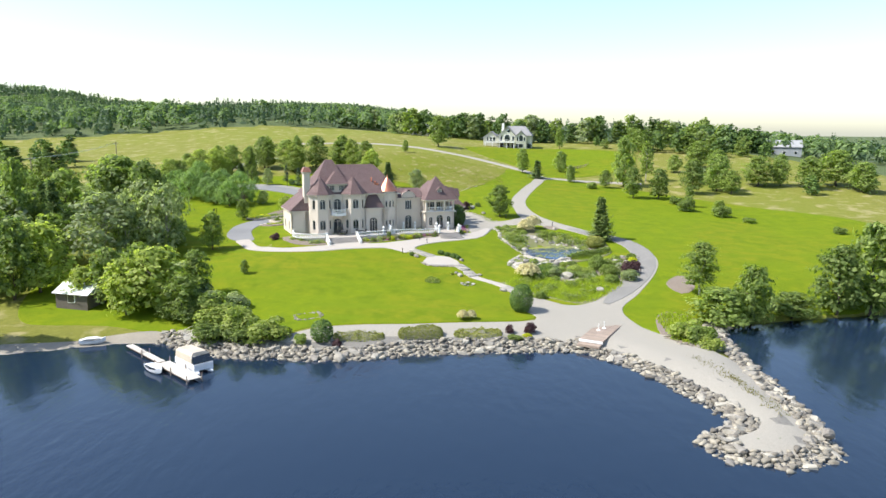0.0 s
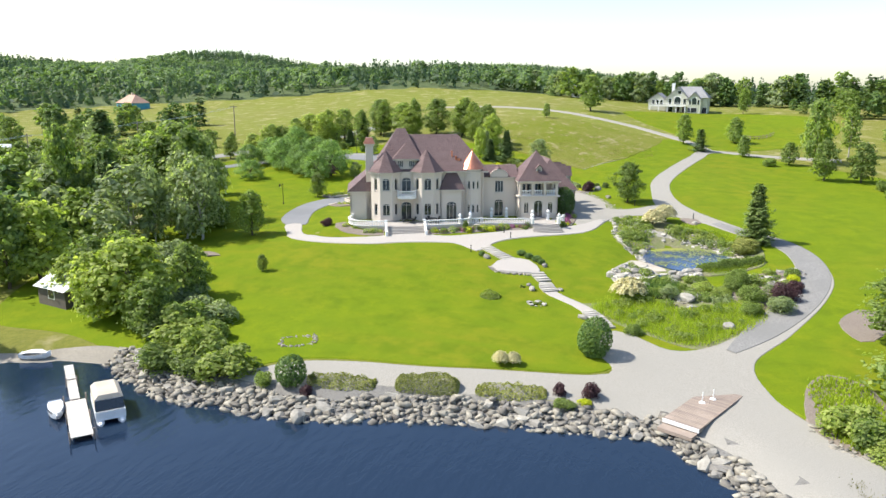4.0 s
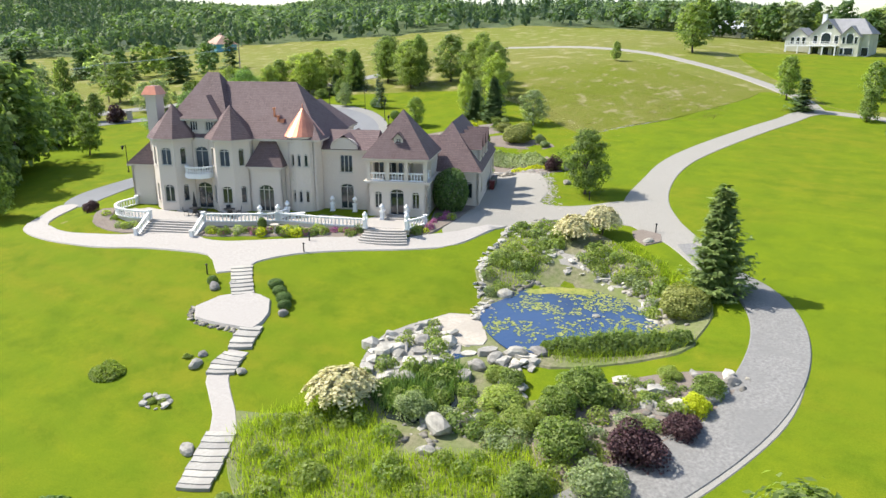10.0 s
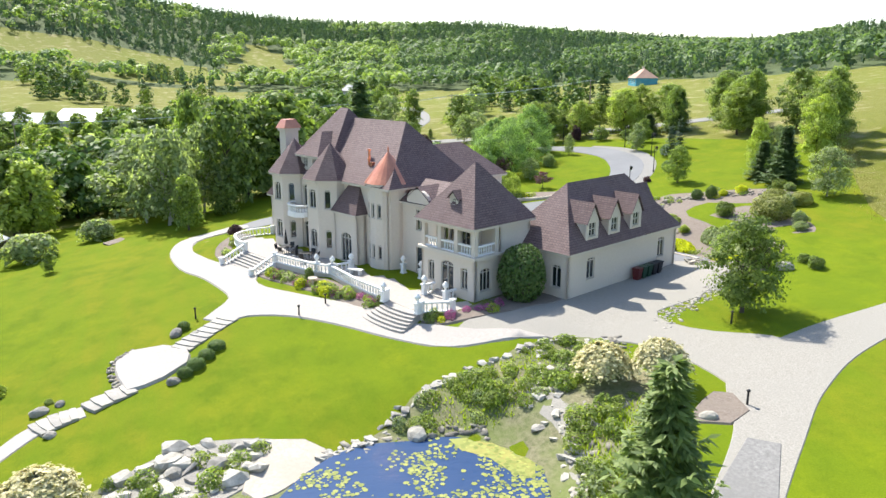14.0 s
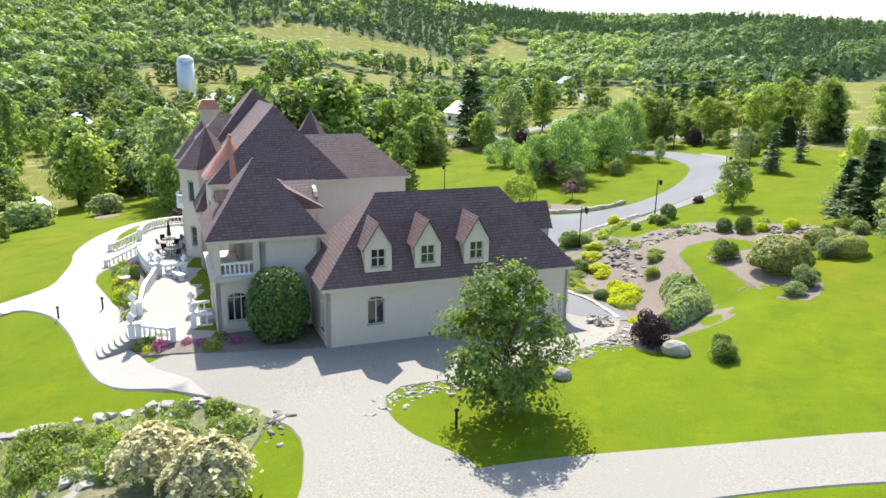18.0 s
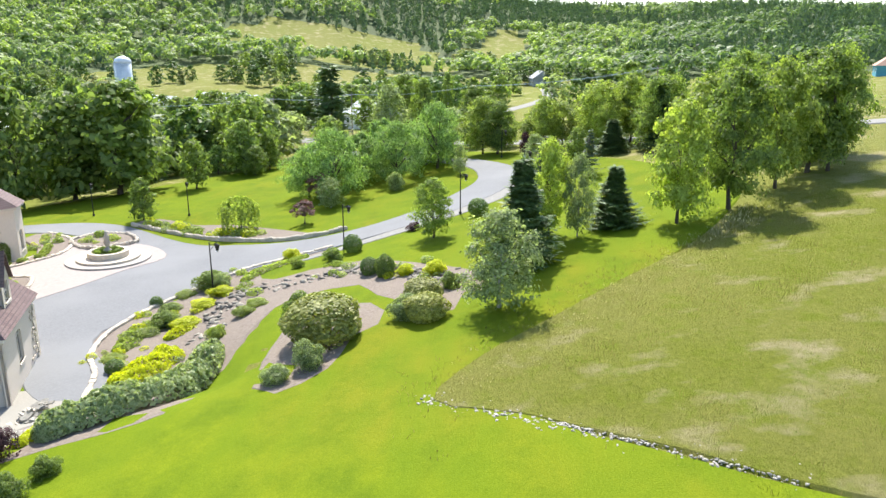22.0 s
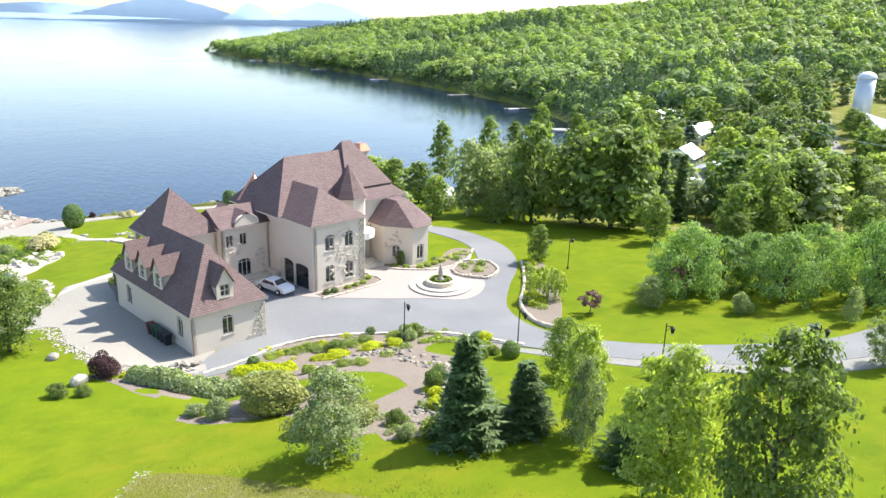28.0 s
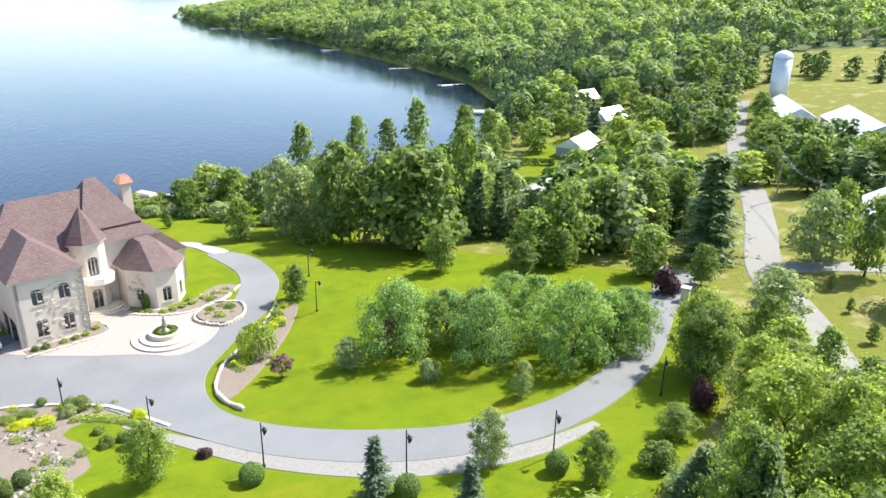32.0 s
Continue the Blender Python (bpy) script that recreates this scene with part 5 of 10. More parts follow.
def proto(kind, fine):
    """Builds one plant of a kind at unit height, as (label, category, parts); fine: for the ones beside the way."""
    rng = np.random.default_rng(sum(map(ord, kind)) * 7 + 3)
    base = kind.rstrip("0123456789")
    m, g = (1.5, 0.84) if fine else (0.46, 1.5)
    if base == "maple":
        lf = broad_crown(rng, 44, int(7000 * m), 0.0225 * g, 0.06, 0.40, low=1.12, gap=0.155)
        return "full green maple tree with a dense rounded crown", "tree", trunk_mesh(rng, 0.62, 0.022, 7, 0.24, 0.22), BARK, lf, L_MAPLE
    if base == "lime":
        lf = broad_crown(rng, 46, int(7000 * m), 0.0245 * g, 0.06, 0.40, low=1.15, gap=0.155)
        return "bright yellow-green leafy tree with an oval crown", "tree", trunk_mesh(rng, 0.62, 0.02, 7, 0.22, 0.2), BARK, lf, L_LIME
    if base == "silver":
        lf = broad_crown(rng, 44, int(5600 * m), 0.0225 * g, 0.05, 0.38, low=1.05, gap=0.15, loose=1.15)
        return "silvery green tree with pale trunk and loose crown", "tree", trunk_mesh(rng, 0.62, 0.018, 7, 0.23, 0.2), BIRCHBARK, lf, L_SILVER
    if base == "apple":
        lf = broad_crown(rng, 60, int(7600 * m), 0.026 * g, 0.03, 0.76, low=0.85, gap=0.2, loose=1.0)
        return "spreading grey-green apple tree with low limbs", "tree", trunk_mesh(rng, 0.5, 0.035, 8, 0.36, 0.18), BARK, lf, L_APPLE
    if base == "dark":
        lf = broad_crown(rng, 46, int(6400 * m), 0.024 * g, 0.03, 0.38, low=1.0, gap=0.16)
        return "tall dark green tree with a dense crown", "tree", trunk_mesh(rng, 0.66, 0.02, 6, 0.22, 0.2), BARK, lf, L_DARK
    if base == "poplar":
        lf = broad_crown(rng, 40, int(3800 * m), 0.022 * g, 0.14, 0.21, low=0.9, gap=0.1, loose=1.2)
        return "slender open poplar with a narrow airy crown", "tree", trunk_mesh(rng, 0.8, 0.014, 8, 0.14, 0.2), BIRCHBARK, lf, L_MAPLE
    if base == "plum":
        lf = broad_crown(rng, 18, 3200, 0.04, 0.3, 0.5, gap=0.16)
        return "small purple-brown plum tree on a thin trunk", "tree", trunk_mesh(rng, 0.6, 0.025, 5, 0.25, 0.3), BARK, lf, L_PLUM
    if kind == "spruce3":
        lf = fir_crown(rng, 34, 0.05, 0.29, 0.03, 0.1, 11, 14)
        return "tall uneven yellow-green spruce with open branches", "spruce tree", trunk_mesh(rng, 0.93, 0.016, 0, 0.1), BARK, lf, L_LARCH
    if base == "spruce":
        lf = fir_crown(rng, 38 if fine else 26, 0.045 if fine else 0.06, 0.27, 0.02, 0.22, 15 if fine else 9, 13 if fine else 7)
        return "dark green spruce with drooping tiered branches", "spruce tree", trunk_mesh(rng, 0.93, 0.016, 0, 0.1), BARK, lf, L_NEEDLE
    if base == "bluespruce":
        lf = fir_crown(rng, 20, 0.05, 0.24, 0.06, 0.12, 7, 8)
        return "small open blue-green spruce", "spruce tree", trunk_mesh(rng, 0.93, 0.018, 0, 0.1), BARK, lf, L_BLUE
    if base == "willow":
        c, o = [], []
        for k in range(95):
            t, r = rng.uniform(0, 6.28), 0.46 * math.sqrt(rng.uniform(0.05, 1))
            top = 0.98 - 1.2 * r * r
            zz = np.linspace(top, rng.uniform(0.03, 0.5) * (1 if r > 0.25 else 1.5), 30)
            rr = r + 0.05 * np.sin(np.linspace(0, 2.2, 30))
            c.append(np.stack([rr * math.cos(t) + rng.normal(0, 0.012, 30), rr * math.sin(t) + rng.normal(0, 0.012, 30), zz], 1))
            o.append(np.tile([math.cos(t), math.sin(t), 0.3], (30, 1)))
        return "small weeping willow with trailing green branches", "tree", trunk_mesh(rng, 0.8, 0.02, 6, 0.2, 0.5), BARK, leaves(np.concatenate(c), np.concatenate(o), 0.032, rng, 2.6), L_LIME
    mats = {"ball": L_CLIPPED, "cream": L_CREAM, "purple": L_PURPLE, "yellow": L_YELLOW, "shrub": L_MAPLE, "grey": L_SILVER, "limeshrub": L_LIME, "pink": L_PINK, "cone": L_DARK, "mat": L_YELLOW, "hedge": L_HYDRANGEA, "olive": L_OLIVE}
    says = {"ball": "clipped round dark green shrub", "cream": "rounded shrub covered in cream blossom", "purple": "dark purple-leaved rounded shrub", "yellow": "low bright yellow-leaved shrub",
            "shrub": "loose green garden shrub", "grey": "rounded grey-green garden shrub", "limeshrub": "fresh light green shrub", "pink": "low shrub with pink flowers", "cone": "narrow upright dark evergreen",
            "mat": "flat spreading bright yellow ground shrub", "hedge": "broad mound of pale green hydrangea leaves", "olive": "broad rounded olive-green shrub"}
    if base in ("shrub", "limeshrub", "grey", "yellow", "mat", "pink", "purple"):
        k, per = (16, 400) if fine else (12, 170)
        c, o = [], []
        for j in range(k):
            t, r = 2.4 * j + rng.uniform(-0.4, 0.4), 0.36 * math.sqrt((j + 0.3) / k) * rng.uniform(0.8, 1.15)
            rad = rng.uniform(0.19, 0.29)
            top = (0.86 - 1.5 * r * r) * rng.uniform(0.72, 1.12)
            d = sphere_pts(per, rng)
            d[:, 2] = np.abs(d[:, 2]) - 0.25
            ctr = np.array([r * math.cos(t), r * math.sin(t), max(0.12, top - rad)])
            q = ctr + d * rad * (1 - 0.35 * rng.uniform(0, 1, (per, 1)) ** 2) * np.array([1, 1, 1.15])
            low = rng.uniform(0, 1, per) < 0.25
            q[low, 2] *= rng.uniform(0.15, 0.8, int(low.sum()))
            c.append(q)
            o.append(d + np.array([0, 0, 0.35]))
        c, o = np.concatenate(c), np.concatenate(o)
        c[:, 2] = np.maximum(c[:, 2], 0.02)
        return says[base], "shrub", trunk_mesh(rng, 0.4, 0.03, 4, 0.25, 0.1), BARK, leaves(c, o, (0.036 if fine else 0.062) * (1.15 if base == "mat" else 1.0), rng, 1.6, 0.45), mats[base]
    if base == "cream":
        c, o = [], []
        for j in range(430 if fine else 170):
            t, w = rng.uniform(0, 6.28), math.sqrt(rng.uniform(0.01, 1))
            m2 = 22 if fine else 14
            q = np.linspace(0.25, 1, m2)
            reach, top = 0.52 * w * rng.uniform(0.75, 1.12), (1.0 - 0.3 * w ** 3) * rng.uniform(0.86, 1.04)
            rr = reach * q ** 0.85
            zz = top * (1 - (1 - np.minimum(q / 0.8, 1)) ** 2) - (0.28 * w) * np.clip((q - 0.7) / 0.3, 0, 1) ** 1.5
            c.append(np.stack([rr * math.cos(t), rr * math.sin(t), np.maximum(zz, 0.03)], 1) + rng.normal(0, 0.014, (m2, 3)))
            o.append(np.stack([np.full(m2, math.cos(t) * w), np.full(m2, math.sin(t) * w), np.full(m2, 0.7)], 1))
        return says[base], "shrub", trunk_mesh(rng, 0.4, 0.03, 4, 0.25, 0.1), BARK, leaves(np.concatenate(c), np.concatenate(o), 0.042 if fine else 0.065, rng, 1.9, 0.45), L_CREAM
    n = 5200 if fine else 1500
    d = sphere_pts(n, rng)
    seeds = sphere_pts(46, rng)
    near = np.max(d @ seeds.T, axis=1)
    lump = 1 + (0.3 if base == "ball" else 0.9) * (near - 0.93) + (0.02 if base == "ball" else 0.09) * (np.sin(4 * d[:, 0] + rng.uniform(0, 6)) * np.sin(3 * d[:, 1] + 1) + 0.7 * np.sin(5 * d[:, 2] + 4 * d[:, 0]))
    c = d * (lump * (1 - 0.3 * rng.uniform(0, 1, n) ** 2))[:, None] * np.array([0.5, 0.5, 0.52])
    c[:, 2] = np.maximum(c[:, 2] + 0.46, 0.03)
    return says[base], "shrub", trunk_mesh(rng, 0.5, 0.03, 4, 0.3, 0.1), BARK, leaves(c, d + np.array([0, 0, 0.25]), (0.042 if fine else 0.072) * (0.85 if base == "ball" else 1.0), rng, 1.5, 0.5), mats[base]


def plant(kind, x, y, h, wide=1.0, turn=None, z=None, group=""):
    """A plant of that kind, h metres high, at x, y."""
    r = random.Random(int(x * 131 + y * 71))
    m = pose(x, y, hz(x, y) if z is None else z, 0, 0, r.uniform(0, 360) if turn is None else turn)
    s = Matrix.Diagonal((h * wide * r.uniform(0.94, 1.06), h * wide * r.uniform(0.94, 1.06), h, 1))
    fine = (y > 90 + abs(x) * 0.4 and x > -35 and y < 212 and x < 42) or (y > 160 and x > -80 and y < 230 and x < 20)
    key = (kind, fine)
    if key not in KINDS:
        label, cat, tm, tmat, (v, f), lmat = proto(kind, fine)
        tree = thing(cat.replace(" ", "_"), label, cat)
        part("trunk" if cat != "shrub" else "stem", tm, tmat, tree, smooth=True)
        part("crown", fast_mesh("crown", v, f, lmat), None, tree)
        tree.matrix_world = m @ s
        KINDS[key] = (tree, s)
        return tree
    tree, s0 = KINDS[key]
    return copy_thing(tree, m @ s @ s0.inverted())


def low_planting(name, rows, label, seed=1, n=400):
    """Small bed plants too many to count, joined by leaf kind; rows: kind, x, y, height, width."""
    rng = np.random.default_rng(seed)
    mats = {"ball": L_DARK, "yellow": L_YELLOW, "shrub": L_MAPLE, "grey": L_SILVER, "limeshrub": L_LIME, "pink": L_PINK, "mat": L_YELLOW}
    for kind in sorted(set(r[0] for r in rows)):
        V = []
        for _, x, y, h, w in (r for r in rows if r[0] == kind):
            d = sphere_pts(n, rng)
            seeds = sphere_pts(18, rng)
            lump = (1 + 1.1 * (np.max(d @ seeds.T, axis=1) - 0.85)) * (1 - 0.3 * rng.uniform(0, 1, n) ** 2)
            c = d * lump[:, None] * np.array([0.5 * w, 0.5 * w, 0.62]) * h
            c[:, 2] = np.maximum(c[:, 2] + 0.36 * h, 0.02)
            v, f = leaves(c, d + np.array([0, 0, 0.3]), 0.1 * math.sqrt(h * h * w * 1.2), rng, 1.5, 0.5)
            V.append(v + np.array([x, y, hz(x, y) + 0.05]))
        v = np.concatenate(V)
        tagged(new(name, fast_mesh(name, v, np.arange(len(v)).reshape(-1, 4), mats[kind])), label, "bed plants", kind="stuff")


def mound_row(name, label, category, pts, mat, size, seed=1, dens=130, rough=0.3):
    """A long shrub or mat of leaves along a line; pts: x, y, width, height."""
    rng = np.random.default_rng(seed)
    line = smooth_loop(pts, False, 0.1)
    n = int(len(line) * 0.1 * line[:, 2].mean() * dens)
    i = rng.integers(0, len(line) - 1, n)
    d = np.gradient(line[:, :2], axis=0)
    d /= np.linalg.norm(d, axis=1)[:, None] + 1e-9
    nr = np.stack([-d[:, 1], d[:, 0]], 1)[i]
    w, h = line[i, 2], line[i, 3]
    e = np.clip(np.minimum(i, len(line) - 1 - i) * 0.1 / (w * 0.5) + 0.06, 0, 1)
    taper = np.sqrt(1 - (1 - e) ** 2)
    sgn = rng.uniform(-1, 1, n)
    xy = line[i, :2] + nr * (sgn * w * 0.5 * taper)[:, None]
    lump = 1 + rough * np.array([noise.noise((a * 1.1, b * 1.1, seed)) + 0.6 * noise.noise((a * 2.7, b * 2.7, seed)) for a, b in xy])
    xy = line[i, :2] + nr * (sgn * w * 0.5 * taper * (0.75 + 0.25 * lump))[:, None]
    z = h * taper * lump * np.sqrt(np.maximum(0.03, 1 - sgn ** 2)) * (1 - 0.45 * rng.uniform(0, 1, n) ** 2)
    x0, y0 = pts[0][0], pts[0][1]
    z0 = hz(x0, y0)
    c = np.column_stack([xy[:, 0] - x0, xy[:, 1] - y0, height(xy[:, 0], xy[:, 1]) + np.maximum(z, 0.04) - z0 + 0.05])
    out = np.column_stack([nr * sgn[:, None], np.full(n, 0.55)])
    v, f = leaves(c, out, size, rng, 1.5, 0.45)
    return tagged(part(name, fast_mesh(name, v, f, mat), None, None), label, category), pose(x0, y0, z0)


def laid(pair):
    pair[0].matrix_world = pair[1]


# far woods
def middle_wood(name, xy, lo, hi, label, seed):
    """Middle-distance trees, too many to count, as joined meshes by leaf kind."""
    rng = np.random.default_rng(seed)
    sort = rng.integers(0, 10, len(xy))
    z = height(xy[:, 0], xy[:, 1])
    for key, mat, fir in ((range(0, 3), L_MAPLE, 0), (range(3, 7), L_CLIPPED, 0), (range(7, 8), L_SILVER, 0), (range(8, 10), L_NEEDLE, 1)):
        own = np.nonzero(np.isin(sort, list(key)))[0]
        if not len(own):
            continue
        tv = [fir_crown(rng, 15, 0.085, 0.24, per=7, sub=5) if fir else broad_crown(rng, 24, 820, 0.06, 0.04, 0.37, gap=0.16, subs=6) for _ in range(3)]
        V, Fc, b = [], [], 0
        for i in own:
            v, f = tv[i % 3]
            a, h = rng.uniform(0, 6.28), rng.uniform(lo, hi)
            w = h * rng.uniform(0.9, 1.3)
            V.append(np.stack([(v[:, 0] * math.cos(a) - v[:, 1] * math.sin(a)) * w + xy[i, 0], (v[:, 0] * math.sin(a) + v[:, 1] * math.cos(a)) * w + xy[i, 1], v[:, 2] * h + z[i] - 0.2], 1))
            Fc.append(f + b)
            b += len(v)
        tagged(new(name, fast_mesh(name, np.concatenate(V), np.concatenate(Fc), mat)), label, "woodland", kind="stuff")


CLEAR = smooth_loop([(-95, 70), (-150, 28), (-185, 20), (-215, 30), (-250, 10), (-300, 0), (-350, 40), (-370, 120), (-340, 200), (-290, 270), (-240, 325), (-155, 352), (-123, 366), (-60, 388), (0, 388), (60, 372), (110, 330),
                     (150, 260), (170, 180), (200, 130), (60, 100), (0, 60)], True, 10)
rng = np.random.default_rng(5)


def scatter(x0, x1, y0, y1, gap):
    ax, ay = np.meshgrid(np.arange(x0, x1, gap), np.arange(y0, y1, gap))
    p = np.stack([ax.ravel(), ay.ravel()], 1) + rng.uniform(-0.45, 0.45, (ax.size, 2)) * gap
    return p


p = np.concatenate([scatter(-1000, 250, 320, 1000, 8.5), scatter(-1000, -140, -820, 320, 8.0), scatter(-200, -80, -650, 60, 5.5)])


def wooded(x, y):
    """Where the hills carry woods: on land, outside the estate and the fields."""
    ok = (land(x, y) > 1.5) & ~in_loop(x, y, CLEAR)
    for cx, cy, ax, ay in ((-448, 62, 34, 46), (-440, 115, 46, 42), (-450, 192, 52, 28), (-420, 130, 34, 60), (-520, 200, 36, 16)):
        ok &= ((x - cx) / ax) ** 2 + ((y - cy) / ay) ** 2 > 1
    return ok


p = p[wooded(p[:, 0], p[:, 1]) & (np.hypot(p[:, 0], p[:, 1] - 150) < 1050)]
ground.data.materials.append(FLOOR)
cx, cy = np.meshgrid((XS[1:] + XS[:-1]) / 2, (YS[1:] + YS[:-1]) / 2)
ground.data.polygons.foreach_set("material_index", wooded(cx.ravel(), cy.ravel()).astype(np.int32))


def seen_from(p, eyes, tree=10.0):
    """Which trees at p stand clear of the hills, as seen from any of the look-outs."""
    z = height(p[:, 0], p[:, 1]) + tree
    ok = np.zeros(len(p), bool)
    for ex, ey, ez in eyes:
        clear = np.ones(len(p), bool)
        for t in np.linspace(0.15, 0.97, 26):
            clear &= height(ex + (p[:, 0] - ex) * t, ey + (p[:, 1] - ey) * t) < ez + (z - ez) * t + 3
        ok |= clear
    return ok


p = p[seen_from(p, [(1, 0, 31), (30, 60, 29), (52, 130, 28), (30, 200, 28), (-8, 238, 42), (-31, 240, 48)])]
pick = np.array([noise.noise((a / 90, b / 90, 3.0)) for a, b in p]) + rng.normal(0, 0.16, len(p)) + 0.2 * (p[:, 1] > 300) - 0.15 * (p[:, 0] < -250) * (p[:, 1] < 0)
pick = pick + 0.5 * ((p[:, 0] < -560) & (p[:, 1] > 60) & (p[:, 1] < 330)) + 0.35 * ((p[:, 1] < 40) & (p[:, 0] > -330) & (p[:, 1] > -60))
con = pick > 0.12
woods("far_firs", p[con], 9, 13.5, L_FIRWOOD, "dense dark spruce woods on the hills", True, 1)
half = rng.uniform(0, 1, len(p)) < 0.5
north = p[:, 1] - 150 > 0.3 * np.abs(p[:, 0])
woods("far_woods", p[~con & half & ~north], 6.5, 13.5, L_WOOD, "mixed green broadleaf woods on the hills", False, 2)
woods("far_woods", p[~con & ~half & ~north], 6.5, 13.5, L_LIMEWOOD, "light green broadleaf woods on the hills", False, 3)
woods("far_woods", p[~con & north], 8, 12.5, L_NORTHWOOD, "dark green mixed woods on the hills", False, 4)

# ---- trees and shrubs of the estate ----
plant("spruce3", 31.2, 145.4, 9.3, 0.92)
plant("maple", 11.9, 167.2, 7.6, 1)
plant("silver", -9, 198.1, 5.8, 1.1)
# the west wood
for row in [("dark", -66.2, 105.6, 12.8, 0.85), ("dark", -52, 134.2, 4.8, 1.16), ("silver", -60.7, 123.8, 12.6, 1.31), ("silver2", -53.5, 127.2, 11.4, 0.89), ("maple", -45.6, 103.3, 9.1, 0.9),
            ("maple2", -37.8, 104.8, 7.3, 0.92), ("maple", -33.2, 114.5, 2.4, 0.84), ("dark2", -65.1, 138.9, 14.8, 1.08), ("silver2", -57, 131.8, 12.9, 0.76), ("lime", -63.7, 108.6, 11.2, 1.07),
            ("dark", -69.4, 146, 16, 0.54), ("lime", -54.4, 103.5, 5.8, 1.13), ("shrub", -40.6, 104.3, 3.9, 1.36), ("grey", -49.8, 118, 3.6, 1.36)]:
    plant(*row)
# the shore
for row in [("lime", -41.6, 99.6, 9.6, 1.25), ("dark", -50.5, 103.5, 8.6, 1.0), ("shrub", -33.6, 96.4, 5.2, 1.1), ("limeshrub", -27.6, 92.2, 4.2, 1.3), ("grey", -30.6, 100.1, 2.9, 1.33),
            ("shrub", -29.3, 95.7, 2.7, 1.9), ("limeshrub", -31.2, 94.4, 4.2, 1.5), ("limeshrub", -23.4, 89.7, 3.4, 1.76), ("ball", -16, 89, 3, 0.99), ("shrub", -18.6, 88.5, 1.7, 1.03),
            ("shrub", -25.2, 88, 1.3, 1.36), ("purple", -13.9, 87.7, 1.3, 0.95), ("shrub", -38.5, 96.8, 3.5, 1.27), ("grey", -34.5, 101.3, 3, 1.33), 
            ("cream", 2.4, 97.4, 1.4, 1.25), ("cream", 3.6, 97.8, 1.3, 1.25)]:
    plant(*row)
# the shore
for row in [("purple", 8.7, 93.2, 1.5, 0.73), ("shrub", 9.2, 91.9, 0.8, 2.85), ("poplar", -62.2, 87.0, 15.5, 0.82), ("maple", -36.6, 96.2, 6.6, 1.1), ("lime2", -45.8, 98.6, 8.4, 1.0),
            ("shrub", -31.1, 90, 3.4, 1.48), ("shrub", -27.2, 89.6, 2.8, 1.58), ("shrub", -35.1, 95.5, 3.1, 1.76)]:
    plant(*row)
# the woods by the road
for row in [("dark2", -79.8, 135.3, 9.2, 1.08), ("dark", -96.7, 154.2, 8.4, 0.83), ("dark", -92.8, 155.3, 12, 0.94), ("dark2", -84.8, 157.3, 11.6, 0.97), ("dark", -80.3, 131.3, 17.6, 0.47),
            ("dark", -78.4, 158.7, 8.6, 1.01), ("apple2", -72.7, 188.5, 6.2, 0.72), ("maple2", -76, 161.1, 4.6, 1.18), ("maple", -81.9, 161.5, 5.7, 0.9), ("dark", -90.1, 169.1, 7.2, 1.06),
            ("purple", -87.4, 176.4, 4.3, 0.79), ("maple", -93.1, 175.8, 5.6, 0.91), ("purple", -70.4, 201.5, 3.7, 0.57), ("lime", -75.8, 195.3, 8.2, 0.98), ("silver", -91.2, 189.6, 6.4, 1.2),
            ("spruce", -78.7, 141, 12.4, 0.73), ("spruce2", -81.6, 142.4, 11.9, 0.61), ("silver", -85.7, 142.3, 6.8, 1.4), ("maple", -88.8, 151.8, 10.9, 0.62), ("maple2", -100.8, 154.6, 11.1, 0.79),
            ("spruce", -101.9, 166.9, 15.9, 1.1), ("dark", -109.4, 152.1, 10.6, 0.79)]:
    plant(*row)
# the woods by the road
for row in [("poplar", -75.8, 83.0, 16, 0.75), ("poplar2", -83.4, 81.5, 14.5, 0.85), ("poplar", -91.5, 79.6, 18, 0.8), ("maple", -107.9, 70.4, 14, 0.65), ("maple2", -121.3, 58, 10.1, 0.88),
            ("maple", -117.6, 74, 8.6, 0.77), ("maple", -158.6, 122.6, 11.2, 1.24), ("maple2", -147.3, 143.4, 10.8, 0.89), ("maple", -122.4, 169.6, 7.4, 1.18), ("dark", -177.1, 114.7, 8.6, 1.08),
            ("maple", -156.3, 150.4, 8.9, 1.06), ("maple", -105.4, 184.2, 2.2, 0.7), ("maple", -101.3, 190.2, 1.8, 0.7), ("maple", -95.9, 197.2, 2.3, 0.78), ("maple", -109.1, 192.7, 8.8, 1.06),
            ("maple2", -113.3, 182.5, 10.9, 0.61), ("maple", -116.4, 175.1, 11.3, 0.61), ("poplar", -147.7, 184.8, 10.6, 0.7), ("maple", -74, 197.4, 7.6, 0.95), ("poplar", -80.4, 204.2, 7, 1.0),
            ("poplar", -76.7, 210.8, 7.5, 1.32), ("dark", -76.9, 202.5, 4.3, 0.84)]:
    plant(*row)
# the court and beds
for row in [("maple2", -43.2, 129.3, 7.2, 0.79), ("maple", -66.1, 156.1, 6.9, 0.84), ("maple2", -45.9, 158.5, 4.8, 0.87), ("willow", -39.2, 172, 3.8, 1.06), ("plum", -40.5, 178.3, 2.5, 0.95),
            ("plum", -51.8, 177, 3.2, 1.15), ("shrub", -22.4, 175.5, 1.8, 1.3), ("limeshrub", -24.5, 182, 1.1, 0.95), ("shrub", -15.1, 175.2, 1.3, 1.52), ("purple", 4.1, 176.3, 2.6, 0.87),
            ("shrub", 7.2, 179.5, 1.4, 1.13), ("apple", -52.1, 178.7, 8.1, 0.72)]:
    plant(*row)
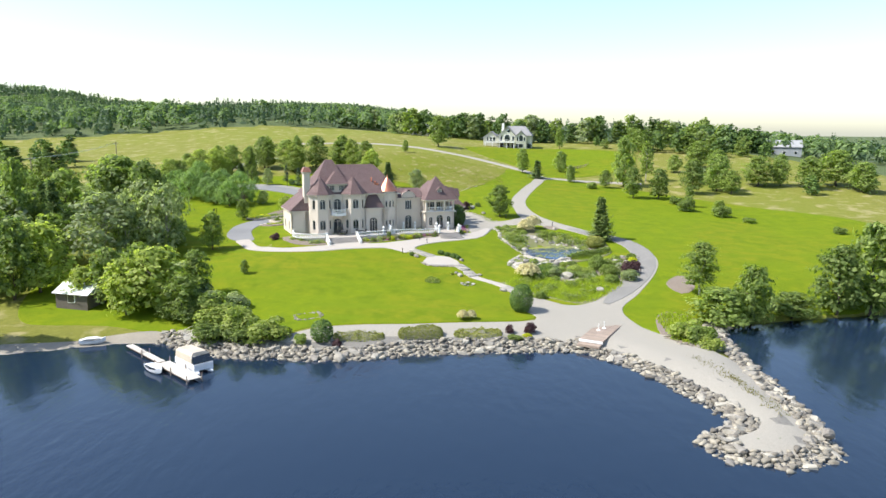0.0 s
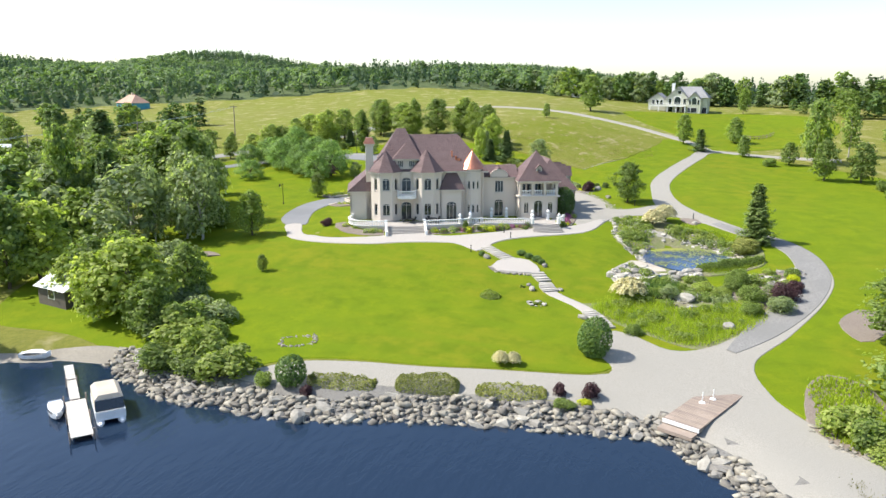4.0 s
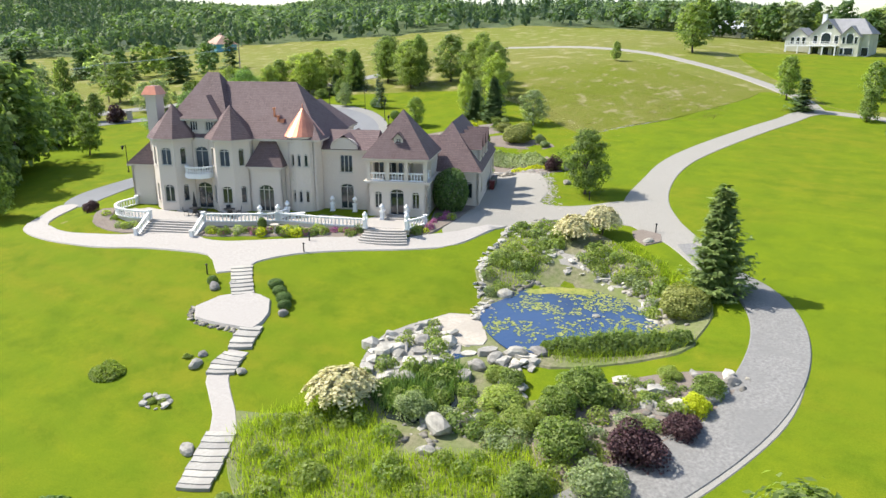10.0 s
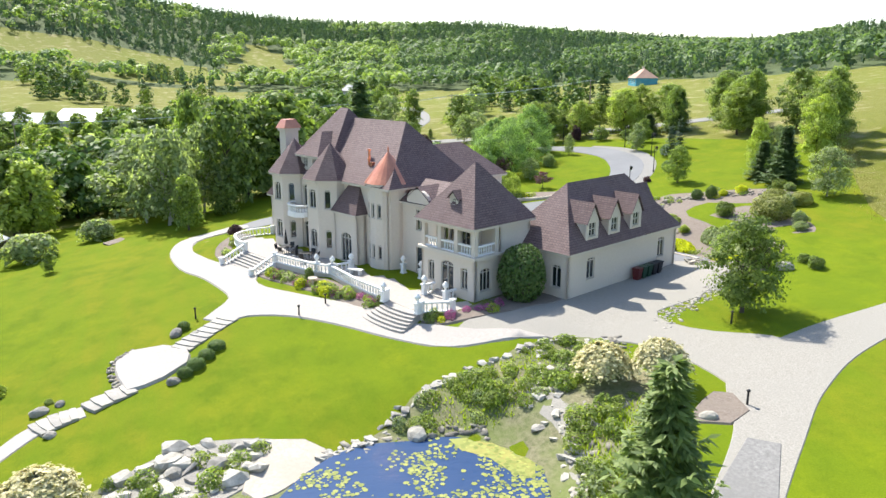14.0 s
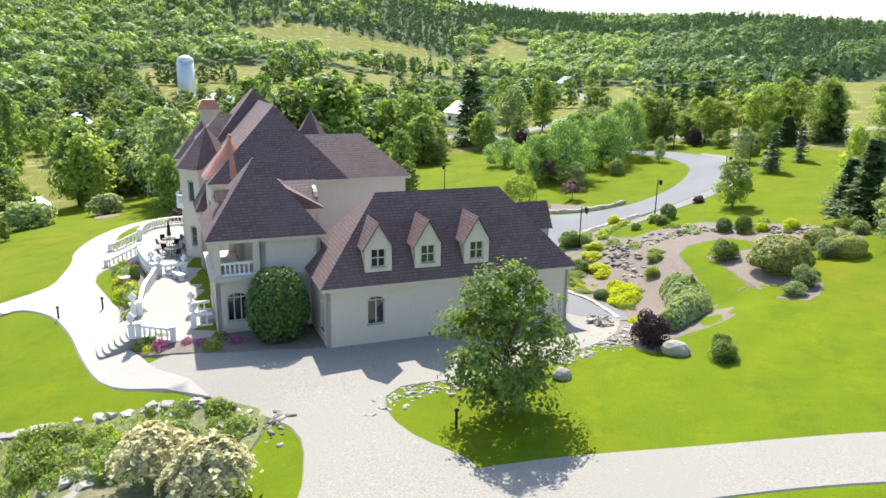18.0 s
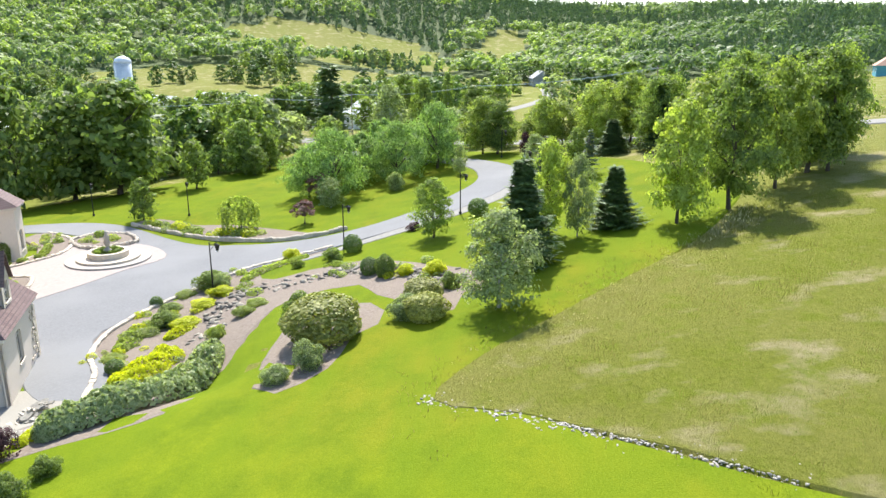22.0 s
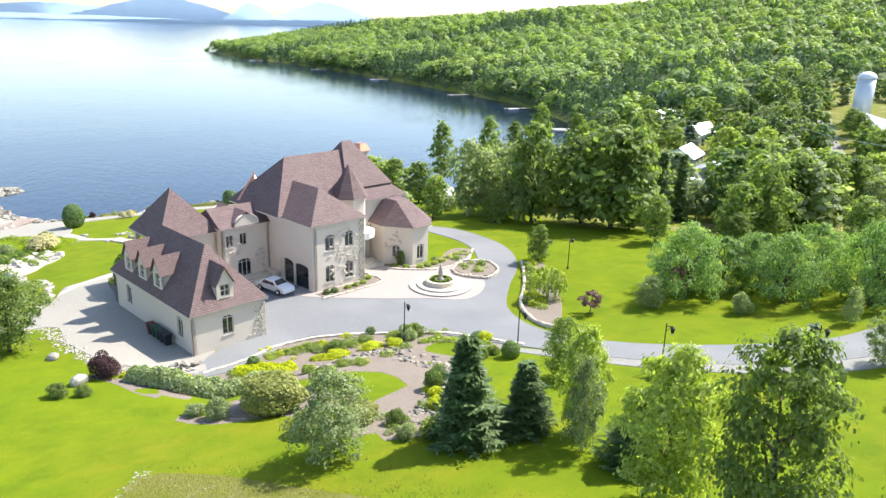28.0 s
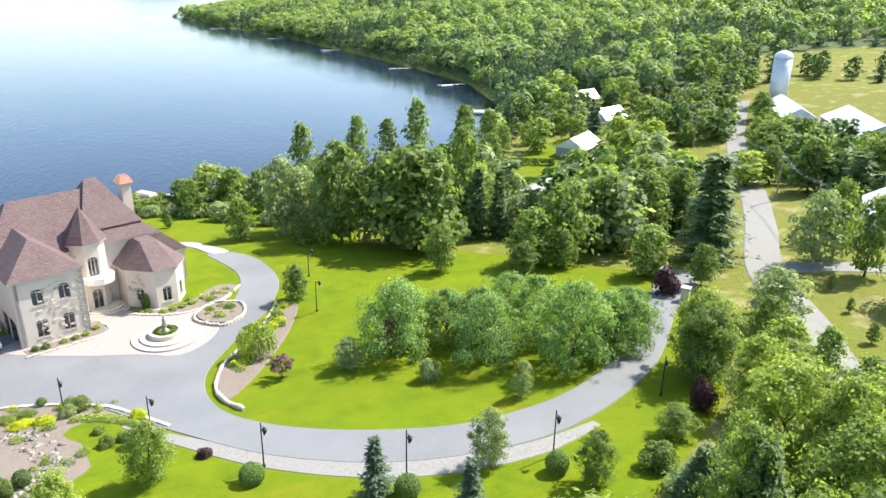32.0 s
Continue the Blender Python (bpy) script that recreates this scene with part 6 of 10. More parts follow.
# the court and beds
for row in [("apple2", -57.8, 177.8, 5.9, 0.89), ("apple2", -66, 182.3, 7.4, 0.71), ("apple", -68.2, 171.9, 4.3, 1.10), ("silver", -46.7, 179.5, 3.5, 1.13)]:
    plant(*row)
# the water garden
for row in [("purple", 11.5, 93.6, 1.9, 0.8), ("yellow", 11.1, 92.6, 0.7, 1.78), ("ball", 11.1, 102.2, 4.2, 0.82), ("cream", 13.9, 119.8, 2.5, 1.8), ("cream", 16.6, 152, 2.7, 1.4),
            ("cream", 18.4, 155, 2.9, 1.35), ("olive", 29.6, 142.2, 2.5, 1.5),
            ("shrub", 27.4, 127.4, 2.6, 1.25), ("shrub", 26.4, 125.4, 2.2, 1.3), ("limeshrub", 31.4, 131.8, 1.1, 1.5), ("limeshrub", 30.8, 128.7, 1.0, 1.4), ("shrub", 34, 130.8, 1.7, 1.3), ("shrub", 28, 121.8, 2.7, 1.22), ("purple", 31.9, 123, 2.7, 1.11), ("purple", 33.6, 126.2, 1.8, 1.27), 
            ("grey", 31, 119.4, 2.3, 1.32), ("shrub", 27.7, 117.9, 2, 1.38), ("yellow", 33.8, 128.6, 1.6, 1.07), ("limeshrub", 22.9, 124.6, 1.5, 2.0), ("limeshrub", 25, 123.2, 1.5, 1.6), ("limeshrub", 21.2, 127.2, 1.3, 1.3),
            ("shrub", 14.7, 109, 1.4, 1.43), ("grey", 18.6, 121, 2.1, 1.14)]:
    plant(*row)
# the water garden
for row in [("shrub", 22.5, 126.8, 1.5, 1.36), ("limeshrub", 32.3, 92.7, 3.2, 1.55), ("shrub", 33.4, 90.6, 3.4, 1.27), ("limeshrub", 34.3, 88.5, 2.1, 1.5)]:
    plant(*row)
# the east shore and hedgerow
for row in [("poplar", 40.8, 112.5, 8.9, 1.36), ("dark", 40.5, 102.5, 5.8, 2.04), ("dark2", 45.6, 103.8, 9.1, 0.93), ("dark", 61.1, 109.2, 11.2, 0.99), ("dark2", 66.7, 109.6, 15, 0.88),
            ("dark", 53.1, 107, 4.1, 2.4), ("poplar", 47.8, 111, 4.7, 0.88), ("maple", 51.1, 200.4, 8.6, 0.8), ("maple2", 58.2, 200.2, 8.6, 0.95), ("poplar", 62.7, 187.9, 6, 0.9),
            ("maple", 81.9, 210.1, 7.1, 1.06), ("maple2", 67.8, 179.7, 3.3, 1.41), ("shrub", 60.5, 192.3, 2.9, 1.3)]:
    plant(*row)
# uphill
for row in [("dark", 53.4, 221.8, 15.5, 0.65), ("maple", 47, 217.9, 5.5, 1.03), ("poplar", 62.4, 230.6, 12.8, 0.88), ("maple", 87, 254.9, 9.7, 1.15), ("dark", 86.2, 233.9, 9.6, 1.08),
            ("maple", 76.3, 247.2, 6, 1.21), ("shrub", 42.4, 215.2, 2.6, 1.34), ("maple", 24, 238.7, 8.1, 0.72), ("spruce", 27.7, 229.3, 6.1, 1.34), ("dark", 37.7, 248, 7.3, 0.95),
            ("dark", 37.8, 226.6, 5.5, 0.83), ("maple", 46, 307.8, 8.9, 0.58), ("maple", -4.7, 285.1, 12, 0.93), ("maple", -16, 259, 4.6, 0.7), ("shrub", -108.9, 219.6, 3.6, 1.09),
            ("lime2", -69.2, 215.1, 8.8, 0.84), ("maple2", -24.9, 215.1, 10.6, 0.72), ("lime2", -29.7, 220, 10.0, 0.7), ("maple", -33.4, 225.5, 10.4, 0.7)]:
    plant(*row)
# the north lawn
for row in [("spruce", -17, 199.5, 7.4, 1.07), ("spruce2", -20.9, 199.9, 5.1, 1.27), ("lime", -23.8, 201.7, 7.4, 0.55), ("silver", -22.6, 203.7, 6.3, 0.5), ("spruce", -24.6, 206.6, 4.7, 1.55),
            ("lime2", -22.7, 210.8, 8.8, 0.71), ("ball", -19.7, 188.7, 1.4, 0.95), ("ball", -27.4, 185.9, 1.6, 1), ("shrub", -26.5, 184.3, 1.1, 1.21), ("olive", -7.2, 188.4, 2.7, 1.6),
            ("grey", -9.1, 192.8, 1.7, 1.21), ("grey", -13.8, 197.5, 1.3, 1.03),
            ("yellow", -17.6, 193.7, 1.2, 1.27), ("yellow", -18.3, 191.5, 1, 1.24), ("shrub", -14.1, 195, 1.3, 1.09), ("apple", -58.8, 185.2, 7.4, 0.71), ("apple", -65.6, 189.5, 8.7, 0.66),
            ("grey", -52.7, 185.8, 2.6, 0.79), ("silver", -58.5, 193, 3.7, 0.68)]:
    plant(*row)
# the north lawn
for row in [("maple2", -28.4, 192.5, 5.2, 0.85), ("ball", -44.5, 202.6, 1.7, 1.02), ("ball", -35.1, 196, 1.6, 1.2), ("bluespruce", -47, 207.2, 5.0, 0.95), ("ball", -54.9, 204.6, 1.8, 0.99),
            ("maple", -56.4, 206.9, 4.3, 0.85), ("shrub", -61.5, 207.1, 2.5, 1.14), ("maple", -65.7, 204, 2.7, 1.41), ("purple", -32.3, 190.4, 1, 1.21), ("lime", -68.5, 210.8, 8.7, 0.97),
            ("spruce", -61.4, 211.6, 4.3, 1.7), ("lime", -65.1, 211.1, 6, 0.75), ("bluespruce", -42.4, 202, 5.1, 1.09), ("silver", -51, 201.7, 4.8, 0.84), ("cone", -18.7, 190, 1.7, 0.85), ("olive", -8.6, 194, 1.6, 1.5), ("limeshrub", -15.6, 197.8, 1.7, 1.16)]:
    plant(*row)
# the rockery and the shrub bed
for row in [("mat", -20, 177.4, 0.85, 2.2), ("mat", -18.1, 176.8, 0.8, 2.6), ("mat", -14.9, 176.8, 0.8, 2.6), ("limeshrub", -16.7, 174.6, 0.7, 2.6), ("yellow", -27.6, 180.6, 1.1, 1.3), ("limeshrub", -13.6, 174.6, 0.7, 2.4),
            ("ball", -7.6, 175.7, 0.9, 1.3), ("shrub", -18, 174.3, 0.8, 2.2), ("limeshrub", -21.2, 174.2, 0.7, 2.4), ("ball", -19.2, 172.7, 0.8, 1.2), ("limeshrub", -11.4, 180.4, 1.2, 1.0), ("limeshrub", -14.2, 181.2, 0.8, 1.8),
            ("limeshrub", -15.6, 181.7, 0.7, 2.0), ("grey", -21.8, 176.8, 1.4, 1.0), ("grey", -3.4, 188.5, 1.8, 0.95), ("grey", -2, 187.2, 1.1, 1.4), ("shrub", -11.6, 186, 2.1, 1.1), ("olive", -12, 193.4, 1.5, 1.6),
            ("shrub", 5.4, 180, 1.1, 1.1), ("limeshrub", -9.4, 174.6, 0.5, 3.2), ("shrub", -25.2, 184.8, 1.2, 1.2)]:
    plant(*row)
laid(mound_row("hydrangea_hedge", "long pale green hydrangea hedge below the rockery", "hedge", [(2.4, 177.5, 1.4, 0.9), (0.4, 178.9, 2.2, 1.35), (-2.4, 180.6, 2.8, 1.5), (-5.6, 181.4, 2.8, 1.5), (-8.8, 181, 1.8, 1.2)], L_HYDRANGEA, 0.15, 3, 420))
laid(mound_row("yellow_mat", "bright yellow spreading ground plants", "ground plants", [(-5.8, 176.4, 1.2, 0.4), (-7.4, 177.3, 2.4, 0.6), (-9.2, 177.7, 2.8, 0.65), (-11, 177.3, 1.4, 0.5)], L_YELLOW, 0.13, 4, 260, 0.5))
laid(mound_row("yellow_mat", "bright yellow spreading ground plants", "ground plants", [(2.9, 176.9, 0.8, 0.35), (0.4, 177, 1.1, 0.4), (-2.4, 176.9, 0.9, 0.4)], L_YELLOW, 0.12, 5, 260, 0.5))
laid(mound_row("yellow_mat", "bright yellow spreading ground plants", "ground plants", [(-12.4, 176.6, 0.8, 0.4), (-14, 176.9, 1.5, 0.5), (-16, 176.7, 1.2, 0.5)], L_YELLOW, 0.12, 15, 260, 0.5))
laid(mound_row("green_mat", "low green spreading ground plants", "ground plants", [(-10.4, 174.4, 1.0, 0.3), (-12.4, 174.2, 1.6, 0.4), (-14.6, 173.6, 1.2, 0.3)], L_LIME, 0.12, 6, 220, 0.5))
laid(mound_row("green_mat", "low green spreading ground plants", "ground plants", [(-22, 178.4, 1.0, 0.3), (-25, 179.4, 1.4, 0.35), (-27.6, 182, 1.0, 0.3)], L_LIME, 0.12, 7, 220, 0.5))
laid(mound_row("pond_hedge", "dense band of green rushes along the pond's dam", "rushes", [(22.3, 131.7, 1.2, 0.8), (25.2, 133.3, 2.1, 1.25), (28.2, 135.4, 2.1, 1.25), (31.4, 137.4, 1.4, 1.0)], L_MAPLE, 0.16, 8, 240, 0.3))
laid(mound_row("shore_hedge", "low broad clipped shrub beside the gravel path", "hedge", [(-6.2, 90.8, 1.8, 1.0), (-3, 91.4, 2.4, 1.25), (-0.3, 91.9, 1.8, 1.0)], L_OLIVE, 0.1, 9, 380, 0.25))
laid(mound_row("shore_shrub", "sprawling olive-green shore shrub among rocks", "shrub", [(-14.6, 89.6, 1.2, 0.7), (-12, 90, 2.4, 0.6), (-8, 90.5, 1.6, 0.5)], L_OLIVE, 0.1, 10, 260, 1.1))
laid(mound_row("shore_shrub", "sprawling olive-green shore shrub among rocks", "shrub", [(1.2, 91.8, 1.0, 0.6), (4.2, 92.4, 2.2, 0.55), (7.6, 93, 1.4, 0.45)], L_OLIVE, 0.1, 11, 260, 1.1))
# more trees of the estate and the road
for row in [("lime2", -78.4, 202.6, 5.4, 1.1), ("silver", -92.6, 187.2, 6.0, 1.0), ("apple", -75.7, 184.5, 5.2, 0.9), ("apple2", -60.6, 180.3, 6.4, 0.8), ("apple", -54, 175.2, 6.2, 0.75), ("apple2", -70.5, 187.6, 6.6, 0.75)]:
    plant(*row)
for row in [("lime", -82.6, 198.4, 5.4, 1.2), ("lime", -75, 206.6, 6.2, 1.1), ("lime2", -73.4, 204, 7.2, 0.84), ("maple", -86, 193, 5.4, 0.9), ("dark", -66.7, 144.6, 16.1, 1.2), ("grey", -38.6, 104.3, 3.3, 1.9), ("grey", -42.9, 111.1, 4.5, 1.36), ("maple", -104.4, 92.7, 11.1, 0.92), ("lime", -144.7, 85.9, 10.9, 1.06), ("lime", -145.9, 98.1, 11, 0.99), ("dark", -110.5, 138.9, 8.5, 1.48), ("maple", -110.2, 148.5, 10, 1.16), ("silver", -109.8, 157, 7.5, 1.23), ("lime", -143.9, 131.4, 7.3, 1.58), ("silver", -111.9, 176.1, 10.4, 0.92), ("maple", -153.2, 152, 10.9, 0.95), ("maple2", 70.8, 210.5, 10, 0.9), ("dark", 79.6, 215, 11, 0.9), ("maple", 94.5, 222.3, 9.1, 1.48), ("dark", 101.1, 221.7, 10, 0.79), ("maple2", 107.7, 217.4, 9.8, 1.15)]:
    plant(*row)
for row in [("maple", 118.2, 221.7, 10.9, 1.41), ("dark", 121.6, 213.5, 8.8, 1.3), ("shrub", 59.9, 180.8, 4.5, 0.95), ("shrub", 66.1, 174.3, 3.6, 1.33), ("shrub", 70.4, 167.7, 1.8, 1.83), ("shrub", 86.1, 157.4, 2.2, 1.34), ("silver", -50.5, 126.9, 13.2, 0.79), ("silver2", -56.8, 124, 12.1, 0.55), ("dark", -57.7, 135.6, 16.4, 0.7), ("maple", -136.4, 175.8, 11.1, 0.84), ("apple", -82.4, 152.8, 4.7, 0.62), ("maple", -100, 206.8, 3.2, 1.0), ("maple", -97, 212, 3.4, 0.8), ("dark", -59.9, 216.1, 8.7, 0.69), ("maple", -56.3, 223.5, 9.5, 0.63), ("dark", -46.9, 222.1, 10.8, 0.54)]:
    plant(*row)


# ---- rocks ----
def rock_data(seed, mat, n=2):
    """A boulder of unit size: a faceted ball pushed out of shape."""
    bm = bmesh.new()
    bmesh.ops.create_icosphere(bm, subdivisions=n, radius=0.5)
    r = random.Random(seed)
    cuts = [Vector((r.gauss(0, 1), r.gauss(0, 1), r.gauss(0, 0.7))).normalized() for _ in range(7)]
    lim = [r.uniform(0.30, 0.43) for _ in cuts]
    for v in bm.verts:
        p = v.co.copy()
        for c, l in zip(cuts, lim):
            d = p.dot(c)
            if d > l:
                p -= c * (d - l) * 0.9
        v.co = p * (1 + 0.10 * noise.noise(p * 3 + Vector((seed, 0, 0))))
        v.co.z *= 0.75
    me = bpy.data.meshes.new("rock")
    bm.to_mesh(me)
    bm.free()
    me.materials.append(mat)
    return me


def split_rock(seed, mat):
    """A block of broken rock of unit size: the hull of random points in a flat box."""
    r = random.Random(seed)
    bm = bmesh.new()
    for _ in range(18):
        q = [r.uniform(-0.5, 0.5) for _ in range(3)]
        q[r.randrange(3)] = r.choice((-0.5, 0.5))
        bm.verts.new((q[0], q[1] * 0.78, q[2] * 0.5))
    out = bmesh.ops.convex_hull(bm, input=bm.verts[:])
    bmesh.ops.delete(bm, geom=[g for g in out["geom_interior"] if isinstance(g, bmesh.types.BMVert)], context="VERTS")
    me = bpy.data.meshes.new("stone")
    bm.to_mesh(me)
    bm.free()
    me.materials.append(mat)
    return me


ROCKS = [rock_data(k, ROCK) for k in range(7)]


BLOCKS = [split_rock(200 + k, ROCK) for k in range(7)]


def boulder(x, y, size, z=None, name="boulder", label="rounded grey boulder set in the ground", group="", mats=None):
    r = random.Random(int(x * 97 + y * 31))
    ob = new(name, (BLOCKS if name == "stone" else ROCKS)[r.randrange(7)])
    s = size * r.uniform(0.85, 1.15)
    ob.matrix_world = pose(x, y, (hz(x, y) if z is None else z) + s * 0.18, r.uniform(-15, 15), r.uniform(-15, 15), r.uniform(0, 360)) @ Matrix.Diagonal((s * r.uniform(0.9, 1.3), s * r.uniform(0.75, 1.0), s * r.uniform(0.8, 1.1), 1))
    return tagged(ob, label, "rock", group)


def rubble(name, xy, sizes, mat, label, seed=1, sink=0.2, category="rocks"):
    """Many rocks joined into one mesh, lying on the ground."""
    rng = np.random.default_rng(seed)
    protos = []
    for k in range(10):
        me = split_rock(40 + k, mat)
        v = np.empty(len(me.vertices) * 3)
        me.vertices.foreach_get("co", v)
        f = np.array([tuple(p.vertices) for p in me.polygons])
        protos.append((v.reshape(-1, 3), f))
        bpy.data.meshes.remove(me)
    z = np.maximum(height(xy[:, 0], xy[:, 1]), LAKE - 0.5)
    V, Fc, b = [], [], 0
    for i, ((x, y), zz, s) in enumerate(zip(xy, z, sizes)):
        v, f = protos[i % 10]
        a, t = rng.uniform(0, 6.28), rng.uniform(-0.5, 0.5)
        q = v * np.array([rng.uniform(0.8, 1.35), rng.uniform(0.7, 1.1), rng.uniform(0.7, 1.1)]) * s
        q = np.stack([q[:, 0] * math.cos(a) - q[:, 1] * math.sin(a), q[:, 0] * math.sin(a) + q[:, 1] * math.cos(a), q[:, 2] + q[:, 0] * math.sin(t) * 0.6], 1)
        V.append(q + np.array([x, y, zz + s * sink]))
        Fc.append(f + b)
        b += len(v)
    ob = new(name, fast_mesh(name, np.concatenate(V), np.concatenate(Fc), mat))
    return tagged(ob, label, category, kind="stuff")


def along(pts, n, wide, seed):
    """n points spread along a line, to either side by wide."""
    rng = np.random.default_rng(seed)
    line = smooth_loop(pts, False, 0.3)
    i = rng.integers(0, len(line) - 1, n)
    return line[i] + rng.normal(0, 1, (n, 2)) * wide


# shore of heaped rocks
rng = np.random.default_rng(11)
shore = smooth_loop(SHORE[15:37], False, 0.5)
c = scatter(-41, 42, 54, 104, 0.42)
d = land(c[:, 0], c[:, 1])
c = c[(d > -0.35) & (d < np.where(c[:, 0] < 19, 3.4, 2.4)) & (c[:, 0] > -38.5)]
big = rng.uniform(0, 1, len(c)) < 0.055
rip = thing("rock_shore", "heaped grey riprap rocks lining the shore", "rock shore", (0, 88, LAKE), kind="structure")
near = c[big][np.argsort(-c[big][:, 1] * 0 + np.abs(c[big][:, 0] - 2))][:280]
for x, y in near:
    ob = boulder(float(x), float(y), float(rng.uniform(0.7, 1.5)), name="stone", label="")
    for k in ("label", "category"):
        if k in ob:
            del ob[k]
    mw = ob.matrix_world.copy()
    ob.parent = rip
    ob.matrix_parent_inverse = Matrix.Translation((0, -88, -LAKE))
    ob.matrix_basis = mw
rubble("riprap", c[~big], 0.32 + 0.7 * rng.uniform(0, 1, int((~big).sum())) ** 1.6, RIPRAP, "small grey riprap rocks between the larger ones", 3, 0.3)
boulder(-13, 84.2, 2.0, LAKE - 0.1, label="large pale boulder at the water's edge")
boulder(35.6, 61.5, 1.6, LAKE + 0.7, label="large upright grey boulder on the jetty tip")

# ---- water garden ----
draped("garden_bed", [(15.5, 134.2), (13.9, 138.7), (11.4, 142), (11, 146.1), (9.9, 151.6), (10.5, 154.8), (13.1, 155.6), (18.5, 154.6), (21.7, 152), (25.4, 149.6), (27, 146.2), (30.4, 145.2), (31.8, 142), (31.6, 138), (31.1, 135.6), (25.3, 130.4), (22.7, 129.6),
                      (19, 129.4), (16.4, 131)], 0.2, GARDEN, "rock garden of low green plants round the pond", "garden bed", cell=0.8)
draped("wild_bed", [(12.9, 122.8), (11.8, 125.6), (11.8, 129.8), (12.8, 131.4), (14.4, 133.2), (17.4, 133), (20.3, 131), (22.5, 131.2), (22.4, 129.9), (21.6, 128.3), (24, 125.5), (25.8, 126.8), (27.8, 129.4), (31.4, 131.9), (35.2, 133), (35.2, 129.4),
                    (33.6, 121.6), (30.2, 116.4), (25.4, 110.4), (21, 106.9), (15.8, 109.4), (12.6, 111.4), (11.1, 112.7), (8, 115.3), (10.1, 116.5), (12.5, 118.2), (13.6, 120.5)], 0.13, GARDEN, "wild bed of reeds and shrubs below the pond", "garden bed", cell=1.0)
POND_RIM = [(15.1, 136.3), (16.9, 133.2), (20.3, 130.5), (22.4, 130.8), (24, 133), (26, 135.2), (28.3, 137.2), (29, 138.8), (27.5, 141.6), (25.5, 143.6), (22.6, 145), (20.5, 145.7), (18.4, 145.4), (16.8, 144.1), (15.9, 142.2), (15.6, 139.6)]
draped("pond", POND_RIM, 0.0, POND, "dark garden pond with lily pads", "pond", flat=7.25)
draped("marsh_water", [(16, 121), (16.8, 122.8), (18.6, 125), (20.4, 123.4), (20.6, 122), (19, 120.3), (17.2, 120)], 0.19, MARSH, "dark still water in the marshy hollow", "marsh", cell=1.0)
draped("sandy_patch", [(12.9, 131.8), (13.6, 133.7), (14.8, 134.7), (16.3, 134), (18.2, 131.4), (18.4, 130.4), (17.3, 129.8), (15.6, 130.2), (13.9, 131.4)], 0.26, SAND, "small pale sandy beach beside the pond", "sand")
draped("mulch_bed", [(23.1, 153.9), (22, 154.8), (20.9, 157), (21.6, 157.8), (23.6, 157.2), (24.2, 155.4)], 0.2, MULCH, "brown mulch bed with a boulder", "garden bed")
draped("mulch_bank", [(26, 126.6), (28.6, 130), (31.4, 132.4), (34.2, 133.7), (35.4, 132.8), (34.8, 129.4), (31.8, 123), (28.6, 119.4), (26.4, 121.6)], 0.2, MULCH, "brown mulch bank beneath shrubs", "garden bed")
draped("jetty_bed", [(30.8, 101.4), (33.2, 104.6), (36, 103.6), (37.4, 101), (36.6, 95), (35.8, 90.8), (33.4, 88), (31.4, 89.4), (29.6, 93.4)], 0.16, MULCH, "planted bed of low green shrubs on the jetty", "garden bed")
draped("birch_bed", [(36.8, 117.4), (39.8, 121.6), (42, 120.2), (40.6, 115), (38, 113)], 0.14, MULCH, "brown mulch bed round a birch", "garden bed")
for x, y, s in [(15.2, 140.2, 1.7), (12.6, 126.2, 1.6), (13.8, 126.4, 1.3), (14.3, 128.8, 1.4), (15.1, 130, 1.2), (20.6, 120.6, 2.0), (21.2, 118.4, 1.2), (24.9, 113.2, 1.5), (9.1, 111.6, 1.0), (24.1, 147.2, 0.9), (23.1, 154.8, 0.9),
                (27.2, 144.5, 1.1), (28, 143, 0.8), (22.4, 131.2, 1.4), (21.2, 130.2, 1.5), (20.2, 129, 1.3), (31.3, 128.3, 1.1), (35.0, 132.6, 1.3), (3.5, 114.3, 0.8), (2.2, 118.2, 1.2), (19.2, 126.2, 1.4), (15.9, 124.4, 1.2),
                (19.5, 127.6, 1.2), (8.3, 170.6, 1.3), (5.9, 177.3, 1.6), (33.2, 88.6, 1.3)]:
    boulder(x, y, s)
boulder(23.6, 139.6, 0.8, 7.1, label="small grey rock standing in the pond")


SPLIT = [split_rock(300 + k, PALEROCK) for k in range(10)]


def stone_bed(name, label, xy, lo, hi, seed):
    """Single broken stones lying where xy says."""
    x0, y0 = float(xy[0][0]), float(xy[0][1])
    z0 = hz(x0, y0)
    bed = thing(name, label, "rocks", (x0, y0, z0))
    rr = random.Random(seed)
    for x, y in xy:
        sz = lo + (hi - lo) * rr.random() ** 2.2
        ob = part("stone", SPLIT[rr.randrange(10)], None, bed)
        ob.matrix_local = pose(x - x0, y - y0, hz(x, y) - z0 + 0.1 + 0.14 * sz, rr.uniform(-14, 14), rr.uniform(-14, 14), rr.uniform(0, 360)) @ Matrix.Diagonal((sz * rr.uniform(0.9, 1.35), sz, sz * rr.uniform(0.8, 1.2), 1))


def in_bed(loop, n, seed):
    loop = smooth_loop(loop)
    rg = np.random.default_rng(seed)
    q = rg.uniform(loop.min(0), loop.max(0), (n * 6, 2))
    return q[in_loop(q[:, 0], q[:, 1], loop)][:n]


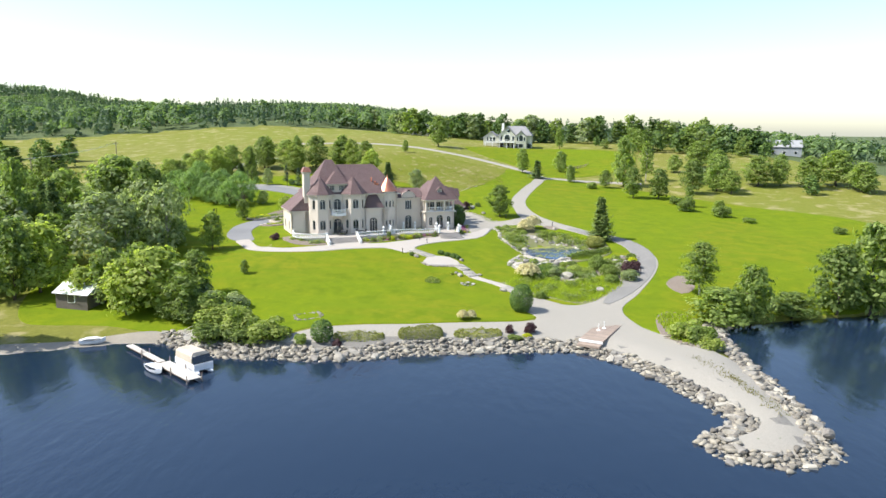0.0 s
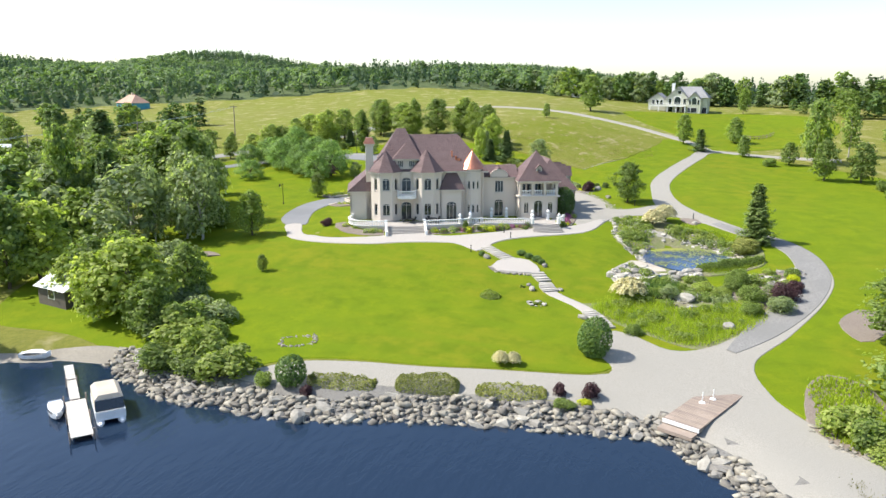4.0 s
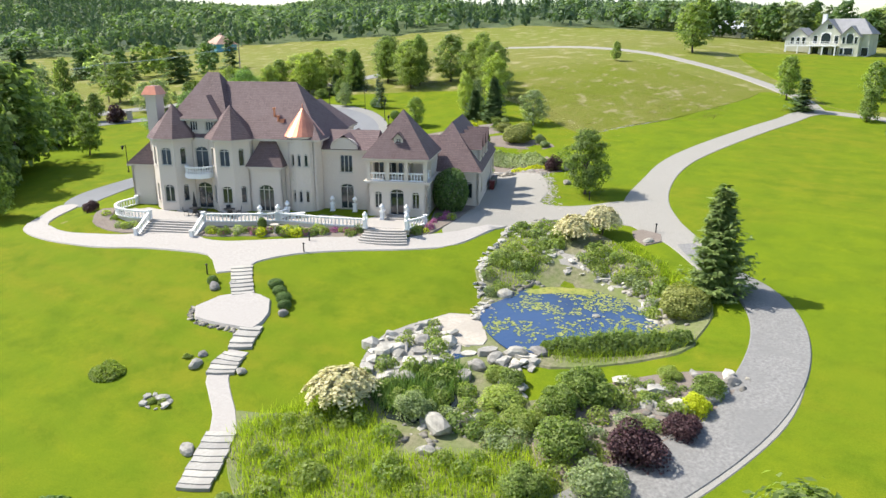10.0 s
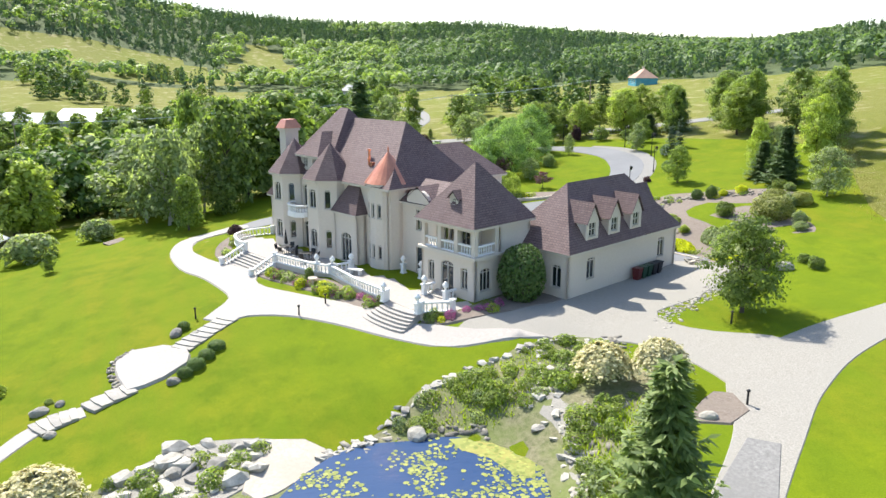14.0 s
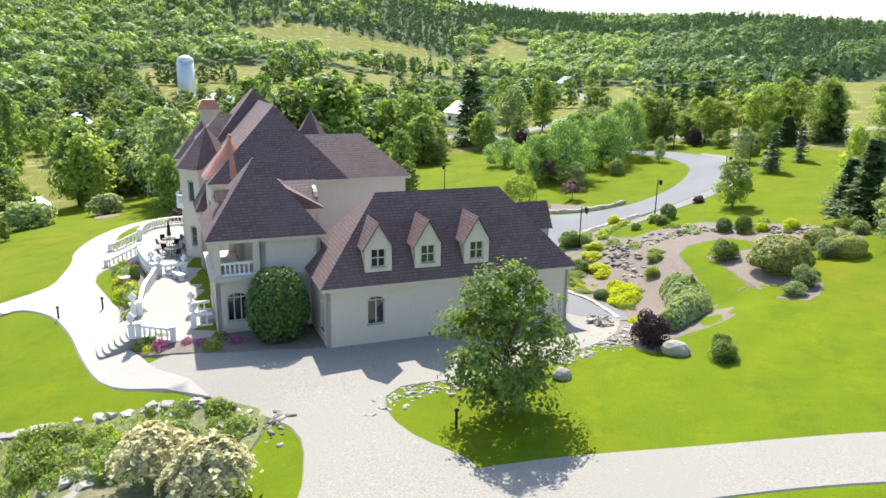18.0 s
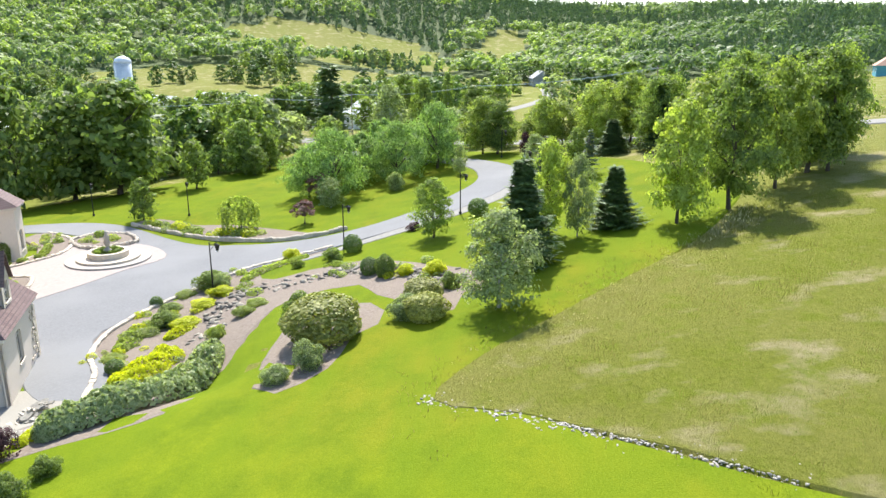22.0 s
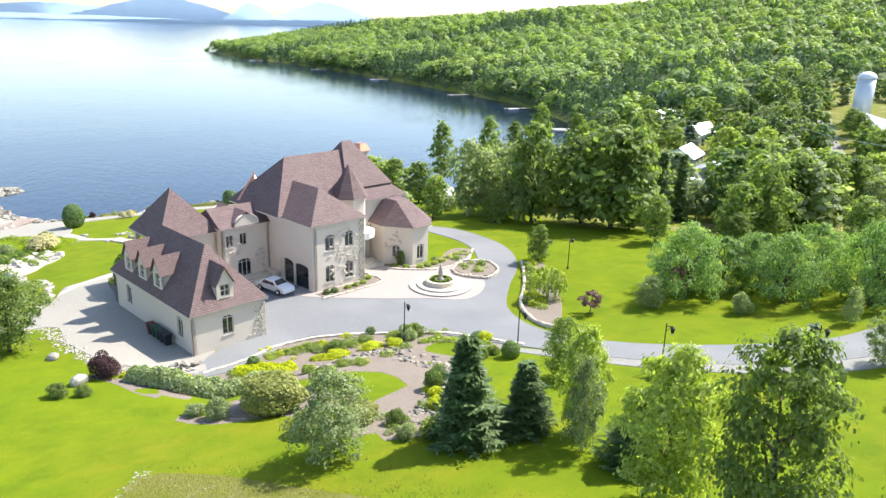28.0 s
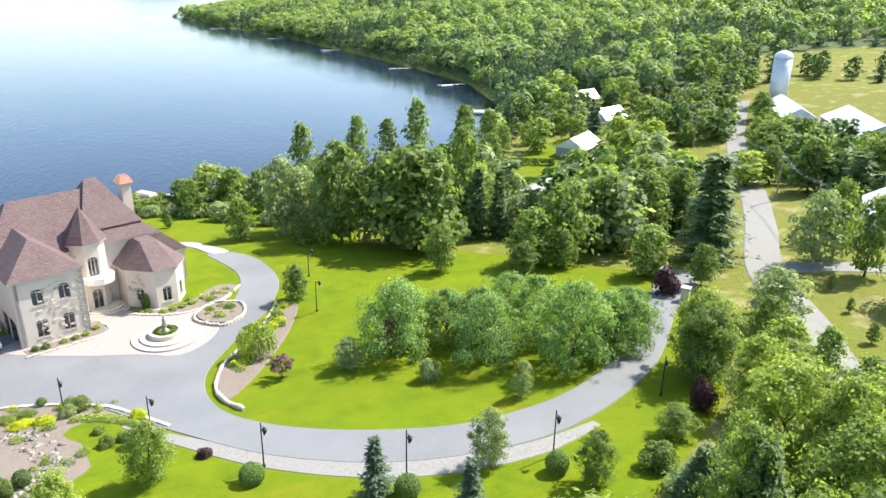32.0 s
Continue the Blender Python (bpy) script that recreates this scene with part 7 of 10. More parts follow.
PILE = [(12, 124.4), (11.2, 128.3), (12, 130.4), (12.8, 131.9), (14.4, 130.9), (16.8, 130.1), (17.6, 128.4), (16.2, 126.3), (15.4, 124), (14.6, 122.4)]
INLET = [(10, 152.4), (11.6, 155), (14.7, 152.4), (16.4, 148), (16.2, 146.4), (14, 148.6), (12, 149)]
draped("stone_pile_gravel", PILE, 0.2, GRAVEL, "pale gravel beneath the heaped rocks", "gravel", cell=1.0)
draped("inlet_gravel", INLET, 0.19, GRAVEL, "pale gravel of the pond's inlet", "gravel", cell=1.0)
ribbon("pebble_stream", [(14.6, 151.8, 1.8), (16.3, 148.2, 1.6), (18.4, 148.2, 1.5), (20.2, 148.1, 1.3), (22.6, 146.9, 1.1), (25.4, 145.2, 0.9), (27.6, 142.4, 0.7)], None, 0.2, GRAVEL, "pale pebble stream beside the pond", "pebbles")
draped("bark_patch", [(13, 146.4), (13.8, 148.4), (15.6, 147), (16.2, 145.2), (15.2, 144.4), (14, 145)], 0.17, MULCH, "reddish bark mulch above the pond", "garden bed", cell=1.0)
stone_bed("rock_pile", "heap of pale broken rocks above the marsh", in_bed(PILE, 105, 1), 0.25, 1.5, 1)
stone_bed("inlet_stones", "scattered pale broken stones at the pond's inlet", in_bed(INLET, 120, 2), 0.2, 0.8, 2)
stone_bed("pond_wall", "low edge of pale stones between lawn and pond", np.concatenate([along([(16, 133.5), (14.8, 137.3), (12.7, 140.4), (11.1, 144.4), (10.7, 148.4), (10, 152)], 120, 0.16, 4), along([(15.6, 134.4), (14.6, 137.6)], 30, 0.3, 5)]), 0.3, 0.75, 3)
stone_bed("stream_stones", "pale stones along the pebble stream", along([(15, 151), (16.4, 147.6), (20, 147.8), (23, 146.4), (25.8, 144.8), (27.8, 142), (28.6, 139.6)], 120, 0.75, 6), 0.2, 0.9, 4)
stone_bed("marsh_stones", "pale stones spilling round the marsh", along([(19.4, 121.2), (20.6, 122), (21.6, 121.8), (22.8, 123), (22.6, 126.4), (21.6, 128.4), (22.6, 130.2)], 90, 0.5, 7), 0.25, 1.0, 5)
stone_bed("bank_rocks", "pale rocks set in the mulch bank", np.array([(29.3, 128.6), (30.2, 129.3), (31.2, 129.9), (31, 128), (33.6, 129.2), (34, 129.7), (34.3, 130.4), (34.8, 131.2), (34.6, 133.2), (35.2, 132.6), (35, 132), (32.6, 128.6), (28.8, 130), (33, 132.6), (26.2, 122.6)]), 0.5, 1.3, 6)
for k, (pts, n, wide, lo, hi) in enumerate([([(19.6, 149.6), (24.6, 147), (27.6, 143.6), (28.4, 140)], 90, 0.8, 0.3, 0.9), ([(15.6, 135), (15.2, 139.5), (16.4, 144)], 70, 0.35, 0.3, 0.8),
                                      ([(19.5, 119), (21.2, 121.6), (23, 122.6)], 70, 0.8, 0.25, 0.6), ([(30.6, 126), (33.4, 131), (35.2, 132.6)], 40, 0.7, 0.4, 0.9), ([(29.8, 93), (31.4, 89.2), (34, 88)], 40, 0.4, 0.3, 0.7),
                                      ([(11, 160.8), (8.9, 163.4), (7.4, 167.6), (4.4, 173.2), (2.2, 175.2), (-0.5, 176.4)], 700, 0.45, 0.12, 0.42), ([(11, 155.6), (12.6, 156), (13.6, 153.4)], 60, 0.6, 0.25, 0.6),
                                      ([(-11.5, 179.2), (-13.8, 179), (-16.6, 178.9), (-18.6, 179.7), (-19.3, 181.5), (-20.6, 184), (-21.2, 187), (-19.4, 191), (-15.5, 195)], 420, 0.6, 0.15, 0.6)]):
    xy = along(pts, n, wide, 60 + k)
    rubble("rock_edging", xy, np.random.default_rng(k).uniform(lo, hi, n), PALEROCK if n >= 700 else RIPRAP, "grey stones edging the garden bed", 70 + k)
draped("pond_shallows", [(16.2, 141.8), (16.6, 143.5), (18.3, 145.1), (20.4, 145.4), (21.9, 144.6), (20.8, 143.7), (19, 143.2), (17.6, 142)], 0.012, ALGAE, "yellow-green algae in the shallow end of the pond", "algae", flat=7.25)
# lily pads
rng = np.random.default_rng(21)
p = scatter(15, 29.5, 130, 147, 0.24)
q = smooth_loop(POND_RIM)
dens = np.array([noise.noise((a * 0.42, b * 0.42, 7.0)) + 0.6 * noise.noise((a * 1.3, b * 1.3, 2.0)) for a, b in p]) + 0.7 * np.clip((p[:, 1] - 140.5) / 4, 0, 1) + 0.3 * np.clip((p[:, 0] - 24) / 4, 0, 1) - 0.02
p = p[in_loop(p[:, 0], p[:, 1], q) & (dens > rng.uniform(-0.1, 0.5, len(p)))]
V, Fc = [], []
for i, (x, y) in enumerate(p):
    r, a = rng.uniform(0.05, 0.17), rng.uniform(0, 6.28)
    t = a + np.linspace(0.25, 6.03, 7)
    V.append(np.column_stack([x + r * np.cos(t), y + r * np.sin(t), np.full(7, 7.262 + rng.uniform(0, 0.012))]))
    Fc.append(np.arange(7) + 7 * i)
tagged(new("lily_pads", fast_mesh("lily_pads", np.concatenate(V), np.array(Fc), L_PAD)), "yellow-green lily pads floating on the pond", "lily pads", kind="stuff")


def tufts(name, xy, h, mat, label, seed, blades=5, wide=0.1, spread=0.25):
    """Upright blades in tufts, joined."""
    rng = np.random.default_rng(seed)
    n = len(xy) * blades
    base = np.repeat(xy, blades, 0) + rng.normal(0, spread, (n, 2))
    z = height(base[:, 0], base[:, 1])
    a = rng.uniform(0, 6.28, n)
    hh = h * rng.uniform(0.5, 1.2, n)
    lean = rng.normal(0, 0.25, (n, 2)) * hh[:, None]
    w = wide * rng.uniform(0.6, 1.3, n)
    dx, dy = np.cos(a) * w, np.sin(a) * w
    v = np.stack([np.column_stack([base[:, 0] - dx, base[:, 1] - dy, z]), np.column_stack([base[:, 0] + dx, base[:, 1] + dy, z]),
                  np.column_stack([base[:, 0] + lean[:, 0] + dx * 0.3, base[:, 1] + lean[:, 1] + dy * 0.3, z + hh])], 1).reshape(-1, 3)
    tagged(new(name, fast_mesh(name, v, np.arange(3 * n).reshape(n, 3), mat)), label, "grass", kind="stuff")


def inside(loop, gap):
    loop = smooth_loop(loop)
    lo, hi = loop.min(0), loop.max(0)
    p = scatter(lo[0], hi[0], lo[1], hi[1], gap)
    return p[in_loop(p[:, 0], p[:, 1], loop)]


REEDS = [(9.8, 115), (12, 118.5), (15, 120.5), (18, 119), (20, 117.4), (24, 119.4), (26.4, 121), (29.4, 117.8), (25, 111), (20.6, 107.4), (16, 109.6), (12.8, 111.8)]
tufts("reed_bed", inside(REEDS, 0.3), 0.75, L_GRASS, "tall yellow-green reeds and wild grass", 1, 9, 0.035)
tufts("pond_rushes", inside([(22.7, 131.1), (22.9, 133.6), (26, 137.6), (29.2, 138.8), (31.6, 137.4), (31.1, 136), (25.3, 131)], 0.42), 1.0, L_GRASS, "thin green rushes along the pond's dam", 2, 9, 0.03)
tufts("rockery_plants", inside([(11.2, 146), (13, 141.5), (15.4, 142), (16.4, 146), (14, 149), (11.4, 151)], 0.42), 0.45, L_GRASS, "low green rockery plants", 3, 7, 0.09)
tufts("rockery_plants", inside([(20, 148), (24, 146.8), (28.4, 142.5), (30, 144), (26, 150), (20.5, 153.5)], 0.42), 0.55, L_GRASS, "low green rockery plants", 4, 7, 0.09)
tufts("rockery_plants", inside([(14.8, 121.5), (17, 120.6), (19.4, 122.4), (19.6, 126), (17.4, 127)], 0.28), 0.95, L_CLIPPED, "dark rushes in the marshy hollow", 5, 7, 0.06)
tufts("jetty_plants", inside([(31, 101), (33, 104), (36, 103), (36.4, 97), (35.4, 91.6), (33, 89), (31, 91.4)], 0.4), 0.6, L_GRASS, "low green shrubs and grasses", 6, 8, 0.12)
tufts("jetty_weeds", along([(31, 84), (32.6, 76), (34, 70), (34.6, 66)], 260, 0.55, 8), 0.3, L_HAY, "thin weeds growing through gravel", 7, 4, 0.06)
MEADOW_EDGE = [(0, 196.5), (-6, 201.4), (-13, 207.6), (-23, 214.8), (-26, 222), (-14, 232), (2, 234), (14, 228), (16, 214), (9, 206.5), (3.5, 200)]
q = in_bed(MEADOW_EDGE, 9000, 44)
thick = np.array([noise.noise((a * 0.22, b * 0.4, 5.0)) + 0.6 * noise.noise((a * 0.9, b * 0.9, 1.0)) for a, b in q])
tufts("meadow_grass", q[thick > 0.22], 0.4, L_HAY, "uncut hay with seed heads", 8, 5, 0.014, 0.5)
tufts("meadow_grass", q[thick < -0.12], 0.26, L_MEADOWGREEN, "short green meadow grass", 18, 6, 0.014, 0.5)
tufts("meadow_daisies", along([(0, 197), (-6, 202), (-14, 209), (-24, 216)], 200, 0.9, 9), 0.25, L_CREAM, "white daisies along the meadow's edge", 9, 4, 0.035)
rubble("meadow_stones", along([(1.4, 195.2), (2.6, 197.4), (4, 200), (6, 203.8), (8.6, 208)], 900, 0.3, 10), np.random.default_rng(9).uniform(0.05, 0.19, 900), PALEROCK, "line of small pale stones at the meadow's edge", 12, 0.45)


STEPSTONE = material("grey_step_stone", (0.30, 0.28, 0.25), (0.48, 0.455, 0.41), 0.6, 4.0, 0.9, bump=0.5, dist=0.04, per_object=0.2)


# ---- garden steps ----
def flight(pts, n, width, label):
    """A flight of n stone slabs climbing along a line from its lower end."""
    st = thing("garden_steps", label, "steps", (pts[0][0], pts[0][1], hz(*pts[0])))
    line = smooth_loop(pts, False, 0.1)
    z0, z1 = hz(*line[0]), hz(*line[-1])
    r = random.Random(n)
    for k in range(n):
        a = line[int((len(line) - 1) * k / n)]
        b = line[min(len(line) - 1, int((len(line) - 1) * (k + 1.25) / n))]
        d = math.atan2(b[1] - a[1], b[0] - a[0])
        ln = math.hypot(*(b - a))
        w = width * r.uniform(0.94, 1.06)
        m = Mesh().prism([(0, -w / 2), (ln, -w / 2 * r.uniform(0.95, 1.03)), (ln, w / 2), (0.04, w / 2 * r.uniform(0.95, 1.03)), (-0.05, r.uniform(-0.2, 0.2))], -0.3, 0.0)
        z = z0 + (z1 - z0) * (k + 0.6) / n + 0.26
        ob = part("step", m, STEPSTONE, st)
        ob.matrix_local = pose(a[0] - pts[0][0], a[1] - pts[0][1], z - hz(*pts[0]), 0, 0, math.degrees(d))
    return st


flight([(-2.4, 127.2), (-4.4, 129), (-6.6, 131.2)], 8, 1.9, "stone garden steps rising to the footpath")
flight([(3.4, 121.2), (2.6, 122.4), (1.9, 124)], 4, 1.8, "short stone steps below the patio")
flight([(4.6, 118.2), (3.9, 119.4), (3.6, 120.6)], 5, 1.9, "rough stone steps between boulders")
flight([(12.0, 109.4), (10.8, 111.6), (9.5, 113.8)], 9, 1.9, "rough stone steps down to the gravel path")
patio = draped("patio", [(-4.2, 123.8), (-2.9, 122.7), (0, 123), (2.2, 123.6), (1.6, 126), (0.2, 127.6), (-2.4, 127.6), (-3.8, 126)], 0.3, PAVER, "pale round stone patio on a low wall", "patio")
ribbon("lower_path", [(3.5, 121, 1.5), (4.3, 118.4, 1.5), (5.8, 117, 1.3), (8, 115.4, 1.3), (9.6, 113.8, 1.6)], None, 0.16, PAVER, "pale stone garden path", "footpath")
xy = along([(-4.4, 123.8), (-2.9, 122.4), (0, 122.6), (1.6, 123)], 60, 0.12, 33)
rubble("patio_wall", xy, np.random.default_rng(3).uniform(0.25, 0.5, 60), RIPRAP, "low dry-stone wall under the patio", 33, 0.25)
for x, y, h, w in [(-1.2, 129.8, 0.8, 1.6), (0, 129, 0.8, 1.6), (1.2, 128.2, 0.9, 1.5), (2, 127.4, 0.8, 1.4), (-6.4, 127.6, 0.8, 1.2)]:
    plant("ball2", x, y, h, w)
for x, y, s in [(-5.6, 127, 1.1), (-4.8, 128.4, 0.8), (2.6, 126.6, 0.9), (1.6, 119.4, 0.9), (5.6, 119.2, 0.8)]:
    boulder(x, y, s)
laid(mound_row("lawn_shrub", "low round patch of bright green shrubs in the lawn", "shrub", [(-3.5, 114.2, 1.9, 0.5), (-2.3, 114.4, 2.3, 0.65), (-1.1, 114.4, 1.8, 0.5)], L_LIME, 0.12, 21, 300, 0.5))
stone_bed("lawn_stones", "small ring of pale stones in the lawn", np.array([(3.4 + 0.95 * math.cos(k * 0.6), 113.9 + 0.7 * math.sin(k * 0.6)) for k in range(11)]), 0.25, 0.55, 22)
for x, y in [(3.2, 113.8), (3.8, 114.1), (0.9, 118.6)]:
    plant("limeshrub2", x, y, 0.45, 1.5)

# flat rocks and falls between pond and marsh
falls = thing("waterfall", "tiered waterfall of flat pale slabs below the pond", "waterfall", (19.5, 128.6, 0))
r = random.Random(77)
for x, y, ln, wd, z in [(16.8, 127.8, 1.8, 0.9, 6.6), (19.2, 129.6, 1.9, 0.9, 7.1), (17.4, 127, 1.5, 0.8, 6.2), (19.2, 127.6, 1.6, 1.0, 6.5), (20.5, 129, 1.9, 0.9, 6.95), (21.8, 130.2, 1.8, 0.9, 7.1), (18, 128.9, 1.4, 0.8, 6.9), (18.2, 126, 1.4, 0.9, 5.9), (20.2, 127.2, 1.2, 0.8, 6.2), (16.2, 129.2, 1.6, 1.0, 6.9),
                        (14.9, 127.6, 1.5, 1.0, 6.8), (13.6, 129, 1.4, 1.0, 7.1), (15.4, 126.8, 1.3, 0.9, 6.5), (13.2, 126.4, 1.6, 0.9, 6.6), (15.2, 130.2, 1.2, 0.8, 7.2), (12.6, 128.2, 1.3, 0.8, 7.0)]:
    z = max(z, hz(x, y) + 0.05) if x < 17 else z
    ps = [(ln / 2 * math.cos(t) * r.uniform(0.8, 1.05), wd / 2 * math.sin(t) * r.uniform(0.8, 1.05)) for t in np.linspace(0, 6.28, 8)[:-1]]
    ob = part("slab", Mesh().prism(ps, -0.5, r.uniform(0.08, 0.22)), PALEROCK, falls)
    ob.matrix_local = pose(x - 19.5, y - 128.6, z, r.uniform(-5, 5), r.uniform(-5, 5), r.uniform(20, 60))
part("water", Mesh().add([(17.2 - 19.5, 128.3 - 128.6, 6.95), (18.9 - 19.5, 129.5 - 128.6, 6.98), (19.2 - 19.5, 128.7 - 128.6, 6.6), (17.8 - 19.5, 127.6 - 128.6, 6.6), (18.5 - 19.5, 126.6 - 128.6, 6.0), (19.4 - 19.5, 127.2 - 128.6, 6.0)], [(0, 3, 2, 1), (3, 4, 5, 2)]), POND, falls)
# low plants of both beds
rng = np.random.default_rng(91)
rows = []
for loop, n, kinds in (([(11.6, 143), (11.4, 147), (10.6, 151.6), (11.4, 154.4), (17, 153.6), (15.6, 148), (15, 142), (14.4, 139)], 44, ("limeshrub", "shrub", "limeshrub", "grey", "ball")),
                       ([(19, 148), (23, 147), (27, 143.6), (29.4, 142), (30.6, 144), (26, 147.6), (21, 151.6), (18, 153)], 44, ("limeshrub", "shrub", "ball", "limeshrub", "grey")),
                       ([(10.4, 115.6), (14.4, 120), (18, 119), (20, 117), (24, 119), (28.4, 121), (29.6, 119), (24, 111.8), (20, 108.4), (15.8, 110.6)], 60, ("limeshrub", "limeshrub", "limeshrub", "shrub")),
                       ([(21, 121), (22.4, 126), (24.4, 124.6), (30, 130), (34, 131), (31, 123), (27, 120)], 46, ("shrub", "limeshrub", "ball", "grey")),
                       ([(13.6, 122.4), (12.6, 126), (15, 125), (17, 127.4), (20, 125), (18.4, 121)], 12, ("shrub", "limeshrub")),
                       (PILE, 18, ("limeshrub", "shrub", "limeshrub")), (INLET, 12, ("limeshrub", "shrub")), ([(26, 127), (29, 130), (33, 132.6), (34, 130), (30, 127)], 10, ("limeshrub", "shrub"))):
    q = inside(loop, 0.5)
    for x, y in q[rng.permutation(len(q))[:n]]:
        rows.append((kinds[rng.integers(0, len(kinds))], float(x), float(y), float(rng.uniform(0.35, 1.0)), float(rng.uniform(1.1, 2.0))))
low_planting("garden_plants", rows, "low green plants of the water garden", 5)
# taller weeds along the meadow's edge
tufts("meadow_weeds", along([(1.4, 195.6), (-2, 198), (-5, 200.6), (-9.4, 204), (-12.6, 206.8), (-14.1, 209), (-19.6, 214)], 420, 1.5, 19), 0.24, L_HAY, "taller green weeds along the meadow's edge", 19, 9, 0.03)


# ---- terrace of the mansion ----
def house_pt(u, v):
    return HOUSE[0] + u * HC - v * HS, HOUSE[1] + u * HS + v * HC


BALUSTER = Mesh().lathe([(0.075, 0), (0.075, 0.06), (0.04, 0.1), (0.085, 0.28), (0.045, 0.5), (0.075, 0.56), (0.075, 0.62)], 8).data("baluster", WHITE)
POST = Mesh().box(-0.17, 0.17, -0.17, 0.17, 0, 0.92).box(-0.22, 0.22, -0.22, 0.22, 0.92, 1.0).data("post", WHITE)


def balustrade(pts, z, label, ends=True, parent=None, step=0.34):
    """White balusters between rails along a line of (u, v) in the mansion's frame."""
    bs = thing("balustrade", label, "balustrade", (*house_pt(*pts[0]), HOUSE[2] + z), HOUSE_TURN) if parent is None else parent
    off = Vector((*pts[0], z)) if parent is None else Vector((0, 0, 0))
    line = smooth_loop(pts, False, step) if len(pts) > 2 else np.array([np.array(pts[0]) + (np.array(pts[1]) - np.array(pts[0])) * t for t in np.linspace(0, 1, max(2, int(math.dist(*pts) / step)))])
    zz = 0 if parent is None else z
    n = len(line)
    for nm, lo, hi, w in (("bottom_rail", 0.0, 0.1, 0.11), ("top_rail", 0.72, 0.86, 0.13)):
        m = Mesh()
        d = np.gradient(line, axis=0)
        d /= np.linalg.norm(d, axis=1)[:, None]
        nr = np.stack([-d[:, 1], d[:, 0]], 1) * w
        lft, rgt = line - nr - np.array(off[:2]), line + nr - np.array(off[:2])
        m.v = [(q[0], q[1], z) for z in (zz + lo, zz + hi) for side in (lft, rgt) for q in side]
        m.f = [f for i in range(n - 1) for f in ((i, i + 1, n + i + 1, n + i), (2 * n + i, 3 * n + i, 3 * n + i + 1, 2 * n + i + 1), (i, 2 * n + i, 2 * n + i + 1, i + 1), (n + i, n + i + 1, 3 * n + i + 1, 3 * n + i))]
        m.f += [(0, n, 3 * n, 2 * n), (n - 1, 3 * n - 1, 4 * n - 1, 2 * n - 1)]
        part(nm, m, WHITE, bs)
    for u, v in line[1:-1]:
        b = part("baluster", BALUSTER, None, bs)
        b.matrix_local = pose(u - off.x, v - off.y, zz + 0.1)
    if ends:
        for u, v in (line[0], line[-1]):
            b = part("post", POST, None, bs)
            b.matrix_local = pose(u - off.x, v - off.y, zz)
    return bs


TER = [(-15.9, 1.2), (-16.4, -1.4), (-15.4, -3.6), (-13.2, -4.7), (-10.7, -5.0), (-4.8, -5.1), (-2, -4.8), (1.2, -4.2), (2.6, -3.6), (5, -4.0), (8, -4.5), (12.3, -4.7), (16.6, -4.7), (18.0, -2.6), (17.9, 0.05), (11.15, 0.05), (11.15, 2.55), (5.3, 2.55), (3.6, 0.8), (1.9, 0.06), (-1.9, 0.1), (-8, 0.4), (-12.6, 1.2)]
ter = tagged(new("terrace", Mesh().prism(TER, -1.5, 0.0).data("terrace", STUCCO)), "raised house terrace with pale paving and low stucco wall", "terrace")
ter.matrix_world = pose(*HOUSE, 0, 0, HOUSE_TURN)
part("paving", Mesh().prism([(u * 0.997, v * 0.985) for u, v in TER], 0.0, 0.03), PAVER, ter, "pale stone paving")
balustrade(TER[0:5], 0.03, "white balustrade curving round the terrace corner")
balustrade([(-4.8, -5.0), (-2, -4.7), (1.2, -4.1), (2.6, -3.5)], 0.03, "white balustrade along the terrace edge")
balustrade([(2.6, -3.5), (5, -3.9), (8, -4.4), (12.2, -4.6)], 0.03, "long white balustrade above the flower bed")
balustrade([(16.5, -4.6), (17.9, -2.6)], 0.03, "short white balustrade beside the pavilion steps")
st = thing("terrace_steps", "broad pale stone steps up to the terrace", "steps", (*house_pt(-7.75, -5.0), HOUSE[2] - 1.15), HOUSE_TURN)
for k in range(7):
    part("step", Mesh().box(-2.9, 2.9, -0.36 * (7 - k), 0.05, 0.165 * k, 0.165 * (k + 1)), PAVER, st)
for s in (-1, 1):
    stair_rail = thing("stair_balustrade", "white sloping stair balustrade with end posts", "balustrade", (*house_pt(-7.75 + s * 3.0, -5.0), HOUSE[2]), HOUSE_TURN)
    for k in range(7):
        b = part("baluster", BALUSTER, None, stair_rail)
        b.matrix_local = pose(0, -0.3 - 0.36 * k, -0.05 - 0.16 * k)
    part("top_rail", Mesh().add([(x, y, z) for x in (-0.13, 0.13) for y, z in ((0, 0.75), (-2.6, -0.42), (-2.6, -0.28), (0, 0.89))], [(0, 1, 2, 3), (7, 6, 5, 4), (0, 4, 5, 1), (2, 6, 7, 3), (1, 5, 6, 2), (3, 7, 4, 0)]), WHITE, stair_rail)
    part("stringer", Mesh().add([(x, y, z) for x in (-0.16, 0.16) for y, z in ((0, -1.2), (-2.7, -1.2), (-2.7, -1.05), (0, 0.08))], [(0, 1, 2, 3), (7, 6, 5, 4), (0, 4, 5, 1), (2, 6, 7, 3), (1, 5, 6, 2), (3, 7, 4, 0)]), WHITE, stair_rail)
    b = part("post", POST, None, stair_rail)
    b.matrix_local = pose(0, -2.75, -1.2)
st = thing("pavilion_steps", "curved pale stone steps beside the pavilion", "steps", (*house_pt(14.4, -4.6), HOUSE[2] - 1.0), HOUSE_TURN)
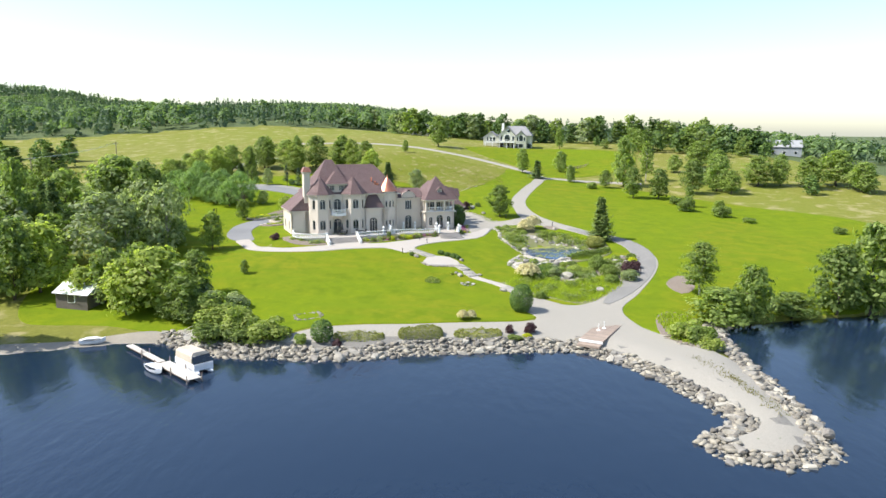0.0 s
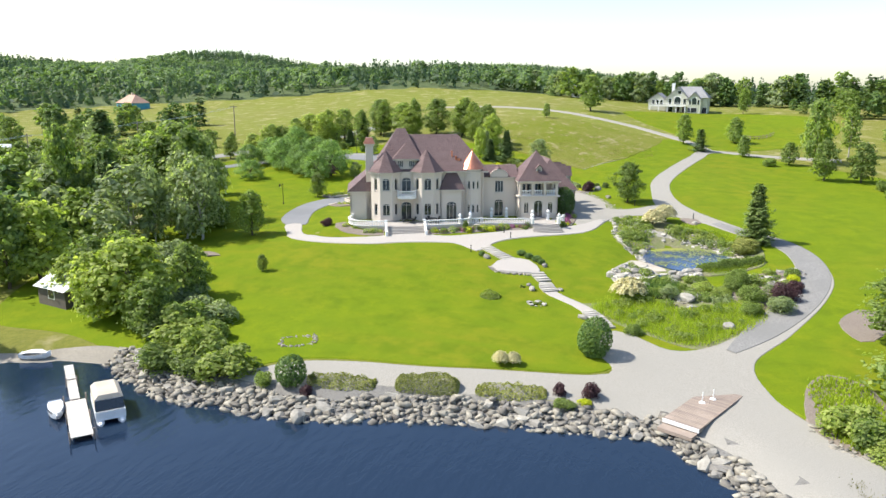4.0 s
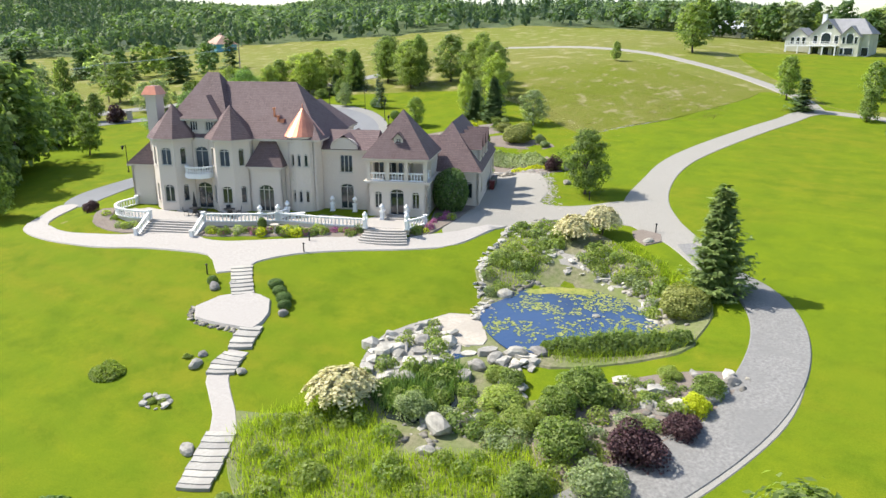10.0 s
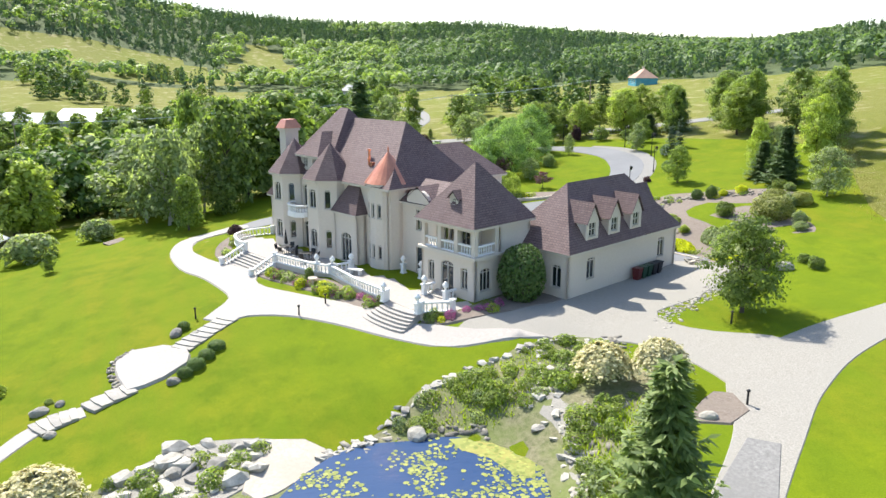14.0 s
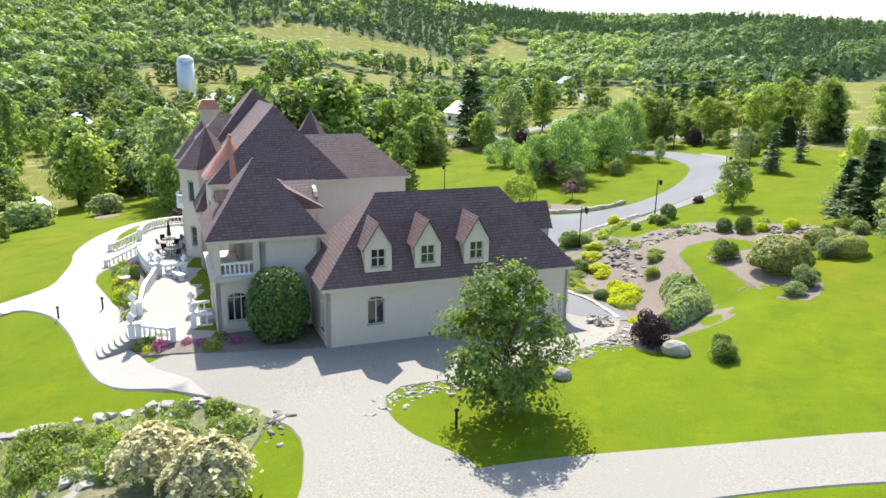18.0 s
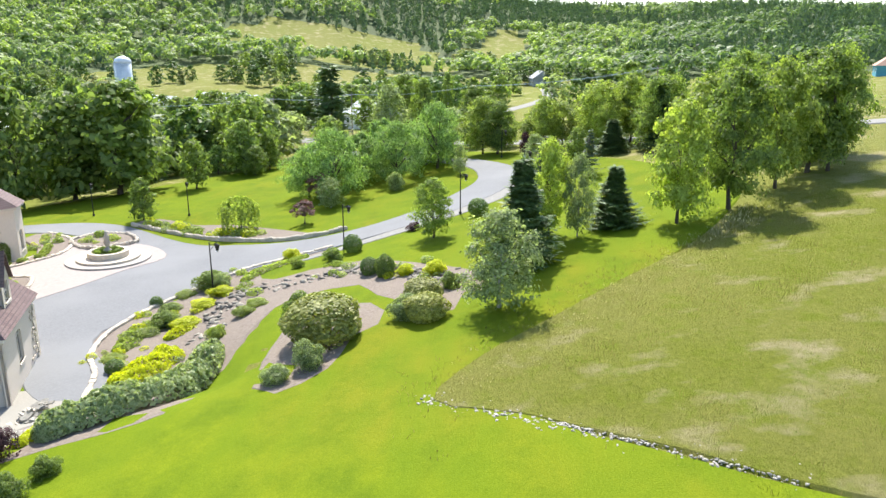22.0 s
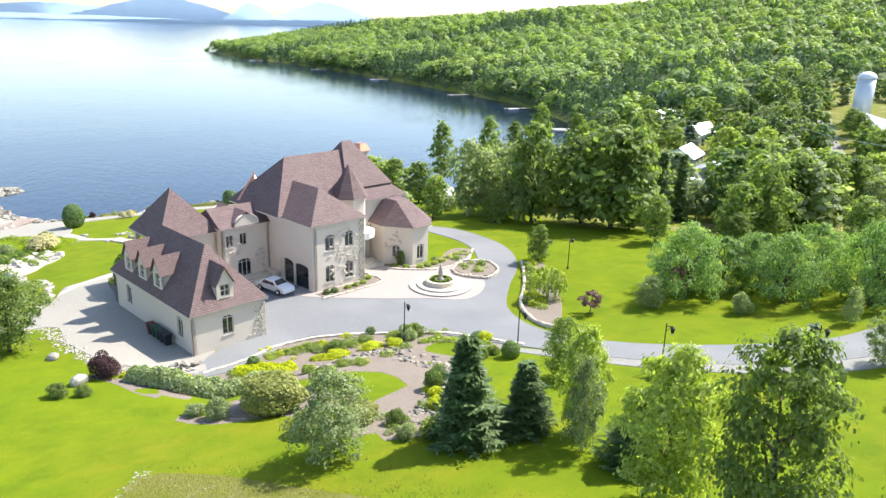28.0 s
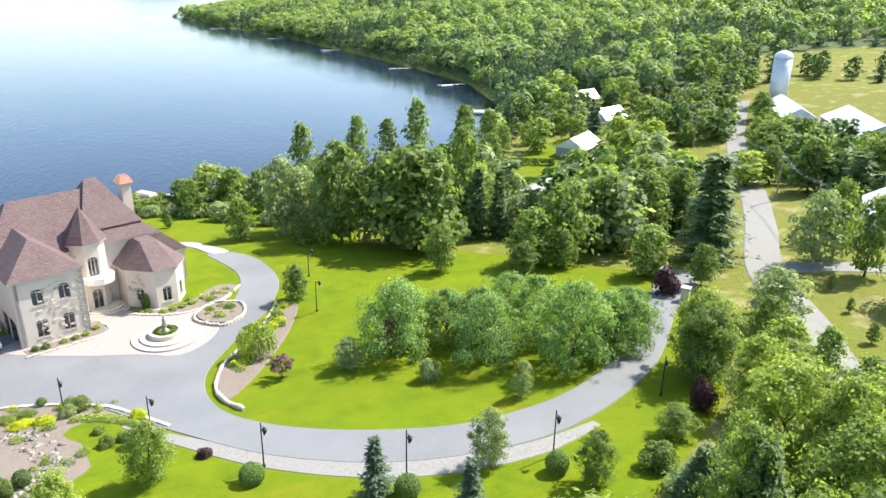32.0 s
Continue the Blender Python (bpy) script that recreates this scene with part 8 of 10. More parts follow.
for k in range(6):
    r = 0.36 * (6 - k)
    arc = [(-2.0, 0.05)] + [(2.0 * math.sin(t) * (1 + 0.05 * (6 - k)), -r - 0.5 * math.cos(t)) for t in np.linspace(-1.35, 1.35, 9)] + [(2.0, 0.05)]
    part("step", Mesh().prism(arc, 0.165 * k, 0.165 * (k + 1)), PAVER, st)
st = thing("door_steps", "narrow stone steps to the pavilion door", "steps", (*house_pt(14.4, 0.05), HOUSE[2] + 0.03), HOUSE_TURN)
for k in range(3):
    part("step", Mesh().box(-1.1, 1.1, -0.4 * (3 - k), 0, 0.1 * k, 0.1 * (k + 1)), PAVER, st)
# balcony rails
for pts in ([(-8.75, 0.3), (-8.45, -0.85), (-7.8, -1.35), (-6.6, -1.35), (-5.95, -0.85), (-5.65, 0.3)],):
    balustrade(pts, 4.1, "white balustrade of the upper balcony", ends=False, step=0.24)
for a, b in (((11.6, 0.3), (13.2, 0.3)), ((13.6, 0.3), (15.2, 0.3)), ((15.6, 0.3), (17.2, 0.3)), ((17.4, 0.5), (17.4, 2.5))):
    balustrade([a, b], 3.8, "white balustrade of the pavilion loggia", ends=False, step=0.24)
# stone quoins and courses
r = random.Random(4)
QUOIN = [Mesh().box(-0.06, 0.5 if k % 2 else 0.34, -0.06, 0.34 if k % 2 else 0.5, 0, 0.3).data("quoin", STONE) for k in range(2)]
for (u, v, turn), top in (((15.07, 22.73, 270), 3.7), ((-1.65, 16.75, 270), 7.5)):
    for k in range(int(top / 0.34)):
        q = part("quoin", QUOIN[k % 2], None, mansion)
        q.matrix_local = pose(u, v, 0.05 + 0.34 * k, 0, 0, turn)


def stone_patch(p, q, z0, z1, n, seed):
    """Rough stones standing a little out of the stucco."""
    rr = random.Random(seed)
    p, q = Vector(p), Vector(q)
    d = (q - p).normalized()
    out = Vector((d.y, -d.x))
    ln = (q - p).length
    for k in range(n):
        s, z = rr.uniform(0, 1) ** 0.6 * ln, z0 + (z1 - z0) * rr.uniform(0, 1)
        w, h = rr.uniform(0.2, 0.45), rr.uniform(0.12, 0.22)
        m = Mesh().box(-w / 2, w / 2, -0.05, 0.1, -h / 2, h / 2)
        ob = part("stone", m, STONE, mansion)
        c = p + d * s
        ob.matrix_local = pose(c.x, c.y, z, 0, 0, math.degrees(math.atan2(d.y, d.x)))


stone_patch((3.6, 16.72), (-1.4, 16.72), 0.3, 6.9, 85, 1)
stone_patch((17.0, 22.72), (15.3, 22.72), 0.4, 3.2, 22, 2)
stone_patch((2.2, 1.5), (2.9, 0.85), 1.0, 7.6, 40, 3)
stone_patch((10.4, 8.02), (9.0, 8.02), 3.2, 5.2, 16, 5)
stone_patch((7.0, 8.02), (5.9, 8.02), 1.2, 3.6, 16, 6)
stone_patch((-3.1, 12.2), (-2.5, 11.5), 0.4, 8.0, 36, 7)
stone_patch((-9.0, 15.8), (-7.5, 13.8), 0.3, 4.4, 22, 8)

# planting before the terrace
draped("flower_bed", [house_pt(u, v) for u, v in [(-4.4, -5.2), (0, -4.7), (4, -4.1), (8, -4.7), (12, -4.9), (12, -6.0), (6, -6.2), (0, -6.8), (-4.4, -7.2)]], 0.2, MULCH, "mulched bed of shrubs and pink flowers", "flower bed")
draped("corner_bed", [house_pt(u, v) for u, v in [(16.8, -4.9), (18.2, -2.6), (18, 2), (18.2, 5.6), (22, 5.8), (21.4, 3), (20.6, -1), (18.6, -4.4)]], 0.2, MULCH, "mulched bed round a clipped evergreen", "flower bed")
draped("west_bed", [house_pt(u, v) for u, v in [(-11, -5.2), (-13.6, -5), (-16, -3.8), (-17, -1), (-18.5, -1.4), (-17.6, -4.6), (-14.4, -6.6), (-11.2, -7)]], 0.2, MULCH, "mulched bed below the terrace corner", "flower bed")
r = random.Random(8)
beds = []
low = lambda kind, x, y, h, w=1.0: beds.append((kind.rstrip("0123456789"), x, y, h, w))
for k in range(64):
    u = r.uniform(-4.2, 11.8)
    x, y = house_pt(u, -5.5 - 0.9 * r.random() + 0.1 * max(0, u - 2) - 0.3 * (u < 0))
    kind = r.choice(["shrub3", "shrub3", "limeshrub3", "pink", "ball3", "yellow2", "grey2", "pink"])
    low(kind, x, y, r.uniform(0.45, 0.95) if kind != "pink" else 0.6, r.uniform(1.0, 1.5))
for k in range(22):
    u, v = r.choice([(r.uniform(16.6, 18.6), r.uniform(-4.6, -3)), (r.uniform(18.3, 20.4), r.uniform(-2, 1.5)), (r.uniform(-17.6, -11.4), 0)])
    if u < 0:
        v = -5.9 + 0.5 * r.random() + max(0, -u - 14) * 0.9
    kind = r.choice(["shrub3", "limeshrub3", "pink", "grey2", "yellow2"])
    low(kind, *house_pt(u, v), r.uniform(0.4, 0.8), r.uniform(1.1, 1.6))
low_planting("bed_plants", beds, "mixed low shrubs and pink flowers below the terrace", 3)
beds.clear()
plant("cone2", *house_pt(1.6, -5.2), 1.5, 0.55)
plant("ball4", *house_pt(19.6, 3.6), 4.9, 0.82)
plant("purple", *house_pt(-19.8, -1.5), 1.7, 1.0)

# ---- the court ----
fx, fy = -30.6, 162.8
fz = hz(fx, fy) + 0.2
ft = thing("fountain", "round tiered stone fountain with planted basin and statue", "fountain", (fx, fy, fz))
part("lower_step", Mesh().lathe([(3.6, 0), (3.6, 0.15), (0.3, 0.15)], 40), PAVER, ft)
part("upper_step", Mesh().lathe([(2.7, 0.15), (2.7, 0.33), (0.3, 0.33)], 36), STONE, ft)
part("basin", Mesh().lathe([(1.75, 0.33), (1.75, 0.85), (1.4, 0.85), (1.4, 0.6), (0.2, 0.6)], 32), STONE, ft)
part("soil", Mesh().lathe([(1.41, 0.64), (1.41, 0.7), (0.1, 0.72)], 24), GARDEN, ft)
fl = sphere_pts(900, np.random.default_rng(6))
fv, ff = leaves(np.column_stack([fl[:, 0] * 0.2 + 0.95 * np.cos(np.arange(900) * 0.7), fl[:, 1] * 0.2 + 0.95 * np.sin(np.arange(900) * 0.7), 0.75 + np.abs(fl[:, 2]) * 0.28]), fl + np.array([0, 0, 0.4]), 0.12, np.random.default_rng(7))
part("planting", fast_mesh("planting", fv, ff, L_DARK), None, ft, "low green planting")
part("statue", Mesh().lathe([(0.4, 0.5), (0.35, 0.9), (0.15, 1.1), (0.2, 1.35), (0.32, 1.6), (0.2, 1.9), (0.28, 2.1), (0.12, 2.3), (0.14, 2.5), (0.03, 2.65)], 14), STONE, ft, smooth=True)
draped("island_bed", [(-34.2, 158.2), (-36.4, 156.2), (-39, 156.8), (-39.2, 159.6), (-37, 161.8), (-35, 160.8)], 0.42, MULCH, "raised island bed within a low stone wall", "garden bed")
draped("curb_bed", [(-43.4, 158.6), (-42.2, 161.4), (-39.4, 166.6), (-35.8, 172.4), (-34.6, 177.4), (-35, 180.6), (-37.6, 177.4), (-40.8, 172), (-43.8, 165.4), (-45.6, 160)], 0.26, MULCH, "long planted bed beside the drive with stone curb", "garden bed")
draped("rockery", [(-4.6, 175.4), (-7, 174), (-10, 172.2), (-14.6, 171.4), (-21.2, 172.8), (-25, 176.2), (-27.4, 179.2), (-30.2, 183), (-28.8, 184), (-26.6, 181.4), (-23.4, 179.2), (-21.6, 181), (-23.2, 183.4), (-23.8, 186), (-24.2, 188), (-22.7, 190),
                   (-20.4, 192.9), (-17.4, 196), (-14.8, 197.6), (-12.5, 197.3), (-12.4, 195.9), (-9.5, 195.5), (-9.2, 194.2), (-12, 192.4), (-14.3, 190.2), (-17.3, 188.4), (-17.2, 186.3), (-16.4, 184.5), (-14.4, 183.3), (-11.1, 183), (-8.7, 182.9),
                   (-5.7, 183), (-1.4, 183.1), (0.5, 182.6), (2.1, 180.6), (3, 178.9), (4.2, 177.2), (5.6, 176.2), (2.9, 174.1), (1.9, 174.6), (0.1, 175.3), (-2.4, 175.4)], 0.1, MULCH, "gravelly rockery of yellow shrubs and stones", "rock garden")
draped("shrub_bed", [(-1.6, 186.2), (-0.6, 187.6), (-3, 189.6), (-7.3, 190.1), (-8.6, 191.2), (-10.9, 191.2), (-12.8, 190), (-13.4, 187), (-12.9, 185), (-9, 185.4), (-5.3, 185.6)], 0.1, MULCH, "mulched bed of rounded shrubs in the lawn", "garden bed")
draped("octagon_bed", [house_pt(u, v) for u, v in [(-7.2, 14.2), (-9.4, 17.3), (-12.6, 17.4), (-15, 16.4), (-18, 15.2), (-20, 17), (-15.6, 19.6), (-10.4, 19.4), (-6.6, 16.4)]], 0.26, MULCH, "bed of clipped shrubs below the garden room", "garden bed")
draped("wing_bed", [house_pt(u, v) for u, v in [(5.4, 17.2), (2, 17.2), (-1.4, 17.2), (-1.8, 15), (-2.8, 15), (-2.8, 18.4), (1, 18.8), (5.2, 18.6)]], 0.26, MULCH, "bed of clipped shrubs below the wing", "garden bed")
for u, v in [(4.4, 17.9), (3.4, 18), (1.6, 18), (0.4, 18), (-0.8, 17.8), (-2.2, 17)]:
    plant("limeshrub4" if u < 2 else "ball5", *house_pt(u, v), 0.8, 1.15)
for u, v in [(-7.4, 15.8), (-8.2, 17), (-9.4, 18.2), (-10.6, 18.3), (-11.8, 18.3), (-13, 18.2)]:
    plant("limeshrub4", *house_pt(u, v), 0.8, 1.2)
plant("cone2", *house_pt(-8.6, 15.6), 2.1, 0.45)
r = random.Random(12)
for k in range(24):
    low(r.choice(["yellow2", "shrub3", "limeshrub3", "grey2"]), *house_pt(r.uniform(-18.5, -13), r.uniform(16.4, 18.8)), r.uniform(0.3, 0.7), 1.4)
for k in range(60):
    t = r.random()
    x, y = smooth_loop([(-44, 160), (-42, 164), (-38.6, 169.6), (-36.4, 175), (-35.8, 179)], False, 0.2)[int(t * 80)]
    low(r.choice(["shrub3", "limeshrub3", "limeshrub3", "grey2", "yellow2", "ball3"]), x + r.uniform(-1, 0.8), y + r.uniform(-0.6, 0.6), r.uniform(0.35, 0.9), r.uniform(1.2, 1.8))
for k in range(10):
    low(r.choice(["shrub3", "limeshrub3"]), -37 + r.uniform(-1.6, 1.8), 158.9 + r.uniform(-1.8, 1.6), r.uniform(0.4, 1.0), 1.4)
for k in range(70):
    x, y = [(-7, 177.4), (-11, 174.6), (-16, 174), (-20.5, 179), (-24.5, 177), (-22.4, 186), (-19, 191.6), (-15, 195)][r.randrange(8)]
    low(r.choice(["yellow2", "limeshrub3", "shrub3", "limeshrub3", "grey2"]), x + r.uniform(-2.6, 2.6), y + r.uniform(-1.7, 1.7), r.uniform(0.2, 0.5), r.uniform(1.4, 2.6))
for k in range(60):
    x, y = [(13.5, 146), (14, 150), (24, 149), (28.5, 143.5), (18.6, 123.5), (24, 122)][r.randrange(6)]
    low(r.choice(["shrub3", "limeshrub3", "grey2", "limeshrub3"]), x + r.uniform(-2, 2), y + r.uniform(-2, 2), r.uniform(0.35, 0.9), r.uniform(1.3, 2))
low_planting("bed_plants", beds, "mixed low green and yellow garden plants", 4)


def curb(name, pts, label, h=0.35, gap=0.42):
    """A low wall of single stones along a line."""
    cu = thing(name, label, "stone curb", (pts[0][0], pts[0][1], hz(*pts[0])), kind="structure")
    rr = random.Random(len(pts))
    line = smooth_loop(pts, False, gap)
    for k, (x, y) in enumerate(line[:-1]):
        a = math.degrees(math.atan2(line[k + 1][1] - y, line[k + 1][0] - x))
        ob = part("stone", CURB[k % 3], None, cu)
        ob.matrix_local = pose(x - pts[0][0], y - pts[0][1], hz(x, y) - hz(*pts[0]), 0, 0, a + rr.uniform(-6, 6)) @ Matrix.Diagonal((1, rr.uniform(0.8, 1.1), h / 0.35 * rr.uniform(0.85, 1.1), 1))


CURB = [Mesh().add([(x * (0.23 + 0.02 * k), y * 0.17, z) for z in (-0.1, 0.3) for y in (-1, 1) for x in (-1, 1)] + [(0, 0, 0.38)],
                   [(0, 1, 5, 4), (2, 6, 7, 3), (0, 4, 6, 2), (1, 3, 7, 5), (4, 5, 8), (5, 7, 8), (7, 6, 8), (6, 4, 8)]).data("stone", STONE) for k in range(3)]
curb("bed_curb", [(-43.4, 158.6), (-42.2, 161.4), (-39.4, 166.6), (-35.8, 172.4), (-34.4, 177.4), (-34.8, 180.8), (-36.2, 183.6)], "low stone curb holding the drive's bed", 0.5)
curb("rockery_curb", [(-3.6, 176), (-7, 174.8), (-10, 172.9), (-14.6, 172.1), (-21.2, 173.6), (-25, 177), (-27.2, 179.7), (-30, 183.6)], "low pale stone edging of the rockery", 0.3)
curb("island_curb", [(-34.2, 158), (-33.9, 159.6), (-35, 161.2), (-37, 162.2), (-39.4, 160), (-39.4, 156.8), (-36.4, 155.8), (-34.3, 157.9)], "low round stone wall of the island bed", 0.55)
curb("octagon_curb", [house_pt(u, v) for u, v in [(-6.4, 16), (-10.4, 19.7), (-15.6, 19.9), (-20.2, 17)]], "low curved stone curb below the garden room", 0.4)
curb("wing_curb", [house_pt(u, v) for u, v in [(5.4, 18.9), (1, 19.1), (-3, 18.6), (-3.1, 15.4)]], "low curved stone curb below the wing", 0.4)


def lamp_post(x, y, turn, h=3.9):
    lp = thing("street_lamp", "slim black lamp post with hanging lantern", "street lamp", (x, y, hz(x, y) + 0.05), turn, "lamps along the drive")
    part("pole", Mesh().lathe([(0.13, 0), (0.13, 0.25), (0.06, 0.35), (0.045, h)], 8), BLACK, lp)
    part("arm", Mesh().tube((0, 0, h - 0.25), (0.55, 0, h - 0.1), 0.03, 0.025, 6).tube((0, 0, h - 0.7), (0.4, 0, h - 0.15), 0.02, 0.02, 6), BLACK, lp)
    la = part("lantern", Mesh().lathe([(0.1, -0.55), (0.18, -0.2), (0.2, -0.12), (0.05, 0.0)], 8, (0.55, 0, h - 0.12)), BLACK, lp)
    part("glass", Mesh().lathe([(0.09, -0.62), (0.12, -0.56)], 8, (0.55, 0, h - 0.12)), PALEROOF, la)


for x, y, t in [(-21.4, 176.2, 110), (-28.6, 184.9, 130), (-36.2, 194.3, 110), (-45.2, 200.4, 95), (-55.8, 202.6, 80), (-69.2, 198, 60), (-47.4, 163.1, 200), (-49.2, 150.8, 200)]:
    lamp_post(x, y, t)


def bollard(x, y):
    b = thing("bollard_light", "short dark bollard light", "garden light", (x, y, hz(x, y) + 0.08), 0, "bollard lights")
    part("stem", Mesh().lathe([(0.07, 0), (0.06, 0.85)], 8), BLACK, b)
    part("cap", Mesh().lathe([(0.06, 0.85), (0.12, 0.88), (0.12, 0.95), (0.03, 1.02)], 8), BLACK, b)


for x, y in [(13.3, 165), (-4.0, 136.5), (-8.2, 128.6), (-5.5, 139), (23, 157.6)]:
    bollard(x, y)


def car(x, y, turn, paint, label):
    c = thing("car", label, "car", (x, y, hz(x, y) + 0.2), turn)
    prof = [(-2.3, 0.35), (-2.25, 0.75), (-1.6, 0.92), (-0.9, 1.38), (0.5, 1.42), (1.3, 0.98), (2.1, 0.82), (2.35, 0.6), (2.3, 0.3)]
    n = len(prof)
    ws = [0.8, 0.86, 0.88, 0.66, 0.66, 0.86, 0.84, 0.78, 0.78]
    m = Mesh().add([(a, -w, b) for (a, b), w in zip(prof, ws)] + [(a, w, b) for (a, b), w in zip(prof, ws)],
                   [tuple(range(n)), tuple(range(n, 2 * n))[::-1]] + [(i, n + i, n + (i + 1) % n, (i + 1) % n) for i in range(n)])
    part("body", m, paint, c)
    part("windscreen", Mesh().add([(0.6, -0.6, 1.42), (1.22, -0.78, 1.05), (1.22, 0.78, 1.05), (0.6, 0.6, 1.42)], [(0, 1, 2, 3)]), GLASS, c)
    part("rear_window", Mesh().add([(-0.95, -0.6, 1.4), (-0.95, 0.6, 1.4), (-1.5, 0.78, 1.0), (-1.5, -0.78, 1.0)], [(0, 1, 2, 3)]), GLASS, c)
    for s in (-1, 1):
        part("side_window", Mesh().add([(-1.2, s * 0.885, 0.97), (1.0, s * 0.885, 1.0), (0.45, s * 0.68, 1.36), (-0.8, s * 0.68, 1.34)], [(0, 1, 2, 3)]), GLASS, c)
    for a in (-1.4, 1.4):
        for s in (-1, 1):
            w = part("wheel", Mesh().lathe([(0.33, -0.1), (0.33, 0.1)], 16), BLACK, c)
            w.matrix_local = pose(a, s * 0.82, 0.33, 90, 0, 0)
            part("rim", Mesh().lathe([(0.2, -0.12), (0.2, 0.12)], 10), STEEL, w)


WHITECAR = material("white_car_paint", (0.75, 0.76, 0.78), (0.8, 0.81, 0.83), 0.5, 2.0, 0.15, bump=0, spec=0.6, c3=(0.78, 0.79, 0.81))
car(-12.6, 158.3, 122, WHITECAR, "white saloon car parked by the garage doors")
GREYCAR = material("grey_car_paint", (0.12, 0.15, 0.18), (0.16, 0.19, 0.22), 0.5, 2.0, 0.2, metal=0.4, bump=0, spec=0.6)
car(-9.4, 160.4, 118, GREYCAR, "blue-grey car parked behind the garage")
bins = [("dark red", (0.10, 0.02, 0.02)), ("dark green", (0.015, 0.05, 0.03)), ("dark green", (0.015, 0.05, 0.03)), ("black", (0.02, 0.02, 0.025)), ("black", (0.02, 0.02, 0.025))]
for k, (nm, col) in enumerate(bins):
    mt = material(nm.replace(" ", "_") + "_plastic", col, tuple(c * 1.5 for c in col), 1, 4, 0.45, bump=0.05)
    x, y = house_pt(22.95, 15.4 + 0.85 * k)
    b = thing("wheeled_bin", nm + " wheeled bin against the garage wall", "bin", (x, y, hz(x, y) + 0.18), HOUSE_TURN, "bins")
    part("body", Mesh().add([(-0.25, -0.25, 0), (0.25, -0.25, 0), (0.25, 0.25, 0), (-0.25, 0.25, 0), (-0.32, -0.34, 1.0), (0.36, -0.34, 1.0), (0.36, 0.34, 1.0), (-0.32, 0.34, 1.0)],
                            [(3, 2, 1, 0), (0, 1, 5, 4), (1, 2, 6, 5), (2, 3, 7, 6), (3, 0, 4, 7), (4, 5, 6, 7)]), mt, b)
    part("lid", Mesh().box(-0.34, 0.4, -0.37, 0.37, 1.0, 1.08), mt, b)

# heap of split slabs at the rockery's foot
heap = thing("stone_heap", "heap of pale split stone slabs", "stones", (-1.6, 174.6, hz(-1.6, 174.6) + 0.1))
r = random.Random(31)
for k in range(46):
    t, q = r.uniform(0, 6.28), abs(r.gauss(0, 1.1))
    w, d = r.uniform(0.35, 0.8), r.uniform(0.2, 0.45)
    ob = part("slab", Mesh().prism([(-w / 2, -d / 2), (w * 0.4, -d / 2), (w / 2, 0), (w * 0.3, d / 2), (-w / 2, d * 0.4)], 0, r.uniform(0.06, 0.12)), ROCK if k % 3 else STONE, heap)
    ob.matrix_local = pose(1.5 * q * math.cos(t) * 0.8, q * math.sin(t) * 0.55, max(0.02, 0.55 - 0.3 * q) * r.uniform(0.4, 1), r.uniform(-25, 25), r.uniform(-25, 25), r.uniform(0, 360))


# ---- terrace furniture ----
def on_terrace(name, label, cat, u, v, turn=0.0, z=0.03, group=""):
    return thing(name, label, cat, (*house_pt(u, v), HOUSE[2] + z), HOUSE_TURN + turn, group)


def pedestal(u, v, z=0.03):
    p = on_terrace("garden_urn", "white urn on a square white pedestal", "urn", u, v, 0, z, "urns of the terrace")
    part("pedestal", Mesh().box(-0.24, 0.24, -0.24, 0.24, 0, 0.12).box(-0.18, 0.18, -0.18, 0.18, 0.12, 0.82).box(-0.25, 0.25, -0.25, 0.25, 0.82, 0.92), WHITE, p)
    part("urn", Mesh().lathe([(0.14, 0.92), (0.08, 1.0), (0.1, 1.08), (0.24, 1.25), (0.27, 1.4), (0.2, 1.47), (0.12, 1.6), (0.05, 1.68)], 12), WHITE, p, smooth=True)


for u, v in ((6.9, 1.6), (9.4, 1.6), (13.1, -1.3), (15.7, -1.3), (12.3, -5.0), (16.5, -5.0), (2.6, -3.3), (2.9, -1.4), (0.9, -3.9)):
    pedestal(u, v)
balustrade([(2.6, -3.3), (2.9, -1.5)], 0.03, "short white balustrade across the terrace")
for s in (13.1, 15.7):
    balustrade([(s, -1.2), (s, -0.1)], 0.03, "short white balustrade beside the pavilion door", ends=False, step=0.24)


def metal_chair(u, v, turn):
    c = on_terrace("garden_chair", "dark metal garden chair on the terrace", "chair", u, v, turn, group="chairs on the terrace")
    part("seat", Mesh().box(-0.23, 0.23, -0.23, 0.23, 0.42, 0.46), BLACK, c)
    part("backrest", Mesh().add([(-0.23, 0.2, 0.46), (0.23, 0.2, 0.46), (0.23, 0.3, 0.92), (-0.23, 0.3, 0.92), (-0.23, 0.24, 0.46), (0.23, 0.24, 0.46), (0.23, 0.34, 0.92), (-0.23, 0.34, 0.92)],
                                [(0, 1, 2, 3), (7, 6, 5, 4), (0, 4, 5, 1), (1, 5, 6, 2), (2, 6, 7, 3), (3, 7, 4, 0)]), BLACK, c)
    for x in (-0.2, 0.2):
        for y in (-0.2, 0.2):
            part("leg", Mesh().tube((x, y, 0.43), (x * 1.1, y * 1.1, 0), 0.018, 0.018, 6), BLACK, c)


